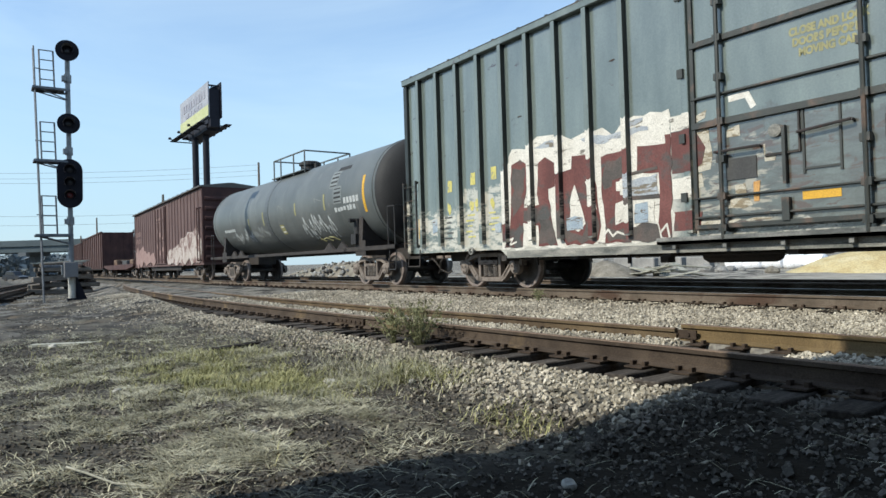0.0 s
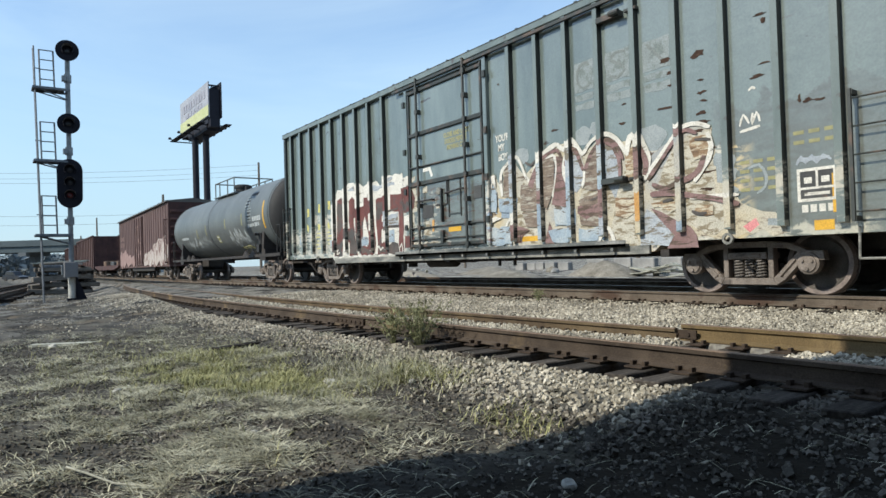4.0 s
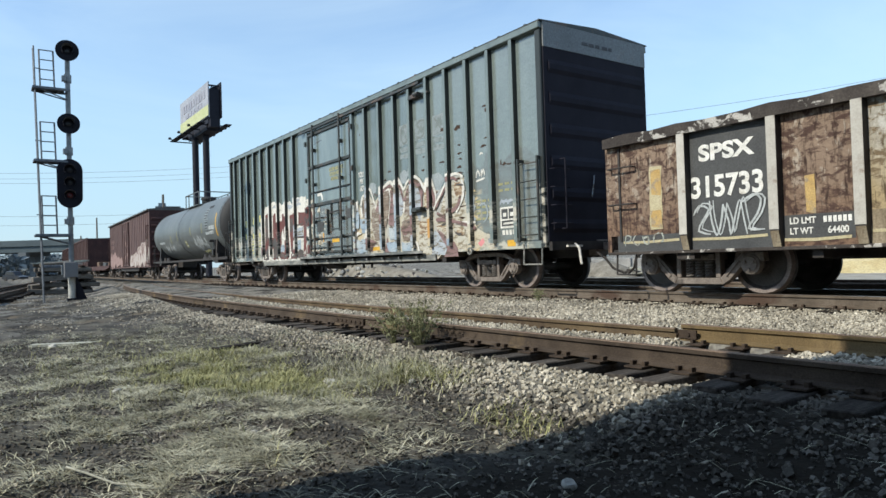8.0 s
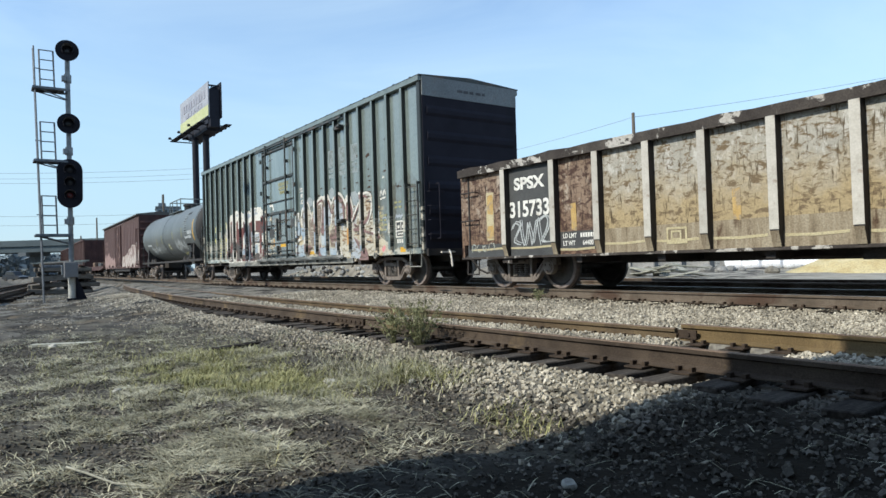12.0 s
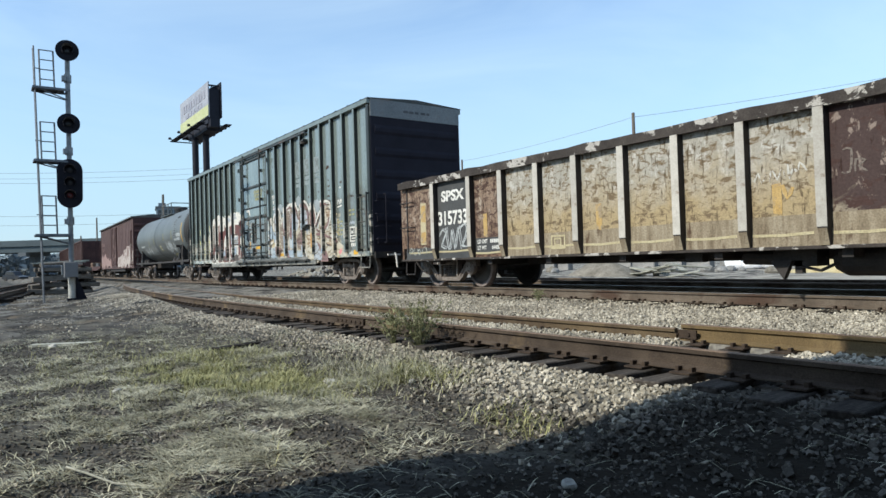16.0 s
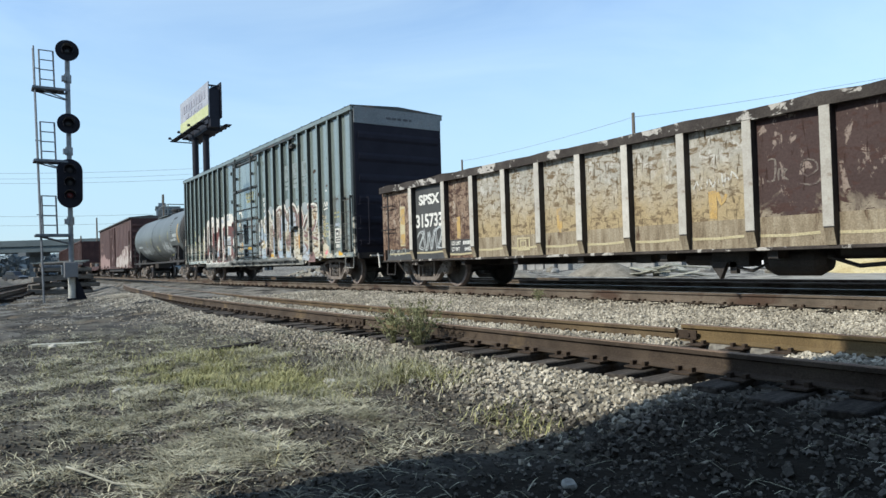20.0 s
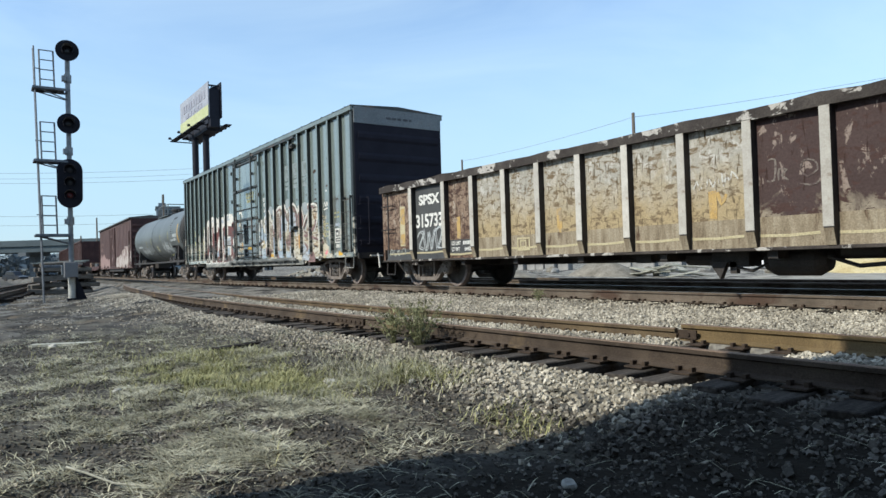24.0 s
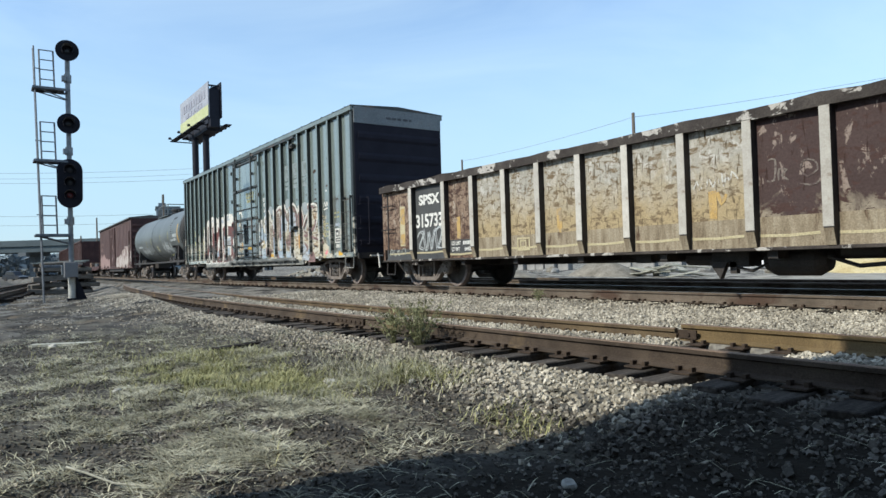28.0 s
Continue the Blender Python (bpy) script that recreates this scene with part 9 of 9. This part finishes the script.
def stones(name, places, sizes, material, label, seed):
    """Angular stones, each a shaken block, lying on the ground."""
    g = np.random.RandomState(seed)
    n = len(places)
    v = CUBE[None] * g.uniform(0.55, 1.0, (n, 8, 3))
    v *= (sizes[:, None] * g.uniform(0.6, 1.15, (n, 3)))[:, None, :] * np.array((1.0, 1.0, 0.75))
    q = g.normal(size=(n, 4))
    q /= np.linalg.norm(q, axis=1)[:, None]
    w, x, y, z = q.T
    R = np.stack([np.stack([1 - 2 * (y * y + z * z), 2 * (x * y - z * w), 2 * (x * z + y * w)], 1),
                  np.stack([2 * (x * y + z * w), 1 - 2 * (x * x + z * z), 2 * (y * z - x * w)], 1),
                  np.stack([2 * (x * z - y * w), 2 * (y * z + x * w), 1 - 2 * (x * x + y * y)], 1)], 1)
    v = np.einsum("nij,nkj->nki", R, v) + places[:, None, :]
    f = QUADS[None] + (np.arange(n) * 8)[:, None, None]
    me = bpy.data.meshes.new(name)
    me.vertices.add(n * 8)
    me.vertices.foreach_set("co", v.ravel())
    me.loops.add(n * 24)
    me.loops.foreach_set("vertex_index", f.ravel())
    me.polygons.add(n * 6)
    me.polygons.foreach_set("loop_start", np.arange(n * 6) * 4)
    me.polygons.foreach_set("use_smooth", np.zeros(n * 6, dtype=bool))
    me.update(calc_edges=True)
    me.materials.append(material)
    return tagged(new(name, me), label, "gravel", kind="stuff")


def scatter(n, seed, x0, x1, y0, y1, keep, power=1.6):
    """Places on the ground, closer together towards x1, where keep(x, y) is above a random number."""
    g = random.Random(seed)
    out = []
    while len(out) < n:
        x = x1 - (x1 - x0) * g.random() ** power
        y = g.uniform(y0, y1)
        if g.random() < keep(x, y):
            out.append((x, y, ground_z(x, y)))
    return np.array(out)


def ballast_keep(x, y):
    ny = near_line(x)
    reach = 0.55 * smooth(-6.0, -4.6, x)         # the shoulder is broader towards the viewpoint
    k = smooth(ny - 2.3 - reach, ny - 1.25 - reach, y + 0.35 * noise.noise((x * 0.8, y * 0.8, 4.0)))
    if -1.17 < y - ny < -0.42 and x < -3.1:      # hollows between the ties, with a stone here and there
        return 0.05
    if 0.0 < y - ny < 0.72 and -4.25 < x < -3.1 and noise.noise((x * 2.0, y * 2.0, 21.0)) > -0.3:   # ties laid bare beside the far rail
        return 0.04
    for c, zt in ((ny, 1), (MAIN_Y, 1)):
        for off in (-0.753, 0.753):
            if abs(y - c - off) < 0.085:
                return 0.0
    if x > -2.9:                                # stones thin out over the darkened soil, up to the timber ends
        k = min(k, max(0.45 if y > ny - 1.6 else 0.16, 1 - smooth(-2.9, -2.3, x + 0.3 * noise.noise((x, y, 2.0)))) + smooth(ny - 1.0, ny - 0.5, y) * (0.3 if y < ny + 0.9 else 0.8))
        if -1.3 < y - ny < -0.6 and abs(((x + 30.06) / 0.44) % 1.0 - 0.5) > 0.26:   # timber ends stay bare
            return 0.05
    return k


P_ = scatter(74000, 31, -19.0, 0.4, -8.3, -0.75, ballast_keep, 1.75)
P_[:, 2] += np.random.RandomState(5).uniform(-0.012, 0.022, len(P_))
SIZE_ = np.random.RandomState(6).uniform(0.011, 0.025, len(P_))
CHANCE_ = np.random.RandomState(17).random(len(P_))
# darker stones: grimy ones lower down, and the shed's shade put into colour
DARK_ = np.array([(x > -2.8 + 0.2 * noise.noise((x * 2, y * 2, 3.0)) and y < near_line(x) - 0.5) or c < 0.8 * smooth(-6.7, -7.4, y + 0.4 * noise.noise((x, y, 7.0)))
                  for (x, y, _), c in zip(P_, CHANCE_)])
stones("ballast", P_[~DARK_], SIZE_[~DARK_], M["stone"], "pale limestone track ballast", 7)
stones("worn_ballast", P_[DARK_], SIZE_[DARK_], M["stone_grime_shade"], "grimy ballast, also darkened where the shed's shade falls", 19)


def dirt_keep(x, y):
    return (1 - smooth(-7.6, -6.6, y - (0.9 if x > -2.8 else 0))) * (0.35 + 0.75 * smooth(-0.15, 0.25, noise.noise((x * 0.7, y * 0.7, 8.0)) + 0.12 * (x + 5))) * (1 - 0.75 * smooth(-3.9, -3.0, x))


P_ = scatter(24000, 32, -13.0, -0.6, -10.45, -6.5, dirt_keep, 1.5)
stones("gravel", P_, np.random.RandomState(8).uniform(0.006, 0.019, len(P_)), M["stone_dark"], "dirty dark gravel in the bare ground", 9)
P_ = scatter(700, 33, -12.0, -0.6, -10.45, -7.3, lambda x, y: 0.6, 1.5)
stones("pebbles", P_, np.random.RandomState(10).uniform(0.008, 0.022, len(P_)), M["stone"], "scattered pale stones in the bare ground", 11)


# the same ground goes on beside and behind the viewpoint
P_ = scatter(7000, 37, -9.0, 4.0, -11.7, -6.6, lambda x, y: 0.0 if x < -0.6 and y > -10.45 else 0.9, 1.0)
stones("gravel", P_, np.random.RandomState(18).uniform(0.006, 0.019, len(P_)), M["stone_dark"], "dirty dark gravel in the bare ground", 21)
P_ = scatter(9000, 38, 0.4, 7.0, -7.0, -0.75, lambda x, y: 0.0 if min(abs(abs(y - near_line(x)) - 0.753), abs(abs(y) - 0.753)) < 0.085 else 0.9, 1.0)
stones("ballast", P_, np.random.RandomState(20).uniform(0.012, 0.027, len(P_)), M["stone"], "pale limestone track ballast", 23)


def heap_keep(x, y):
    d = math.hypot((x + 23.0) / 3.4, (y + 6.75) / 0.6)
    return math.exp(-d * d) if noise.noise((x * 0.9, y * 1.4, 6.0)) > -0.25 else 0.1


P_ = scatter(3200, 34, -34.0, -15.0, -9.5, -5.0, heap_keep, 1.0)
stones("spilt_ballast", P_, np.random.RandomState(12).uniform(0.01, 0.028, len(P_)), M["stone"], "spilt pale ballast heaped beside the siding", 13)
P_ = scatter(2600, 35, -40.0, -11.0, -13.0, -6.5, lambda x, y: smooth(-0.1, 0.35, noise.noise((x * 0.45, y * 0.8, 16.0))), 1.2)
stones("rubble", P_, np.random.RandomState(14).uniform(0.008, 0.022, len(P_)), M["stone_dark"], "dark rubble and clods in the bare dirt", 15)
P_ = scatter(1800, 36, -40.0, -13.0, -12.0, -7.0, lambda x, y: smooth(0.0, 0.35, noise.noise((x * 0.35, y * 0.9, 26.0))), 1.2)
stones("pale_rubble", P_, np.random.RandomState(16).uniform(0.008, 0.025, len(P_)), M["stone"], "pale broken stone in the bare dirt", 17)


def blades(name, n, seed, region, length, width, lean, material, label, lay=None):
    """Grass blades of two bent pieces each."""
    g = random.Random(seed)
    verts, faces = [], []
    while len(faces) < n * 2:
        x, y = region(g)
        if x is None:
            continue
        z = ground_z(x, y)
        a = g.uniform(0, math.tau) if lay is None else lay + g.gauss(0, 0.6) + (math.pi if g.random() < 0.5 else 0)
        l, w, t = g.uniform(*length), g.uniform(*width), radians(g.uniform(*lean))
        dx, dy = math.cos(a), math.sin(a)
        px2, py2 = -dy * w / 2, dx * w / 2
        h1, r1 = l * 0.55 * math.sin(t), l * 0.55 * math.cos(t)
        t2 = t * 0.45
        h2, r2 = h1 + l * 0.45 * math.sin(t2), r1 + l * 0.45 * math.cos(t2)
        b = len(verts)
        z += 0.012
        verts += [(x - px2, y - py2, z - 0.015), (x + px2, y + py2, z - 0.015), (x + dx * r1 + px2 * 0.8, y + dy * r1 + py2 * 0.8, z + h1), (x + dx * r1 - px2 * 0.8, y + dy * r1 - py2 * 0.8, z + h1),
                  (x + dx * r2, y + dy * r2, z + h2)]
        faces += [(b, b + 1, b + 2, b + 3), (b + 3, b + 2, b + 4)]
    return loose(name, verts, faces, material, label, "grass")


def straw_at(g):
    x, y = -1.2 - 13.0 * g.random() ** 1.5, g.uniform(-10.45, -6.3)
    k = smooth(0.0, 0.16, 0.8 * noise.noise((x * 1.3, y * 1.9, 11.0)) + 0.6 * noise.noise((x * 3.4, y * 4.6, 4.0)) + 0.4 * noise.noise((x * 9.0, y * 11.0, 14.0)) + 0.05 - 0.3 * smooth(-7.6, -6.9, y) * smooth(-2.6, -3.2, x))
    k *= 1 - 0.97 * smooth(-3.6, -3.0, x)
    k *= 1 - 0.95 * smooth(-8.1, -7.6, y) * smooth(-5.4, -4.7, x)
    k *= 1 - 0.85 * smooth(-9.0, -8.6, y) * smooth(-4.5, -4.0, x)
    k *= 1 - 0.6 * smooth(-5.6, -4.8, x) * smooth(-7.9, -7.3, y) * smooth(-3.5, -4.3, x)
    k *= (1 - 0.65 * smooth(-9.6, -10.2, y)) * (1 - 0.75 * smooth(-7.8, -11.0, x))
    return (x, y) if g.random() < (0.012 if x < -3.2 else 0.005) + 0.97 * k else (None, None)


def green_at(g):
    c = g.random()
    if c < 0.3:
        x, y = g.gauss(-6.3, 0.5), g.gauss(-8.0, 0.24)
    elif c < 0.54:
        x, y = g.gauss(-7.4, 0.65), g.gauss(-8.55, 0.27)
    elif c < 0.74:
        x, y = g.gauss(-8.3, 0.8), g.gauss(-8.0, 0.36)
    elif c < 0.86:
        x, y = g.gauss(-5.5, 0.38), g.gauss(-7.1, 0.2)
    elif c < 0.88:
        x, y = g.gauss(-3.5, 0.22), g.gauss(-7.45, 0.14)
    else:
        x, y = g.gauss(-8.6, 1.9), g.gauss(-8.9, 0.7)
    return (x, y) if -14 < x < -2.6 and -10.4 < y < -6.6 and noise.noise((x * 2.5, y * 2.5, 3.0)) > -0.22 else (None, None)


blades("dry_grass", 42000, 41, straw_at, (0.04, 0.13), (0.004, 0.01), (0, 25), M["straw"], "flattened dead straw-coloured grass", 0.95)
blades("dead_stems", 5000, 44, straw_at, (0.1, 0.3), (0.005, 0.01), (0, 12), M["straw"], "pale flattened dead grass stems", 0.95)
blades("green_grass", 15000, 42, green_at, (0.04, 0.14), (0.004, 0.009), (5, 60), M["grass"], "yellow-green grass tufts")
blades("dry_grass_tuft", 1500, 43, lambda g: (g.gauss(-5.9, 0.6), g.gauss(-7.1, 0.28)), (0.06, 0.2), (0.004, 0.008), (10, 65), M["straw"], "upright dead grass beside the siding")


def make_weed(x, y, h, spread_, n, seed, label):
    """A wiry weed: thin branching stems with many small leaves."""
    w = empty("weed", x, y, ground_z(x, y), 0, label, "weed")
    g = random.Random(seed)
    sb, lv, lf = bmesh.new(), [], []
    for k in range(n):
        a, t = g.uniform(0, math.tau), g.uniform(0.0, 1.0)
        d = Vector((math.cos(a) * spread_ * t, math.sin(a) * spread_ * t, h * g.uniform(0.6, 1.0)))
        mid = d * 0.5 + Vector((g.gauss(0, 0.03), g.gauss(0, 0.03), 0.05))
        pipe(sb, [Vector((0, 0, -0.02)), mid, d], 0.0028, 4)
        for j in range(15):
            f = g.uniform(0.25, 1.0)
            p = (mid * (f * 2) if f < 0.5 else mid.lerp(d, f * 2 - 1)) + Vector((g.gauss(0, 0.025), g.gauss(0, 0.025), g.gauss(0, 0.025)))
            s = g.uniform(0.008, 0.02)
            b = len(lv)
            for _ in range(3):
                lv.append(p + Vector((g.gauss(0, s), g.gauss(0, s), g.gauss(0, s))))
            lf.append((b, b + 1, b + 2))
    part("stem", sb, M["weed"], w)
    me = bpy.data.meshes.new("leaves")
    me.from_pydata(lv, [], lf)
    me.materials.append(M["weed"])
    ob = new("leaves", me)
    ob.parent = w
    tagged(ob, kind="stuff")


make_weed(-6.45, -6.3, 0.6, 0.5, 56, 5, "wiry grey-green weed growing beside the siding")
make_weed(-6.95, -6.35, 0.45, 0.36, 26, 6, "low wiry weed beside the siding")
make_weed(-9.6, -1.45, 0.25, 0.2, 14, 8, "small weed between the tracks")
for k, (x, y, s) in enumerate(((-6.0, -7.66, 0.075), (-5.75, -7.75, 0.045), (-2.35, -8.1, 0.05), (-4.6, -8.9, 0.04), (-12.3, -9.5, 0.08), (-5.2, -7.2, 0.05), (-7.0, -9.4, 0.05))):
    rock("rock", x, y, s, 20 + k, M["white_rock"], "pale whitish stone lying in dead grass", 0.6)
stick_bm = bmesh.new()
pipe(stick_bm, [(-4.4, -10.07, ground_z(-4.4, -10.07) + 0.03), (-4.2, -10.0, ground_z(-4.2, -10.0) + 0.05), (-4.02, -9.88, ground_z(-4.02, -9.88) + 0.03), (-3.85, -9.72, ground_z(-3.85, -9.72) + 0.02)], 0.0065, 6)
tagged(part("stick", stick_bm, M["plank"], smooth=True), "bleached bent stick lying on the ground", "stick")
board = tagged(blocks("board", [(-0.5, 0.5, -0.09, 0.09, -0.015, 0.02)], M["plank"], None), "pale flat board lying on bare dirt", "board")
board.matrix_world = pose(-12.3, -9.35, ground_z(-12.3, -9.35) + 0.03, 0, 0, 62)
# dark block laid where a plank-like shadow falls
shadow_block = tagged(blocks("old_tie", [(-0.5, 0.5, -0.09, 0.09, -0.06, 0.05)], M["tie"], None, bevel=0.01), "dark half-buried block beside the siding, for a plank-like shadow", "timber")
shadow_block.matrix_world = pose(-9.3, -7.4, ground_z(-9.3, -7.4) - 0.005, 0, 0, 112)


# ---- things that move ----
def travel(t):
    """How far the train still has to roll before it stops, in metres."""
    k = max(0.0, 20.0 - t)
    return 0.070534 * k ** 2 - 0.003228 * k ** 3 + 0.00020541 * k ** 4 - 0.000004151 * k ** 5


def on_rails(x):
    """Pose of a car whose middle is at x on the main track."""
    slope = (main_line(x + 6.0) - main_line(x - 6.0)) / 12.0
    return pose(x, (main_line(x + 6.0) + main_line(x - 6.0)) / 2, 0, 0, 0, math.degrees(math.atan(slope)))


def motions():
    times = [i * 0.2 for i in range(106)] + [22.0, 28.0]
    for car, mid in CARS:
        walk(car, [(t, on_rails(mid + travel(t))) for t in times])
    for ob, x in WHEELS:
        walk(ob, [(t, pose(x, 0, WHEEL_R, 0, math.degrees(travel(t) / WHEEL_R), 0)) for t in times])


motions()
